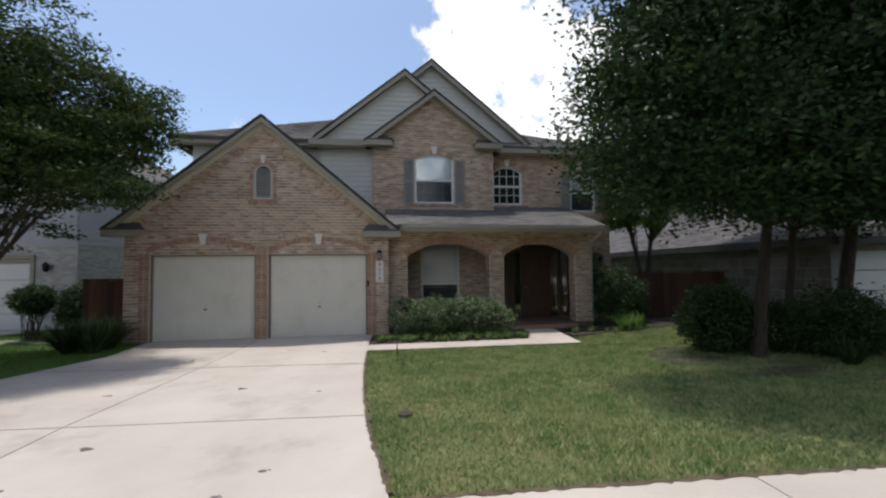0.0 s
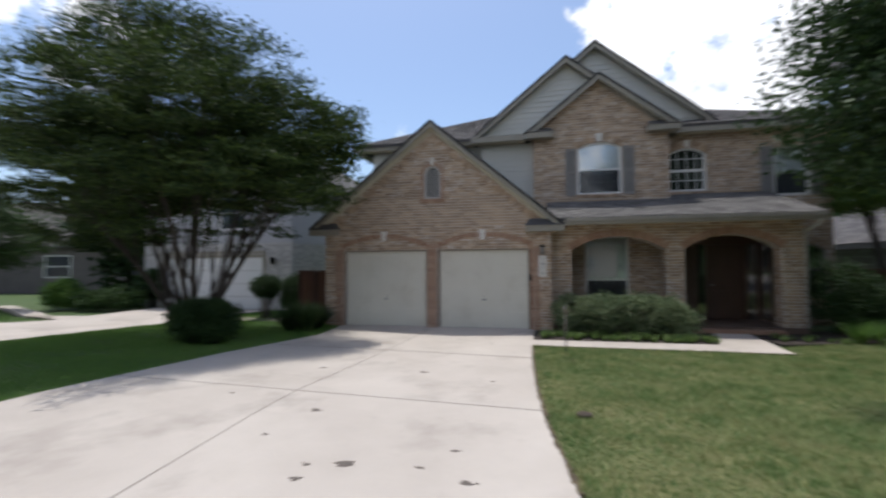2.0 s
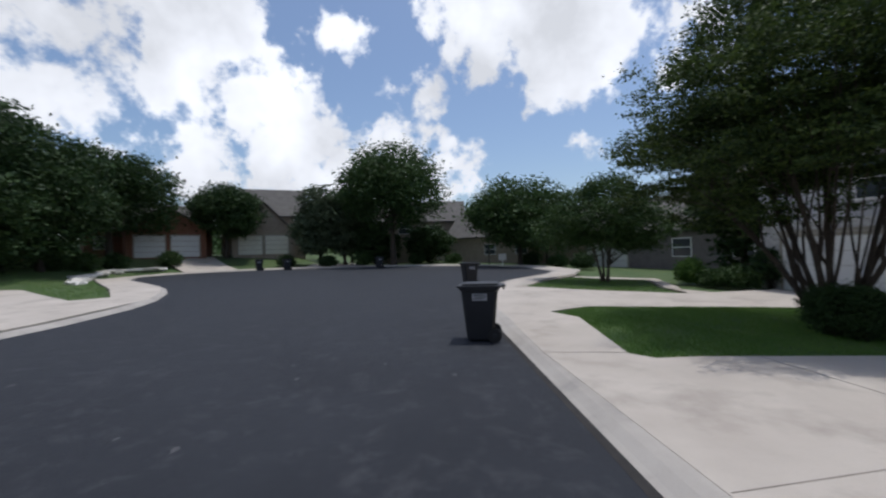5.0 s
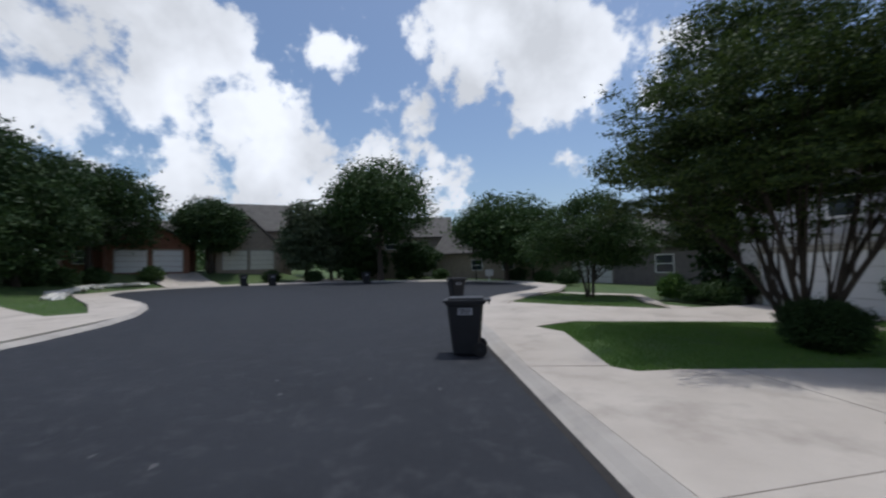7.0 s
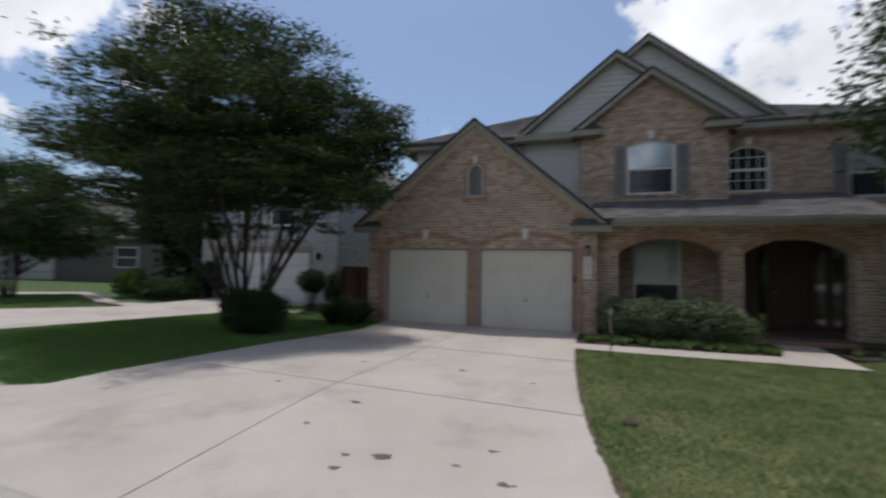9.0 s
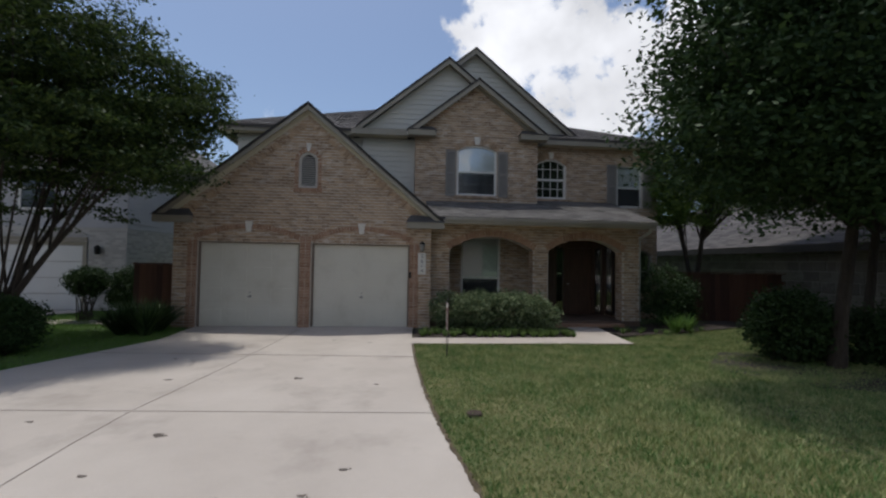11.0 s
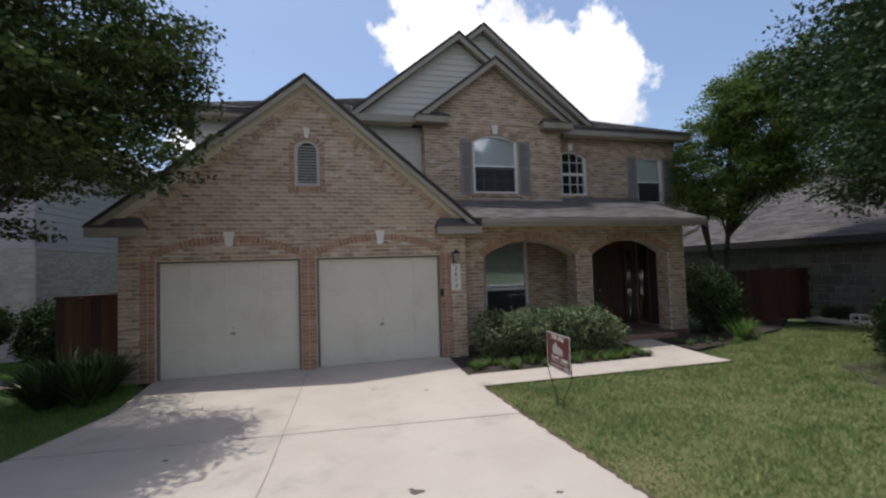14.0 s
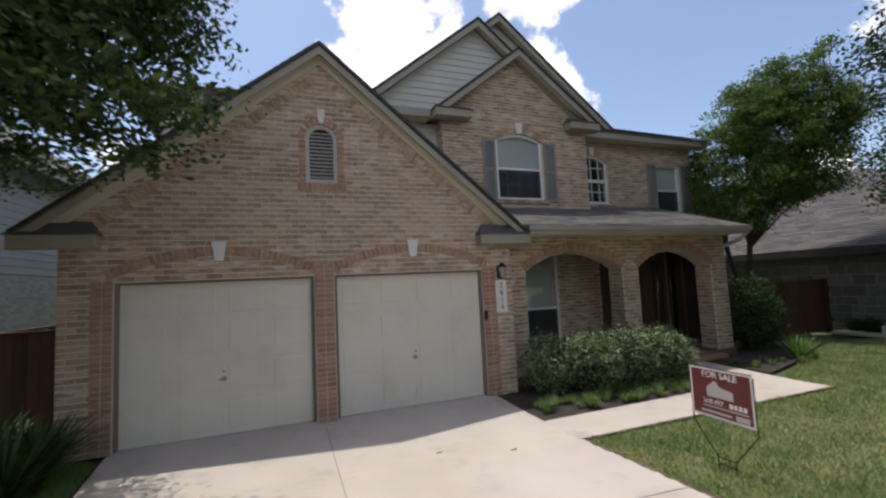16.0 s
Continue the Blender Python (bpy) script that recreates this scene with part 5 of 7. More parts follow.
def tree(name, base, stems, blobs, clumps, per, leaf, spread, label, seed, bark, leafmat, r0=0.14, limbs=46, fork=0.45, shell=0.45, group="", flat=0.55):
    """A tree: bent stems, limbs that reach into the crown, and a crown of separate leaves in clumps.
    blobs: rows of (x, y, z, rx, ry, rz) from the tree's foot that fill the crown."""
    rng = np.random.default_rng(seed)
    rnd = random.Random(seed)
    bx, by = base
    root = thing(name, (bx, by, gz(by, bx) - 0.03), label, "tree", group)
    vol = np.array([b[3] * b[4] * b[5] for b in blobs]) ** 0.8
    pick = rng.choice(len(blobs), clumps, p=vol / vol.sum())
    d = rng.normal(0, 1, (clumps, 3))
    d /= np.linalg.norm(d, axis=1)[:, None]
    d *= (shell + (1 - shell) * rng.uniform(0, 1, clumps) ** 0.6)[:, None]
    bl = np.array([b for b in blobs])
    cen = bl[pick, :3] + d * bl[pick, 3:]
    cen += rng.normal(0, 0.12, cen.shape)
    v, f = [], []
    tops = []
    for sx, sy, tx, ty, tz in stems:
        pts, rad = [], []
        for k in range(8):
            t = k / 7
            w = 0.10 * math.sin(t * 5 + sx * 9) * t
            pts.append(Vector((sx + (tx - sx) * t ** 1.3 + w, sy + (ty - sy) * t ** 1.3 - w, tz * t)))
            rad.append(r0 * (1.25 if k == 0 else 1 - 0.72 * t))
        tube(v, f, pts, rad, 9)
        tops.append((pts, rad))
    part_trunk = raw("trunk", v, f, bark, root)
    v, f = [], []
    for k in range(limbs):
        goal = Vector(cen[rng.integers(clumps)])
        pts0, rad0 = tops[int(np.argmin([(Vector((p[-1].x, p[-1].y, goal.z)) - goal).length + rnd.uniform(0, 0.8) for p, _ in tops]))]
        j = rnd.randint(int(7 * fork), 7)
        start = pts0[j]
        if goal.z < start.z - 0.6:
            start, j = pts0[3], 3
        mid = start.lerp(goal, 0.5) + Vector((rnd.uniform(-0.3, 0.3), rnd.uniform(-0.3, 0.3), rnd.uniform(0.0, 0.5)))
        line = [start.lerp(mid, t).lerp(mid.lerp(goal, t), t) for t in (0, 0.2, 0.4, 0.6, 0.8, 1)]
        r = rad0[j] * rnd.uniform(0.35, 0.6)
        tube(v, f, line, [r, r * 0.8, r * 0.6, r * 0.42, r * 0.28, r * 0.12], 5)
    raw("branchwork", v, f, bark, root, kind="stuff")
    lv = leaves(cen, per, spread, leaf, rng, flat)
    crown = fast_mesh("crown", lv, 4, leafmat, root)
    crown["kind"] = "stuff"
    return root


def bush(name, base, blobs, clumps, per, leaf, spread, label, seed, leafmat, category="shrub", group=""):
    """A shrub: a few woody stems and a dense leafy mass of uneven outline."""
    rng = np.random.default_rng(seed)
    bx, by = base
    root = thing(name, (bx, by, gz(by, bx)), label, category, group)
    bl = np.array(blobs)
    vol = (bl[:, 3] * bl[:, 4] * bl[:, 5]) ** 0.75
    pick = rng.choice(len(blobs), clumps, p=vol / vol.sum())
    d = rng.normal(0, 1, (clumps, 3))
    d /= np.linalg.norm(d, axis=1)[:, None]
    d *= (0.55 + 0.45 * rng.uniform(0, 1, clumps) ** 0.7)[:, None]
    cen = bl[pick, :3] + d * bl[pick, 3:]
    cen[:, 2] = np.abs(cen[:, 2]) + 0.03
    v, f = [], []
    for k in range(14):
        g = cen[rng.integers(clumps)]
        s = bl[rng.integers(len(bl)), :2] + rng.normal(0, 0.08, 2)
        tube(v, f, [Vector((s[0], s[1], -0.02)), Vector((s[0] * 0.6 + g[0] * 0.4, s[1] * 0.6 + g[1] * 0.4, g[2] * 0.55)), Vector(g)], [0.018, 0.012, 0.005], 5)
    raw("branchwork", v, f, BARK_D, root, kind="stuff")
    lv = leaves(cen, per, spread, leaf, rng, 0.8)
    lv[:, 2] = np.maximum(lv[:, 2], 0.005)
    fo = fast_mesh("foliage", lv, 4, leafmat, root)
    fo["kind"] = "stuff"
    return root


# tree between the two driveways, with several stems
tree("cedar_elm_tree", (-7.5, -3.3),
     [(-0.25, 0.1, -1.9, 0.5, 3.0), (0.0, 0.0, 0.2, -0.3, 4.2), (0.15, 0.1, 1.9, 0.6, 3.1), (0.1, -0.15, 1.1, -1.8, 3.0), (-0.15, -0.1, -1.2, -1.6, 3.0), (0.1, 0.15, 0.5, 1.7, 3.2)],
     [(0, 0, 5.5, 2.9, 2.9, 1.9), (-2.2, -0.8, 4.7, 1.9, 2.0, 0.9), (1.95, 0.6, 4.8, 1.9, 1.8, 1.0), (0.5, 2.0, 4.7, 2.0, 1.8, 1.1), (0.6, -2.2, 4.8, 2.0, 1.8, 1.0),
      (-1.2, 1.6, 4.5, 2.0, 1.8, 1.0), (2.9, 1.0, 4.4, 1.0, 1.0, 0.6), (-1.8, -2.0, 4.2, 1.6, 1.5, 0.7), (2.1, -0.9, 3.8, 1.1, 1.2, 0.3), (3.3, 0.4, 3.5, 0.5, 0.6, 0.28), (3.0, 0.2, 4.2, 0.7, 0.7, 0.5), (3.3, 0.0, 3.1, 0.5, 0.5, 0.2), (3.0, -0.5, 3.35, 0.6, 0.6, 0.25), (2.6, 0.3, 3.25, 0.6, 0.6, 0.25), (2.8, 0.1, 3.7, 0.8, 0.7, 0.45), (-3.0, -0.6, 3.4, 1.0, 1.2, 0.35),
      (-0.5, -0.5, 6.9, 1.5, 1.5, 0.8), (0.3, -2.6, 3.5, 1.3, 1.0, 0.35), (3.1, 0.9, 5.1, 0.7, 0.7, 0.6), (-2.4, -2.0, 3.2, 1.2, 1.1, 0.35), (-2.4, 1.2, 3.5, 1.3, 1.2, 0.4), (0.8, 2.6, 3.5, 1.3, 1.1, 0.4), (1.6, -1.8, 3.4, 1.1, 1.0, 0.3), (0.0, 0.0, 4.0, 1.8, 1.8, 0.5), (0.9, 0.9, 3.2, 1.0, 0.9, 0.35), (-0.9, 0.6, 3.3, 1.1, 0.9, 0.35), (-1.4, -1.1, 2.9, 0.9, 0.8, 0.3), (0.9, -1.2, 3.0, 0.9, 0.8, 0.3), (-3.2, 0.4, 2.9, 0.8, 0.8, 0.3), (-1.7, -1.5, 2.5, 0.9, 0.8, 0.22), (0.3, -2.1, 2.7, 0.9, 0.7, 0.22), (-2.2, 0.5, 2.4, 0.8, 0.7, 0.2), (0.4, 1.8, 2.6, 0.9, 0.7, 0.22), (0.0, -0.4, 2.5, 0.8, 0.6, 0.2)],
     2400, 95, 0.080, 0.18, "multi-stemmed tree with a wide dark green crown between driveways", 11, BARK_D, LEAF_OAK, r0=0.08, limbs=80, fork=0.25, shell=0.3, flat=0.24)
# big trees over the lawn's far side
tree("shade_tree", (7.2, -4.4), [(0, 0, 0.4, -0.3, 5.5)],
     [(1.0, -1.0, 5.4, 2.8, 2.6, 2.4), (-0.7, -0.9, 3.9, 1.7, 1.7, 1.5), (1.2, -0.8, 8.2, 2.1, 2.1, 1.8), (-0.2, -0.2, 6.2, 1.6, 1.6, 1.8), (0.8, -2.2, 4.0, 1.9, 1.5, 1.6), (2.0, -0.4, 3.8, 1.8, 1.8, 1.4), (-0.5, -1.2, 7.2, 1.5, 1.5, 1.6), (0.4, 0.3, 3.9, 1.4, 1.2, 1.4), (-2.8, -1.5, 3.5, 1.25, 1.2, 1.2), (-2.5, -1.6, 4.8, 1.4, 1.3, 1.3), (-2.0, -1.8, 6.2, 1.5, 1.4, 1.3), (-1.5, -1.9, 3.2, 1.2, 1.1, 1.0), (0.2, -2.6, 3.0, 1.2, 1.1, 0.9), (1.7, 2.5, 4.0, 0.7, 0.7, 0.9), (2.3, 2.0, 4.8, 0.85, 0.85, 0.9), (0.6, 1.7, 3.4, 0.9, 0.9, 0.8), (0.3, 1.3, 4.8, 1.0, 1.0, 1.2), (-0.9, 0.5, 4.2, 1.0, 0.9, 1.0), (-1.0, 1.2, 5.0, 0.9, 0.8, 0.9)],
     3400, 84, 0.088, 0.20, "tall dense dark green shade tree on the lawn", 12, BARK_D, LEAF_DARK, r0=0.115, limbs=64, group="shade trees", shell=0.3)
tree("shade_tree", (8.78, -3.4), [(0, 0, 0.2, -0.3, 5.5)],
     [(1.0, -1.2, 5.2, 2.4, 2.3, 2.6), (1.2, -1.0, 8.0, 2.1, 2.1, 1.8), (0.4, -0.2, 4.2, 1.5, 1.5, 1.6), (1.8, -0.4, 4.0, 1.6, 1.6, 1.7)],
     1000, 56, 0.12, 0.26, "slender dark shade tree behind the larger one", 13, BARK_D, LEAF_DARK, r0=0.09, limbs=46, group="shade trees", shell=0.3)
tree("shade_tree", (10.1, -3.3), [(0, 0, 0.5, -0.5, 6.0)],
     [(0.6, -1.0, 6.0, 2.9, 2.8, 3.0), (0.4, -2.2, 4.4, 2.2, 2.0, 1.9), (2.0, -0.4, 4.4, 2.0, 2.0, 1.9), (0.2, -1.4, 9.0, 2.0, 2.0, 1.5), (1.0, 1.2, 4.2, 1.7, 1.6, 1.8)],
     1200, 56, 0.125, 0.28, "stout shade tree with a dark crown", 14, BARK_D, LEAF_DARK, r0=0.15, limbs=46, group="shade trees", shell=0.3)
WIND = [(-0.5, 4.8, 0.75, 0.9), (-0.8, 3.8, 0.75, 0.6), (0.5, 6.3, 0.75, 1.1), (1.2, 5.8, 1.0, 1.1), (1.9, 7.1, 0.5, 0.6), (2.3, 7.8, 0.26, 0.34), (1.2, 7.2, 0.55, 0.6), (2.3, 6.0, 0.75, 0.75),
        (1.0, 4.4, 1.0, 0.7), (1.9, 4.7, 0.85, 0.7), (0.2, 3.5, 0.7, 0.4), (2.75, 6.6, 0.4, 0.4), (-0.9, 5.9, 0.3, 0.35)]
tree("juniper_tree", (9.2, 2.4), [(0, 0, 0.5, -0.4, 6.0), (0.1, 0.1, -0.4, 0.3, 4.4)], [(r * 0.69, -r * 0.73, z, a, a, h) for r, z, a, h in WIND],
     950, 110, 0.085, 0.15, "bright green wind-bent tree at the house corner", 15, BARK_D, LEAF_MID, r0=0.10, limbs=60, shell=0.6)

# shrubs and hedges by the house
bush("hedge", (2.3, -0.34), [(-1.25, 0.10, 0.45, 0.50, 0.42, 0.50), (-0.5, 0, 0.52, 0.55, 0.50, 0.48), (0.3, 0.0, 0.52, 0.6, 0.50, 0.50), (0.9, -0.02, 0.48, 0.45, 0.46, 0.46), (1.22, -0.2, 0.34, 0.28, 0.34, 0.34), (-0.9, -0.25, 0.70, 0.26, 0.24, 0.22), (-0.2, -0.1, 0.75, 0.34, 0.30, 0.2), (0.15, -0.32, 0.66, 0.28, 0.24, 0.26), (0.62, -0.15, 0.77, 0.34, 0.30, 0.18), (0.95, -0.35, 0.62, 0.26, 0.22, 0.24), (-0.5, -0.4, 0.5, 0.26, 0.2, 0.26)],
     900, 42, 0.055, 0.065, "clipped green hedge in front of the porch", 21, LEAF_HEDGE, "hedge")
bush("round_shrub", (-6.85, -3.75), [(0, 0, 0.46, 0.60, 0.62, 0.50), (-0.32, 0.1, 0.44, 0.50, 0.55, 0.48), (0.32, 0.1, 0.44, 0.50, 0.55, 0.48), (-0.1, 0.4, 0.44, 0.5, 0.45, 0.46)],
     800, 46, 0.05, 0.06, "dark rounded clipped shrub at the tree's foot", 22, LEAF_DARK)
bush("topiary_shrub", (-8.6, 0.75), [(0, 0, 1.02, 0.46, 0.46, 0.36)], 230, 40, 0.06, 0.07, "small ball-headed shrub on one stem", 23, LEAF_DARK)
bush("hedge", (-7.75, 1.1), [(0, 0, 0.7, 0.48, 0.45, 0.68), (-0.2, 0.3, 0.75, 0.42, 0.45, 0.66)], 340, 40, 0.06, 0.075, "narrow upright hedge beside the fence", 24, LEAF_DARK, "hedge")
bush("lawn_bush", (6.75, -3.9), [(0, 0, 0.6, 0.58, 0.60, 0.68), (0.5, 0.4, 0.6, 0.6, 0.6, 0.6)], 420, 42, 0.07, 0.09, "dense dark bush in the shaded bed", 25, LEAF_DARK)
bush("lawn_bush", (8.5, -4.5), [(0, 0, 0.55, 0.9, 0.7, 0.65), (0.9, 0.3, 0.5, 0.8, 0.6, 0.6), (-0.6, 0.5, 0.4, 0.6, 0.6, 0.5)], 420, 42, 0.07, 0.10, "low spreading dark bush under the trees", 26, LEAF_DARK)
bush("lawn_bush", (11.0, -5.0), [(0, 0, 0.6, 0.9, 0.8, 0.65), (1.2, 0.2, 0.55, 0.8, 0.7, 0.6)], 300, 42, 0.07, 0.10, "low spreading dark bush under the trees", 27, LEAF_DARK)
bush("corner_bush", (7.35, 0.9), [(0, 0, 0.9, 0.65, 0.6, 0.95), (0.7, 0.5, 0.7, 0.6, 0.6, 0.75)], 330, 42, 0.07, 0.09, "tall dark bush beside the porch", 28, LEAF_DARK)


def strap_plant(name, x, y, n, length, label, seed, material, droop=0.6):
    """A clump of long arching blades from one root."""
    rnd = random.Random(seed)
    root = thing(name, (x, y, gz(y, x)), label, "plant")
    v, f = [], []
    for k in range(n):
        a, l = rnd.uniform(0, math.tau), length * rnd.uniform(0.6, 1.1)
        d, s = Vector((math.cos(a), math.sin(a), 0)), Vector((-math.sin(a), math.cos(a), 0))
        o = d * rnd.uniform(0, 0.12 * length)
        out = rnd.uniform(0.25, 0.9)
        q = len(v)
        for j in range(5):
            t = j / 4
            p = o + d * l * out * t + Vector((0, 0, l * (t - droop * out * t * t)))
            w = 0.018 * (1 - t * 0.9) * (length / 0.6)
            v += [tuple(p - s * w), tuple(p + s * w)]
        f += [(q + 2 * j, q + 2 * j + 1, q + 2 * j + 3, q + 2 * j + 2) for j in range(4)]
    raw("foliage", v, f, material, root, kind="stuff")
    return root


strap_plant("lily_plant", -5.8, -0.8, 330, 0.9, "arching dark green strap-leaved plant at the garage corner", 31, LEAF_LILY)
strap_plant("lily_plant", -6.4, -0.6, 240, 0.95, "arching dark green strap-leaved plant beside the fence", 32, LEAF_LILY)
strap_plant("lily_plant", -5.75, -1.35, 320, 0.9, "arching dark green strap-leaved plant over the drive's edge", 36, LEAF_LILY)
strap_plant("lily_plant", -6.3, -1.3, 300, 0.9, "low strap-leaved plant at the lawn's edge", 33, LEAF_DARK)
strap_plant("iris_plant", 6.95, -0.35, 90, 0.62, "upright bright green iris leaves in the bed", 34, LEAF_BRIGHT, 0.35)
strap_plant("iris_plant", 7.5, 0.0, 80, 0.55, "upright bright green iris leaves in the bed", 35, LEAF_BRIGHT, 0.35)
trnd = random.Random(77)
tufts = [(0.35 + 0.068 * k + trnd.uniform(-0.06, 0.06), trnd.uniform(-1.33, -0.78) + 0.03 * k / 10) for k in range(54)]
tufts += [(5.5, -0.5), (5.75, -0.3), (5.95, -0.5), (6.2, -0.15), (6.4, -0.4), (5.5, -0.1), (6.5, -0.7), (6.75, -0.55), (7.1, -0.15), (7.3, -0.45), (7.8, -0.1)]
for k, (x, y) in enumerate(tufts):
    strap_plant("border_grass", x, y, trnd.randint(40, 90), trnd.uniform(0.13, 0.29), "low tufted border grass along the path", 40 + k, LEAF_BORDER, 0.5)
strap_plant("palm_shrub", 8.0, -5.3, 60, 0.7, "spiky dark palm-like shrub in the bed", 62, LEAF_DARK, 0.5)
strap_plant("palm_shrub", 9.4, -5.3, 60, 0.9, "spiky dark palm-like shrub in the bed", 61, LEAF_DARK, 0.5)

# ---------------------------------------------------------------- for-sale sign
sale = thing("yard_sign", pose(0.82, -3.60, gz(-3.60), 0, 0, -90), "red for-sale sign on a black wire stand", "sign")
SW, S0, S1 = 0.32, 0.47, 0.94
wire = bmesh.new()
for x in (-1, 1):
    pts = [(x * (SW + 0.004), 0, S1 - 0.02), (x * (SW + 0.004), 0, S0 - 0.06), (x * 0.09, 0, 0.11), (x * 0.09, 0, -0.05)]
    for p, q in zip(pts, pts[1:]):
        cyl(wire, p, q, 0.006, n=8)
for z in (0.11, 0.05):
    cyl(wire, (-0.09, 0, z), (0.09, 0, z), 0.006, n=8)
cyl(wire, (-SW, 0, S1), (SW, 0, S1), 0.006, n=8)
part("wire_stand", wire, IRON, sale, "bent black wire stand")
part("board", boxm((-SW, -0.005, S0), (SW, 0.005, S1)), SIGNWHITE, sale, "white corrugated board")
part("red_field", boxm((-SW + 0.018, -0.0075, S0 + 0.022), (SW - 0.018, -0.0055, S1 - 0.018)), SIGNRED, sale, "red printed field")
hm = slab([(-0.14, S0 + 0.20), (0.13, S0 + 0.20), (0.13, S0 + 0.28), (0.0, S0 + 0.305), (-0.05, S0 + 0.36), (-0.14, S0 + 0.29)], -0.0095, -0.008)
part("emblem", hm, SIGNGREY, sale, "pale house emblem")
text_part("FOR SALE", 0.085, (0, -0.0085, S1 - 0.062), UPRIGHT, SIGNWHITE, sale)
text_part("210.497.", 0.066, (-0.075, -0.0085, S0 + 0.15), UPRIGHT, SIGNWHITE, sale)
for k in range(4):
    part("number_bar", boxm((0.085 + k * 0.045, -0.0085, S0 + 0.128), (0.118 + k * 0.045, -0.008, S0 + 0.172)), SIGNWHITE, sale)
part("small_print", boxm((-0.19, -0.0085, S0 + 0.10), (0.27, -0.008, S0 + 0.112)), SIGNGREY, sale)
part("small_print", boxm((-0.22, -0.0085, S0 + 0.045), (0.10, -0.008, S0 + 0.066)), SIGNGREY, sale)
part("small_print", boxm((0.14, -0.0085, S0 + 0.03), (0.27, -0.008, S0 + 0.08)), SIGNGREY, sale)


# ---------------------------------------------------------------- wheeled bins
def wheeled_bin(x, y, turn, label):
    """A big wheeled refuse bin: tapered tub, domed lid, handle bar, wheels."""
    root = thing("wheeled_bin", pose(x, y, 0.12 + climb(x), 0, 0, turn), label, "bin", "refuse bins")
    bm = bmesh.new()
    rings = [(0.24, 0.25, 0.03), (0.25, 0.26, 0.06), (0.31, 0.35, 0.98), (0.345, 0.385, 1.0), (0.345, 0.385, 1.04)]
    vs = []
    for hx, hy, z in rings:
        ring = []
        for sx, sy in ((1, 1), (-1, 1), (-1, -1), (1, -1)):
            c = 0.05
            for px, py in (((hx, hy - c), (hx - c, hy)) if sx * sy > 0 else ((hx - c, hy), (hx, hy - c))):
                ring.append(bm.verts.new((sx * px, sy * py, z)))
        vs.append(ring)
    for a, b in zip(vs, vs[1:]):
        for k in range(8):
            bm.faces.new((a[k], a[(k + 1) % 8], b[(k + 1) % 8], b[k]))
    bm.faces.new(vs[0])
    bm.faces.new(vs[-1])
    part("tub", bm, PLASTIC, root)
    lid = bmesh.new()
    box(lid, (-0.37, -0.42, 1.042), (0.37, 0.42, 1.085), 0.015)
    box(lid, (-0.31, -0.34, 1.08), (0.31, 0.36, 1.125), 0.03)
    box(lid, (-0.25, 0.40, 1.045), (0.25, 0.50, 1.085), 0.012)
    part("lid", lid, PLASTIC, root, "dark domed lid")
    bar = bmesh.new()
    cyl(bar, (-0.28, 0.46, 1.02), (0.28, 0.46, 1.02), 0.018)
    part("handle", bar, PLASTIC, root)
    for sx in (-1, 1):
        w = bmesh.new()
        cyl(w, (sx * 0.27, 0.27, 0.135), (sx * 0.33, 0.27, 0.135), 0.135, n=20)
        wheel = part("wheel", w, RUBBER, root)
        h = bmesh.new()
        cyl(h, (sx * 0.325, 0.27, 0.135), (sx * 0.338, 0.27, 0.135), 0.05, n=12)
        part("hub", h, PLASTIC, wheel)
    q = bmesh.new()
    s = [(0.3075, -0.14, 0.80), (0.3075, 0.14, 0.80), (0.317, 0.14, 0.93), (0.317, -0.14, 0.93)]
    v = [q.verts.new(p) for p in s] + [q.verts.new((p[0] - 0.012, p[1], p[2])) for p in s]
    for fc in ((0, 1, 2, 3), (7, 6, 5, 4), (0, 4, 5, 1), (1, 5, 6, 2), (2, 6, 7, 3), (3, 7, 4, 0)):
        q.faces.new([v[k] for k in fc])
    lab = part("label", q, LABEL, root, "pale printed label")
    bars = bmesh.new()
    for k, (a, b) in enumerate(((-0.12, 0.11), (-0.10, 0.12), (-0.12, 0.08))):
        z = 0.905 - k * 0.036
        xx = 0.3085 + (z - 0.80) * 0.0735
        box(bars, (xx, a, z - 0.010), (xx + 0.002, b, z + 0.008))
    part("print", bars, INK, lab)
    return root


wheeled_bin(-7.85, -10.42, -12, "dark wheeled refuse bin with pale label at the kerb")
wheeled_bin(-19.8, -8.95, 15, "dark wheeled refuse bin farther along the kerb")
wheeled_bin(-43.6, -27.0, 30, "dark wheeled bin far across the turning circle")
wheeled_bin(-42.6, -24.0, 30, "dark wheeled bin far across the turning circle")
wheeled_bin(-41.0, -14.8, 20, "dark wheeled bin far across the turning circle")

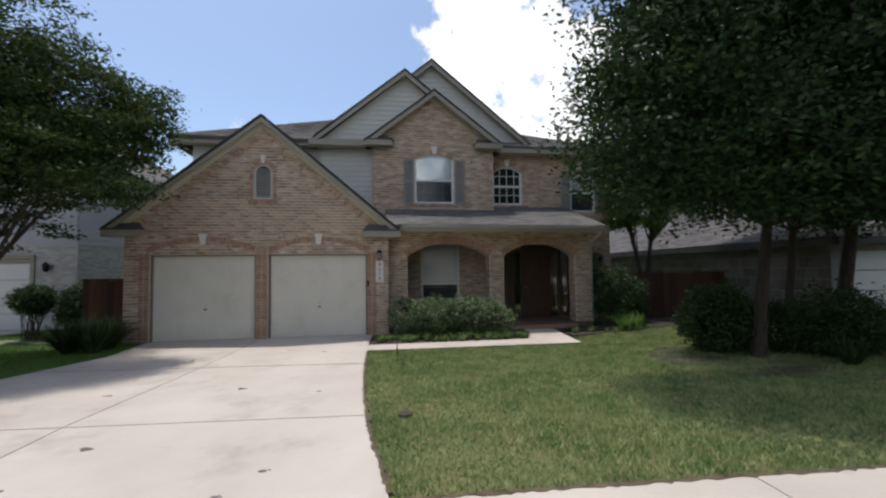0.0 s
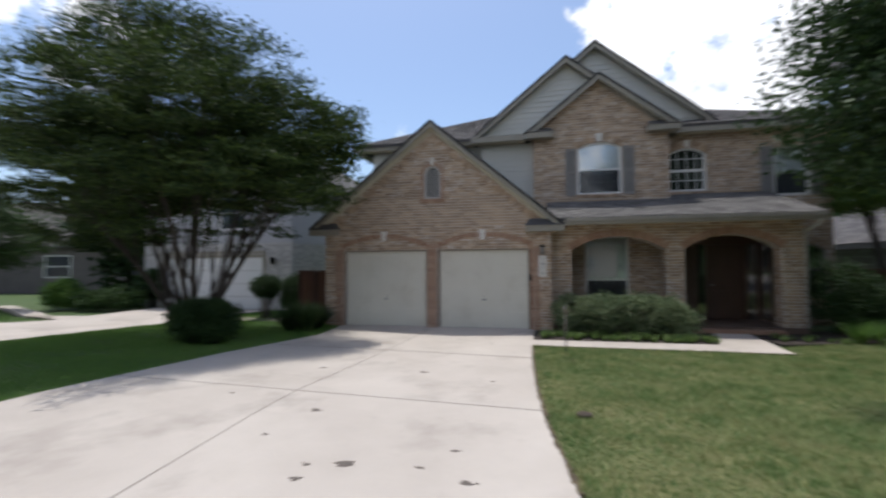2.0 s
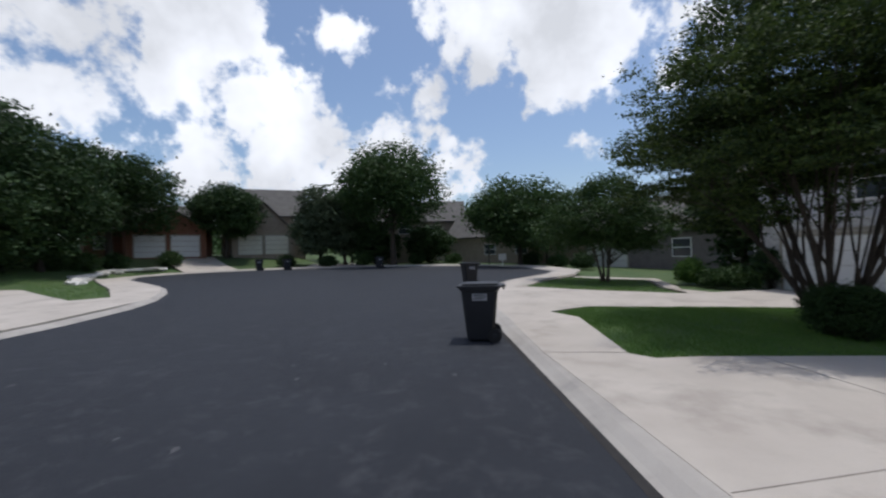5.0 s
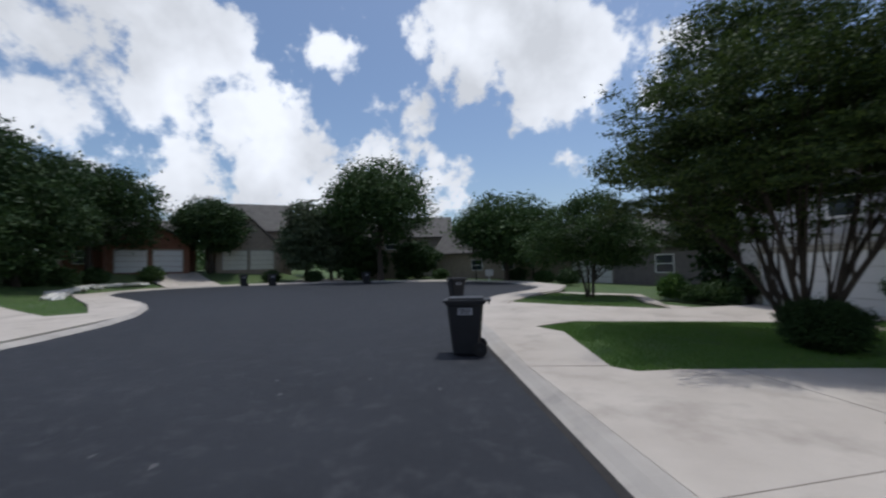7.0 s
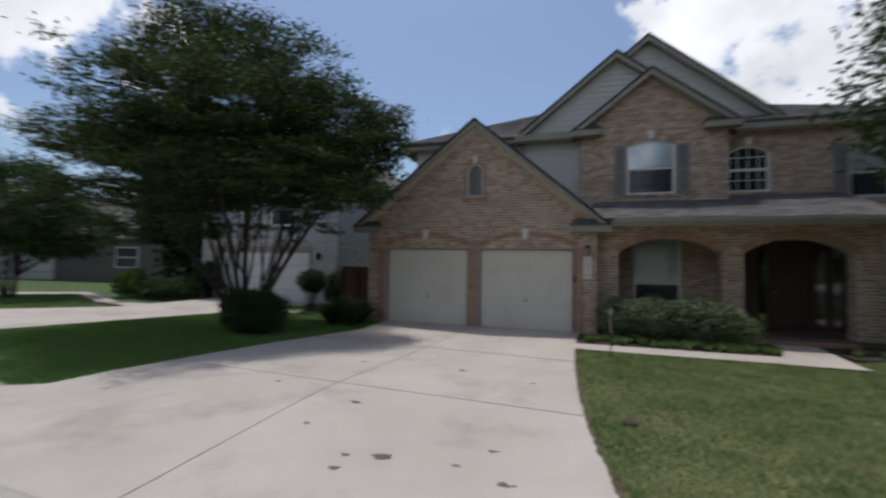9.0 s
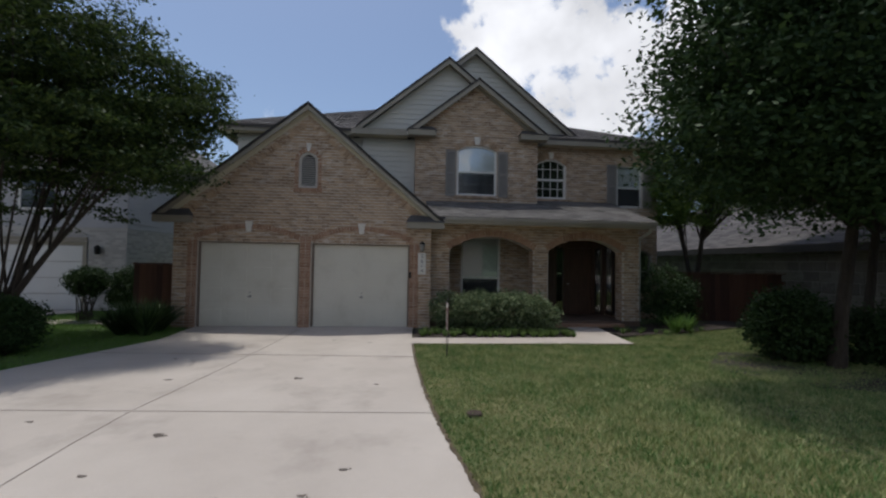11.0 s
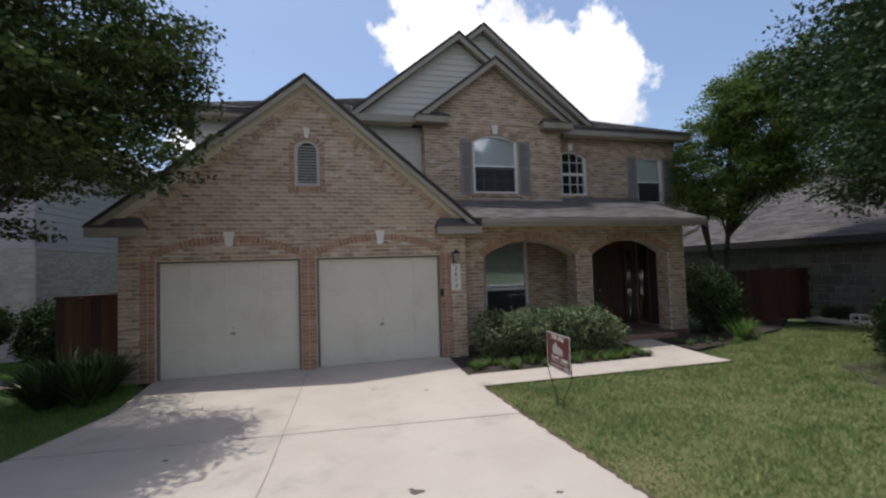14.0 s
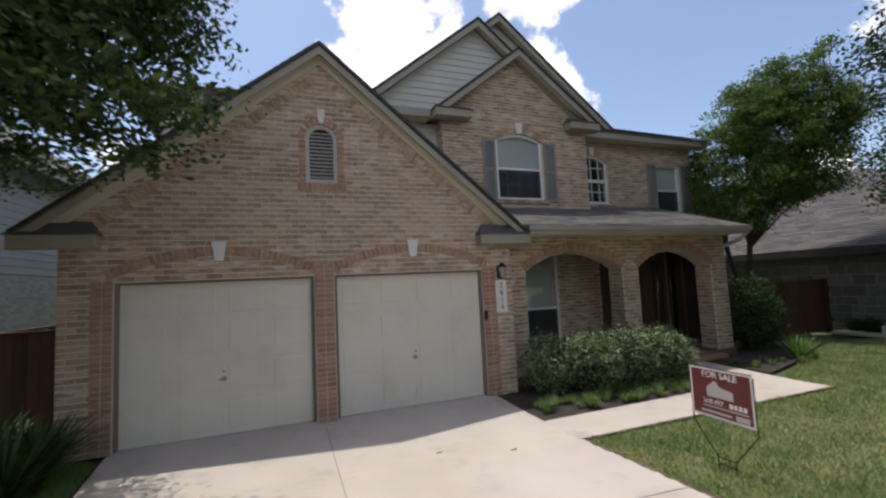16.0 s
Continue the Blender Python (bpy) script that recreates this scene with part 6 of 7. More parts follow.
# ---------------------------------------------------------------- fences
def fence(name, a, b, height, label, seed):
    """A board fence between two points: posts, rails and separate pickets."""
    rnd = random.Random(seed)
    a, b = Vector((*a, 0)), Vector((*b, 0))
    d = b - a
    m = Matrix.Translation((a.x, a.y, gz(a.y, a.x))) @ d.to_track_quat("X", "Z").to_matrix().to_4x4()
    root = thing(name, m, label, "fence")
    w = 0.14
    n = int(d.length / (w + 0.006))
    for k in range(n):
        x = k * (w + 0.006)
        top = height - 0.03 + rnd.uniform(-0.008, 0.008)
        part("picket", slab([(x, 0.03), (x + w, 0.03), (x + w, top), (x, top)], -0.011 + rnd.uniform(-0.003, 0.003), 0.008), FENCEWOOD, root)
    for z in (0.3, height - 0.35):
        part("rail", boxm((0, 0.012, z), (d.length, 0.05, z + 0.09)), FENCEWOOD, root)
    part("cap", boxm((-0.01, -0.035, height - 0.018), (d.length + 0.01, 0.075, height + 0.012), 0.004), FENCEWOOD, root)
    x = 0.05
    while x < d.length:
        part("post", boxm((x, 0.052, 0), (x + 0.09, 0.14, height - 0.05)), FENCEWOOD, root)
        x += 2.0
    return root


fence("board_fence", (-7.15, 0.35), (-5.9, 0.35), 1.58, "reddish-brown board fence beside the garage", 1)
fence("board_fence", (-7.16, 2.9), (-7.16, 0.36), 1.55, "reddish-brown board fence running back", 3)
fence("board_fence", (8.15, 2.0), (11.75, 1.7), 1.55, "reddish-brown board fence with gate beside the house", 2)

# ---------------------------------------------------------------- neighbouring houses
def far_window(parent, x0, x1, z0, z1, y):
    w = part("window", slab([(x0, z0), (x1, z0), (x1, z1), (x0, z1)], y - 0.04, y + 0.02, [[(x0 + 0.07, z0 + 0.07), (x1 - 0.07, z0 + 0.07), (x1 - 0.07, z1 - 0.07), (x0 + 0.07, z1 - 0.07)]]), WHITE, parent)
    part("pane", boxm((x0 + 0.06, y - 0.006, z0 + 0.06), (x1 - 0.06, y + 0.004, z1 - 0.06)), mat("far_glass", (0.05, 0.06, 0.07), (0.03, 0.035, 0.04), 0.08, 2, 10, spec=0.8), w)
    part("sash_bar", boxm((x0 + 0.07, y - 0.03, (z0 + z1) / 2 - 0.03), (x1 - 0.07, y - 0.008, (z0 + z1) / 2 + 0.03)), WHITE, w)


def far_garage(parent, x0, x1, z1, y, material):
    bm = bmesh.new()
    for k in range(4):
        box(bm, (x0, y - 0.03, 0.01 + k * z1 / 4), (x1, y + 0.02, (k + 1) * z1 / 4 - 0.02), 0.006)
    d = part("garage_door", bm, material, parent)
    f = bmesh.new()
    box(f, (x0 - 0.12, y - 0.05, 0), (x0 - 0.002, y + 0.02, z1 + 0.12))
    box(f, (x1 + 0.002, y - 0.05, 0), (x1 + 0.12, y + 0.02, z1 + 0.12))
    box(f, (x0 - 0.002, y - 0.05, z1 + 0.002), (x1 + 0.002, y + 0.02, z1 + 0.12))
    part("door_frame", f, TRIM, d)


def gable_roof(parent, x0, x1, y0, y1, eave, ridge, along, material, over=0.4):
    """A pitched roof over a rectangle, ridge along 'x' or 'y', with gable ends filled."""
    if along == "x":
        ym = (y0 + y1) / 2
        for ya in (y0 - over, y1 + over):
            part("roof", sheet([(x0 - over, ya, eave), (x1 + over, ya, eave), (x1 + over, ym, ridge), (x0 - over, ym, ridge)], 0.14), material, parent)
    else:
        xm = (x0 + x1) / 2
        for xa in (x0 - over, x1 + over):
            part("roof", sheet([(xa, y0 - over, eave), (xa, y1 + over, eave), (xm, y1 + over, ridge), (xm, y0 - over, ridge)], 0.14), material, parent)


# pale two-storey house next door
NY = 3.1
nb = thing("neighbour_house", (0, 0, 0), "pale brick and siding two-storey house next door", "house")
n_core = part("wall", slab([(-16.5, 0), (-9.22, 0), (-9.22, 5.25), (-16.5, 5.25)], NY, NY + 0.2), mat("pale_brick", (0.50, 0.485, 0.46), (0.40, 0.385, 0.365), 0.9, 2.0, 30, 0.004, 0.6), nb, "pale painted brick front")
part("wall", boxm((-9.42, NY + 0.201, 0), (-9.22, 15.0, 2.62)), MATS["pale_brick"], nb)
part("wall", boxm((-16.4, NY + 0.21, 0), (-9.43, 14.9, 5.2)), SIDING_N, nb)
up_wall = part("siding_wall", boxm((-9.42, NY + 0.201, 2.62), (-9.225, 15.0, 5.25)), SIDING_N, nb, "white lap siding")
z = 2.64
while z < 5.2:
    bm = bmesh.new()
    v = [bm.verts.new(p) for p in ((-9.198, NY, z), (-9.198, 15, z), (-9.216, 15, z + 0.19), (-9.216, NY, z + 0.19), (-9.23, NY, z), (-9.23, 15, z), (-9.23, 15, z + 0.19), (-9.23, NY, z + 0.19))]
    for q in ((0, 1, 2, 3), (4, 5, 1, 0), (3, 2, 6, 7), (0, 3, 7, 4), (1, 5, 6, 2), (5, 4, 7, 6)):
        bm.faces.new([v[k] for k in q])
    part("siding_board", bm, SIDING_N, up_wall)
    z += 0.18
lap_siding(n_core, [(-16.5, 2.66), (-9.24, 2.66), (-9.24, 5.2), (-16.5, 5.2)], NY, 0.18, material=SIDING_N)
PALEBRICK = mat("pale_painted_brick", (0.49, 0.475, 0.45), (0.36, 0.345, 0.325), 0.9, 2.0, 30, 0.004, 0.6, per="island")
brick_side(n_core, -9.22, 1, NY + 0.02, 14.9, 0.02, 2.60, 61, material=PALEBRICK)
front_bricks = brick_field([(-16.4, 0.02), (-9.24, 0.02), (-9.24, 2.62), (-16.4, 2.62)], [[(-15.55, 0.0), (-10.4, 0.0), (-10.4, 2.3), (-15.55, 2.3)]], NY, random.Random(62))
brick_mesh(front_bricks, NY, "bricks", PALEBRICK, n_core)
far_garage(nb, -15.4, -10.55, 2.08, NY, mat("white_door", (0.66, 0.66, 0.64), (0.6, 0.6, 0.58), 0.5, 2, 40))
part("lintel", boxm((-15.6, NY - 0.10, 2.22), (-10.4, NY - 0.055, 2.34)), TRIM, nb)
nl = bmesh.new()
cyl(nl, (-10.05, NY - 0.12, 1.80), (-10.05, NY - 0.12, 2.02), 0.06, 0.09, 6)
cyl(nl, (-10.05, NY - 0.12, 2.02), (-10.05, NY - 0.12, 2.10), 0.11, 0.02, 6)
cyl(nl, (-10.05, NY - 0.12, 1.95), (-10.05, NY, 1.95), 0.015)
part("wall_lantern", nl, IRON, nb, "dark wall lantern")
far_window(nb, -12.6, -11.4, 3.2, 4.6, NY - 0.02)
bm = boxm((-9.21, 8.8, 3.7), (-9.17, 9.8, 5.0))
part("window", bm, WHITE, nb)
roof_face([(-17.1, NY - 0.5, 5.22), (-8.7, NY - 0.5, 5.22), (-12.5, 8.0, 8.0), (-13.3, 8.0, 8.0)], nb, ROOFFAR)
roof_face([(-8.7, NY - 0.5, 5.22), (-8.7, 15.5, 5.22), (-12.5, 10.5, 8.0), (-12.5, 8.0, 8.0)], nb, ROOFFAR)
roof_face([(-17.1, NY - 0.5, 5.22), (-13.3, 8.0, 8.0), (-13.3, 10.5, 8.0), (-17.1, 15.5, 5.22)], nb, ROOFFAR)
ne = bmesh.new()
box(ne, (-17.1, NY - 0.5, 5.0), (-8.7, NY - 0.46, 5.2))
box(ne, (-8.74, NY - 0.455, 5.0), (-8.7, 15.5, 5.2))
box(ne, (-17.1, NY - 0.46, 5.03), (-8.75, NY - 0.03, 5.05))
part("eaves", ne, TRIM, nb)

# long low house beyond the fence on the other side
rh = thing("stone_house", (0, 0, 0), "low stone-sided house with a grey shingle roof", "house")
rw = part("wall", boxm((11.9, -1.6, 0), (12.2, 16.0, 2.45)), mat("rubble_mortar", (0.26, 0.25, 0.23), (0.19, 0.18, 0.165), 0.95, 2, 30, 0.01), rh, "grey rubble stone side wall")
v, f = [], []
rnd = random.Random(8)
z = 0.02
while z < 2.4:
    h = rnd.uniform(0.18, 0.34)
    y = -1.58
    while y < 15.8:
        l = rnd.uniform(0.25, 0.6)
        k, e = len(v), 0.012
        o = 11.9 - rnd.uniform(0.008, 0.02)
        ja, jb = rnd.uniform(0, 0.03), rnd.uniform(0, 0.03)
        v += [(11.9, y, z), (11.9, y + l, z), (11.9, y + l, min(z + h, 2.44)), (11.9, y, min(z + h, 2.44)), (o, y + e, z + e + ja), (o, y + l - e, z + e), (o, y + l - e - ja, min(z + h, 2.44) - e - jb), (o, y + e + jb, min(z + h, 2.44) - e)]
        f += [(k + 4, k + 5, k + 6, k + 7), (k, k + 1, k + 5, k + 4), (k + 1, k + 2, k + 6, k + 5), (k + 2, k + 3, k + 7, k + 6), (k + 3, k, k + 4, k + 7)]
        y += l + 0.015
    z += h + 0.015
raw("stonework", v, f, LIMESTONE, rw, kind="stuff")
part("wall", boxm((12.21, -1.5, 0), (24, 15.9, 2.44)), MATS["rubble_mortar"], rh)
rr_ = roof_face([(11.4, -2.2, 2.42), (11.4, 16.6, 2.42), (17.5, 12, 5.6), (17.5, 3.5, 5.6)], rh, ROOFFAR)
shingles((11.38, -2.2, 2.425), (11.38, 16.6, 2.425), (17.5, 12, 5.605), (17.5, 3.5, 5.605), rr_, SHINGLE, 27, 0.2, 0.5)
roof_face([(11.4, -2.2, 2.42), (17.5, 3.5, 5.6), (24.5, -2.2, 2.42)], rh, ROOFFAR)
roof_face([(24.5, -2.2, 2.42), (17.5, 3.5, 5.6), (17.5, 12, 5.6), (24.5, 16.6, 2.42)], rh, ROOFFAR)
part("fascia", boxm((11.37, -2.2, 2.22), (11.41, 16.6, 2.40)), DARKEDGE, rh, "dark fascia board")
part("base_course", boxm((11.2, -1.6, 0.0), (11.88, 1.5, 0.09), 0.02), CONCRETE, rh, "pale concrete edging")
far_garage(rh, 12.5, 17.4, 2.1, -1.52, MATS["white_door"])
part("fascia", boxm((11.42, -2.24, 2.22), (24.5, -2.2, 2.40)), DARKEDGE, rh, "dark fascia board")


def concrete_block(x, y, z, turn):
    """A pale two-cell building block on its side, cells towards the lawn."""
    b = thing("concrete_block", pose(x, y, z, 0, 0, turn), "pale concrete block with two cells at the stone wall", "building block")
    cells = [[(x0, 0.035), (x0 + 0.145, 0.035), (x0 + 0.145, 0.165), (x0, 0.165)] for x0 in (-0.165, 0.02)]
    part("shell", slab([(-0.2, 0), (0.2, 0), (0.2, 0.2), (-0.2, 0.2)], -0.10, 0.10, cells), STONE, b)


concrete_block(11.45, 0.25, 0.09, -75)
for k, (x, y, r) in enumerate(((11.66, -1.2, 0.20), (11.62, -0.65, 0.26), (11.66, -0.15, 0.18), (11.64, 0.75, 0.24), (11.66, 1.2, 0.2))):
    bush("border_plant", (x, y), [(0, 0, 0.2, r, r, r * 0.9)], 60, 22, 0.05, 0.06, "low dark border plant at the stone wall's foot", 90 + k, LEAF_DARK, "plant", "plants along the stone wall")


def far_house(name, x, y, turn, w, d, eave, ridge, wall, label, doors=(), wins=(), wing=None, doormat=None):
    """A suburban house with wall core, pitched roofs, garage doors and windows on its front (its -y side)."""
    h = thing(name, pose(x, y, gz(y, x) - 0.05, 0, 0, turn), label, "house")
    part("wall", boxm((-w / 2, 0, -1.6), (w / 2, d, eave)), wall, h)
    gable_roof(h, -w / 2, w / 2, 0, d, eave, ridge, "x", ROOFFAR)
    for s in (-1, 1):
        g = bmesh.new()
        v = [g.verts.new(p) for p in ((s * w / 2, 0.05, eave), (s * w / 2, d - 0.05, eave), (s * w / 2, d / 2, ridge - 0.2), (s * (w / 2 - 0.2), 0.05, eave), (s * (w / 2 - 0.2), d - 0.05, eave), (s * (w / 2 - 0.2), d / 2, ridge - 0.2))]
        for q in ((0, 1, 2), (5, 4, 3), (0, 3, 4, 1), (1, 4, 5, 2), (2, 5, 3, 0)):
            g.faces.new([v[k] for k in q])
        part("gable", g, wall, h)
    y0 = 0.0
    if wing:
        x0, x1, dep, we, wr = wing
        part("wing_wall", slab([(x0, -1.6), (x1, -1.6), (x1, we), ((x0 + x1) / 2, wr - 0.25), (x0, we)], -dep, -0.01), wall, h)
        xm = (x0 + x1) / 2
        for xa in (x0 - 0.35, x1 + 0.35):
            part("roof", sheet([(xa, -dep - 0.35, we - 0.1), (xa, d / 2, we - 0.1), (xm, d / 2, wr), (xm, -dep - 0.35, wr)], 0.14), ROOFFAR, h)
    for x0, x1, z1, dep in doors:
        far_garage(h, x0, x1, z1, -dep, doormat or MATS["white_door"])
    for x0, x1, z0, z1, dep in wins:
        far_window(h, x0, x1, z0, z1, -dep)
    return h


far_house("far_house", -49.5, -40.5, 128, 12, 9, 3.2, 6.5, BRICKFAR_R, "far red brick house with two white garage doors", ((1.2, 3.9, 2.35, 3.0), (-2.1, 0.6, 2.35, 3.0)), ((-5.2, -4.0, 1.0, 2.4, 0),), (-2.8, 4.6, 3.0, 3.2, 5.6))
far_house("far_house", -56.0, -30.5, 108, 10, 8, 5.0, 9.0, BRICKFAR, "far tan house with a steep grey roof", ((-2.9, -0.3, 2.3, 3.0), (0.1, 2.7, 2.3, 3.0)), ((3.6, 4.7, 3.3, 4.6, 0),), (-3.6, 3.4, 3.0, 2.8, 6.6), DOORPAINT)
far_house("far_house", -57.5, -11.5, 85, 14, 9, 5.4, 8.6, BRICKFAR, "far tan two-storey house behind trees", ((2.0, 4.4, 2.2, 0.0),), ((-1.5, 0.0, 3.6, 5.0, 3.0), (-5.5, -4.2, 1.0, 2.4, 0)), (-3.0, 1.2, 3.0, 5.4, 7.6), DOORPAINT)
far_house("far_house", -50.0, -1.5, 55, 13, 9, 3.2, 7.2, BRICKFAR, "far low tan house with brown roof", (), ((-1.5, 0.0, 1.0, 2.3, 0), (2.5, 4.0, 1.0, 2.3, 0)))
far_house("grey_house", -29.5, 8.0, 18, 20, 9, 2.9, 6.2, mat("grey_brick", (0.17, 0.15, 0.14), (0.12, 0.105, 0.10), 0.9, 2, 30, 0.004), "grey brick house beyond the next lawn", ((-9.7, -4.8, 2.2, 0.0),), ((-0.5, 1.1, 0.9, 2.3, 0), (4.0, 5.4, 0.9, 2.3, 0)))
far_house("far_house", -39.5, 6.5, 35, 12, 9, 3.0, 6.4, BRICKFAR, "far brown brick house behind the round tree", (), ((-1.0, 0.4, 0.9, 2.2, 0),))
far_house("far_house", -38.0, -52.0, 150, 13, 9, 3.3, 6.8, BRICKFAR_R, "far red brick house under dark trees", (), ((-3.0, -1.6, 0.8, 2.4, 0), (1.0, 2.4, 0.8, 2.4, 0)))
far_house("far_house", -20.0, -52.0, 175, 13, 9, 3.3, 6.8, BRICKFAR, "far brick house across the street", (), ((-4.0, -2.4, 0.9, 2.3, 0),))
far_house("opposite_house", 4.0, -37.0, 180, 15, 10, 5.3, 8.6, BRICKFAR, "two-storey brick house across the street", ((1.0, 5.8, 2.2, 0.0),), ((-5.0, -3.4, 0.9, 2.3, 0), (-5.0, -3.4, 3.6, 5.0, 0), (1.5, 3.1, 3.6, 5.0, 0)))

# ---------------------------------------------------------------- trees farther off
def far_tree(x, y, h, r, label, seed, leafmat=None, trunk=0.2, clear=0.3, name="far_tree", n=420, leaf=0.30):
    k = h * (1 - clear) / 2
    c = h * clear + k
    rnd = random.Random(seed)
    blobs = [(0, 0, c, r, r, k)] + [(r * 0.6 * math.cos(a), r * 0.6 * math.sin(a), c + rnd.uniform(-0.5, 0.35) * k, r * 0.55, r * 0.55, k * 0.55) for a in (0.3, 1.4, 2.6, 3.7, 4.8, 5.8)]
    return tree(name, (x, y), [(0, 0, rnd.uniform(-0.3, 0.3), rnd.uniform(-0.3, 0.3), c)], blobs, int(n * 1.5), 30, leaf * 1.15, r * 0.11, label, seed, BARK_D, leafmat or LEAF_FAR, r0=trunk, limbs=20)


far_tree(-46.5, -13.6, 13.5, 5.3, "large round-crowned green tree beyond the circle", 101, LEAF_FAR, 0.35, 0.28, n=620)
far_tree(-38.3, -1.6, 8.4, 4.4, "round green tree on a far lawn", 102, LEAF_FAR, 0.25, 0.2, n=520)
far_tree(-50.5, -22.3, 9.6, 2.9, "grey-green tree beside a far house", 103, LEAF_FAR_G, 0.2, 0.12, n=420)
far_tree(-50.0, -19.4, 9.0, 3.0, "grey-green tree beside a far house", 104, LEAF_FAR_G, 0.2, 0.12, n=420)
far_tree(-51.2, -33.2, 8.6, 3.9, "dark dense tree beside a driveway", 105, LEAF_DARK, 0.25, 0.28, n=480)
far_tree(-42.5, -40.5, 10.5, 5.5, "spreading dark oak over a front yard", 106, LEAF_DARK, 0.35, 0.25, n=620)
far_tree(-36.5, -42.5, 11.0, 5.5, "spreading dark oak over a front yard", 107, LEAF_DARK, 0.35, 0.25, n=620)
far_tree(-29.0, -42.0, 12.0, 5.0, "spreading dark oak over a front yard", 108, LEAF_DARK, 0.35, 0.25, n=520)
far_tree(-33.0, -39.0, 8.5, 4.2, "dense dark tree over a raised yard", 113, LEAF_DARK, 0.25, 0.08, n=420)
far_tree(-27.0, -39.5, 9.0, 4.2, "dense dark tree over a raised yard", 114, LEAF_DARK, 0.25, 0.08, n=420)
far_tree(-50.5, -16.0, 5.0, 2.8, "low dark tree under the round-crowned one", 115, LEAF_DARK, 0.15, 0.05, n=260)
far_tree(-50.5, -9.6, 4.6, 2.6, "low dark tree under the round-crowned one", 116, LEAF_DARK, 0.15, 0.05, n=260)
far_tree(-46.0, 3.5, 6.5, 3.0, "small green tree by a far house", 109, LEAF_FAR, 0.15, 0.2, n=260)
far_tree(-60.5, -20.0, 10.0, 4.5, "green tree behind far roofs", 110, LEAF_FAR, 0.2, 0.2, n=300)
far_tree(-19.6, 5.0, 7.0, 2.3, "dark narrow tree before the grey house", 112, LEAF_DARK, 0.2, 0.1, n=300)
tree("crape_myrtle_tree", (-20.6, -1.8), [(-0.25, 0, -1.0, 0.3, 2.6), (0, 0.1, 0.2, 0.4, 3.0), (0.2, 0, 1.0, -0.2, 2.6), (0, -0.2, 0.2, -0.9, 2.4)],
     [(0, 0, 3.5, 2.4, 2.6, 1.6), (0.6, 1.6, 2.8, 1.8, 1.6, 1.2), (-0.4, -1.9, 2.8, 1.6, 1.6, 1.1), (0.2, 0.2, 4.6, 1.5, 1.5, 0.9), (0.2, 0.6, 2.2, 1.7, 2.0, 0.6)],
     800, 40, 0.15, 0.22, "small multi-stemmed tree on the next lawn", 111, BARK_D, LEAF_FAR, r0=0.08, limbs=40, fork=0.3)
bush("box_hedge", (-18.9, 1.6), [(0, 0, 0.5, 0.7, 0.6, 0.55)], 160, 26, 0.13, 0.12, "sunlit clipped box hedge next door", 71, LEAF_BRIGHT, "hedge")
bush("garden_shrubs", (-16.3, 1.9), [(0, 0, 0.4, 0.9, 0.7, 0.45), (-1.0, -0.3, 0.3, 0.8, 0.6, 0.4)], 200, 26, 0.13, 0.12, "loose green shrubs along the path", 72, LEAF_FAR)
bush("garden_shrubs", (-15.9, 3.0), [(0, 0, 0.9, 0.6, 0.6, 0.6)], 120, 26, 0.13, 0.12, "dark ball-shaped shrub at the pale house", 73, LEAF_DARK)
for k, (x, y, s) in enumerate(((-39.5, -38.0, 1.1), (-36.5, -38.4, 1.2), (-34.0, -39.0, 1.0), (-44.4, -36.0, 1.2), (-49.5, -26.0, 1.1), (-48.0, -17.0, 1.2), (-48.3, -11.0, 1.0), (-46.5, -7.0, 0.9), (-33.0, 2.2, 1.0), (-36.0, 1.2, 0.9), (-41.0, 0.2, 1.1), (-31.0, -40.0, 1.3), (-47.2, -20.8, 1.0))):
    bush("far_shrub", (x, y), [(0, 0, 0.55 * s, 0.9 * s, 0.9 * s, 0.6 * s)], 110, 22, 0.2, 0.16, "far green garden shrub", 80 + k, LEAF_FAR if k % 2 else LEAF_DARK, group="far shrubs")
# limestone edging of the raised yard
rnd = random.Random(17)
stones = setting("rock_edging", label="pale limestone blocks edging a raised yard", category="rock edging")
for k in range(40):
    t = k / 39
    x, y = -28.5 - 13.5 * t + rnd.uniform(-0.3, 0.3), -33.2 - 3.8 * math.sin(t * 2.4) + rnd.uniform(-0.4, 0.4)
    bm = bmesh.new()
    bmesh.ops.create_icosphere(bm, subdivisions=1, radius=1.0)
    for vtx in bm.verts:
        vtx.co = Vector((vtx.co.x * rnd.uniform(0.35, 0.75), vtx.co.y * rnd.uniform(0.25, 0.4), max(-0.2, min(0.12, vtx.co.z * rnd.uniform(0.12, 0.3)))))
    st = part("stone", bm, STONE, stones)
    st.matrix_basis = pose(x, y, gz(y, x) + 0.12, 0, 0, rnd.uniform(0, 180))
# woods on the skyline behind the houses
rng = np.random.default_rng(77)
n = 2600
ang, rad = rng.uniform(0, math.tau, n), rng.uniform(72, 120, n)
cen = np.stack((-25 + rad * np.cos(ang), -15 + rad * np.sin(ang), np.abs(rng.normal(0, 1, n)) * 2.6 + 1.5 + 1.8 * np.sin(ang * 9) + 1.2 * np.sin(ang * 23)), 1)
woods = fast_mesh("far_woods", leaves(cen, 34, 1.9, 1.5, rng, 0.8), 4, LEAF_FAR)
tagged(woods, "dark green woods along the skyline", "woods", kind="stuff")
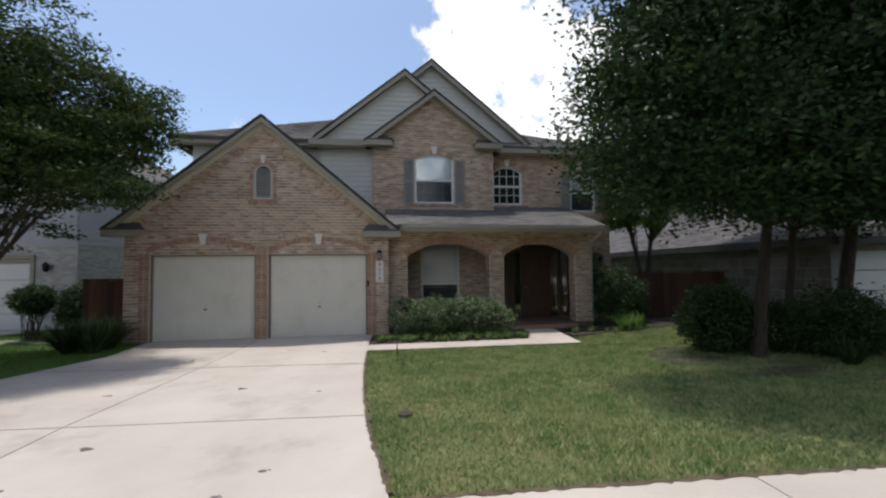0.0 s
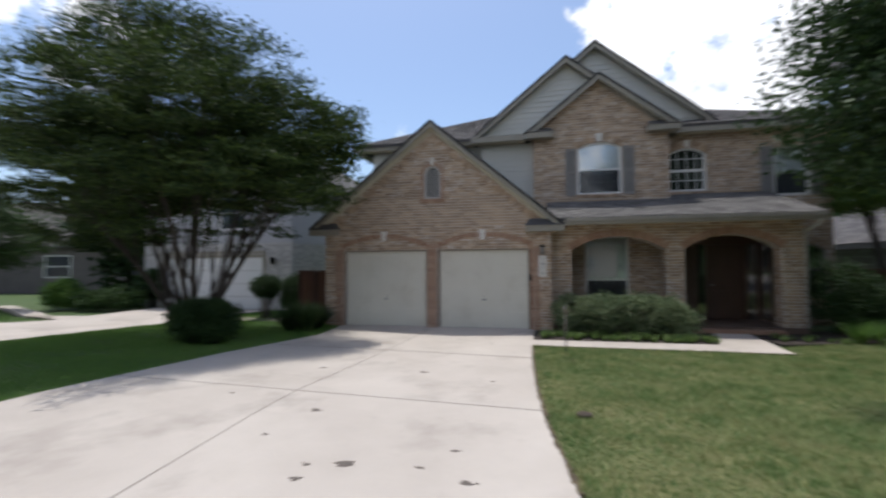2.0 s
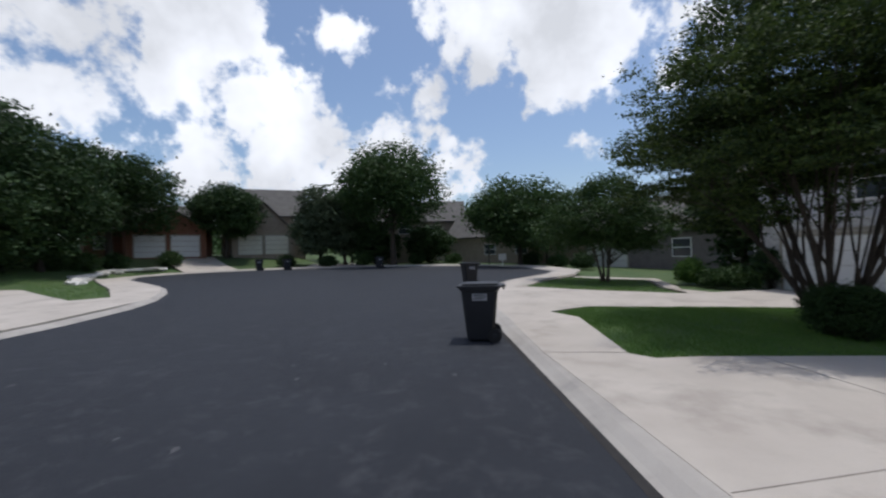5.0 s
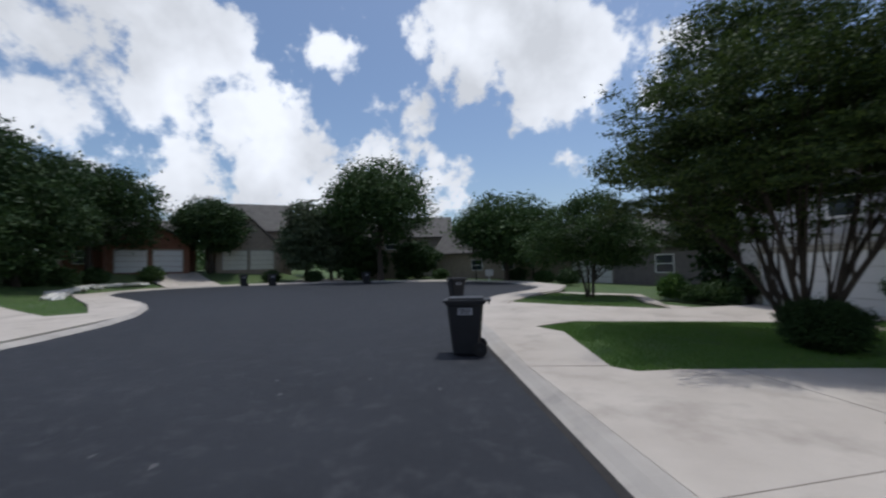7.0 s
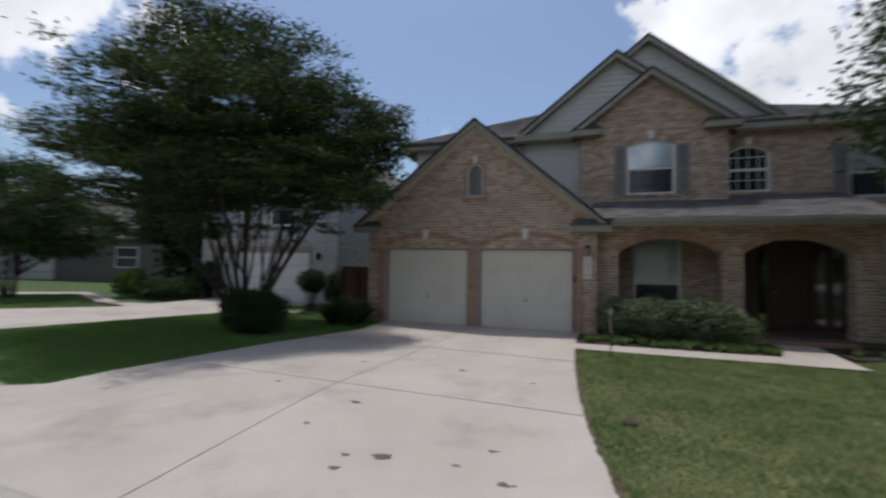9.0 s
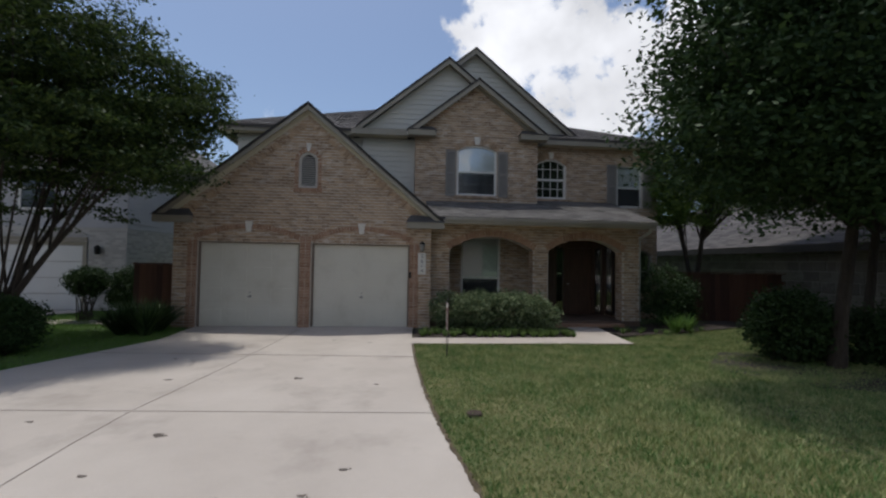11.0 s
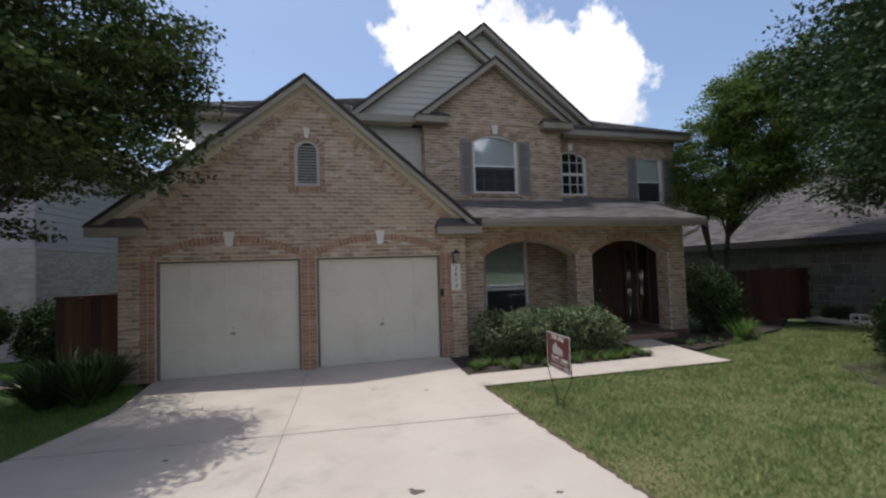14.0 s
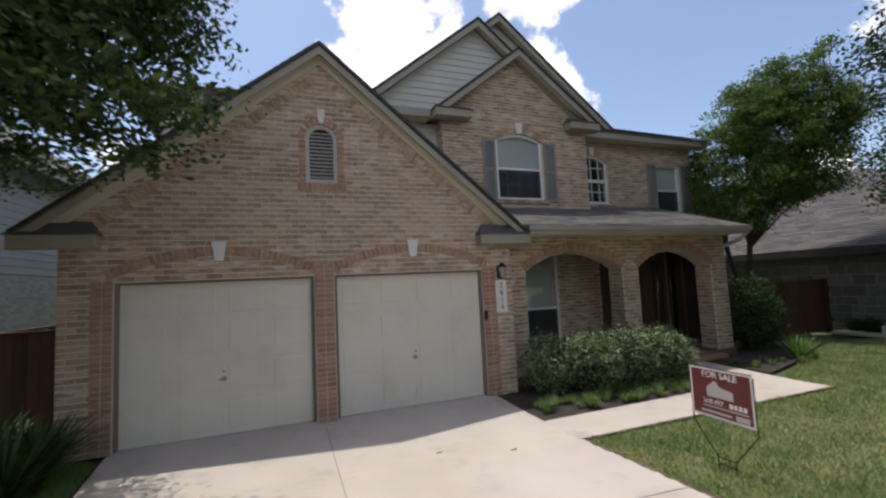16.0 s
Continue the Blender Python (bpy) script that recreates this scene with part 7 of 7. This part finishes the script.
# a far post sign and a parked car by the circle
ps = thing("post_sign", (-38.2, -3.3, gz(-3.3, -38.2)), "small white sign on a post by the far kerb", "sign")
part("post", boxm((-0.05, -0.05, 0), (0.05, 0.05, 1.0)), WHITE, ps)
part("board", boxm((-0.06, -0.35, 0.6), (-0.055 + 0.12, 0.35, 1.2), 0.01), SIGNWHITE, ps, "plain white board")
sl_ = thing("street_lamp", (-39.0, -4.4, gz(-4.4, -39.0)), "slim dark post lamp by the far pavement", "street lamp")
b = bmesh.new()
cyl(b, (0, 0, 0), (0, 0, 2.9), 0.05, 0.04)
part("pole", b, IRON, sl_)
b = bmesh.new()
cyl(b, (0, 0, 2.9), (0, 0, 3.2), 0.10, 0.16, 8)
part("lantern", b, LAMPGLASS, sl_)
b = bmesh.new()
cyl(b, (0, 0, 3.2), (0, 0, 3.35), 0.2, 0.03, 8)
part("cap", b, IRON, sl_)

# small irrigation box lid in the lawn
vb = thing("valve_box", (0.92, -6.75, gz(-6.75) + 0.0), "round dark valve box lid sunk in the lawn", "valve box")
b = bmesh.new()
cyl(b, (0, 0, -0.01), (0, 0, 0.022), 0.085, 0.08, 20)
part("lid", b, SOIL, vb)

# separate bricks of the garage front
mesh_by_size = {}
for parent, rows, y in NEAR:
    for x0, x1, z0, z1, pr in rows:
        key = round(x1 - x0, 2)
        if key not in mesh_by_size:
            L, e = (x1 - x0) / 2, 0.004
            H = (z1 - z0) / 2
            bm = bmesh.new()
            q = [bm.verts.new(p) for p in ((-L, 0, -H), (L, 0, -H), (L, 0, H), (-L, 0, H), (-L + e, -0.008, -H + e), (L - e, -0.008, -H + e), (L - e, -0.008, H - e), (-L + e, -0.008, H - e))]
            for fc in ((4, 5, 6, 7), (0, 1, 5, 4), (1, 2, 6, 5), (2, 3, 7, 6), (3, 0, 4, 7), (3, 2, 1, 0)):
                bm.faces.new([q[k] for k in fc])
            mesh_by_size[key] = finish("brick", bm, BRICK_P)
        ob = new("brick", mesh_by_size[key])
        ob.parent = parent
        ob.location = ((x0 + x1) / 2, y + 0.0005, (z0 + z1) / 2)
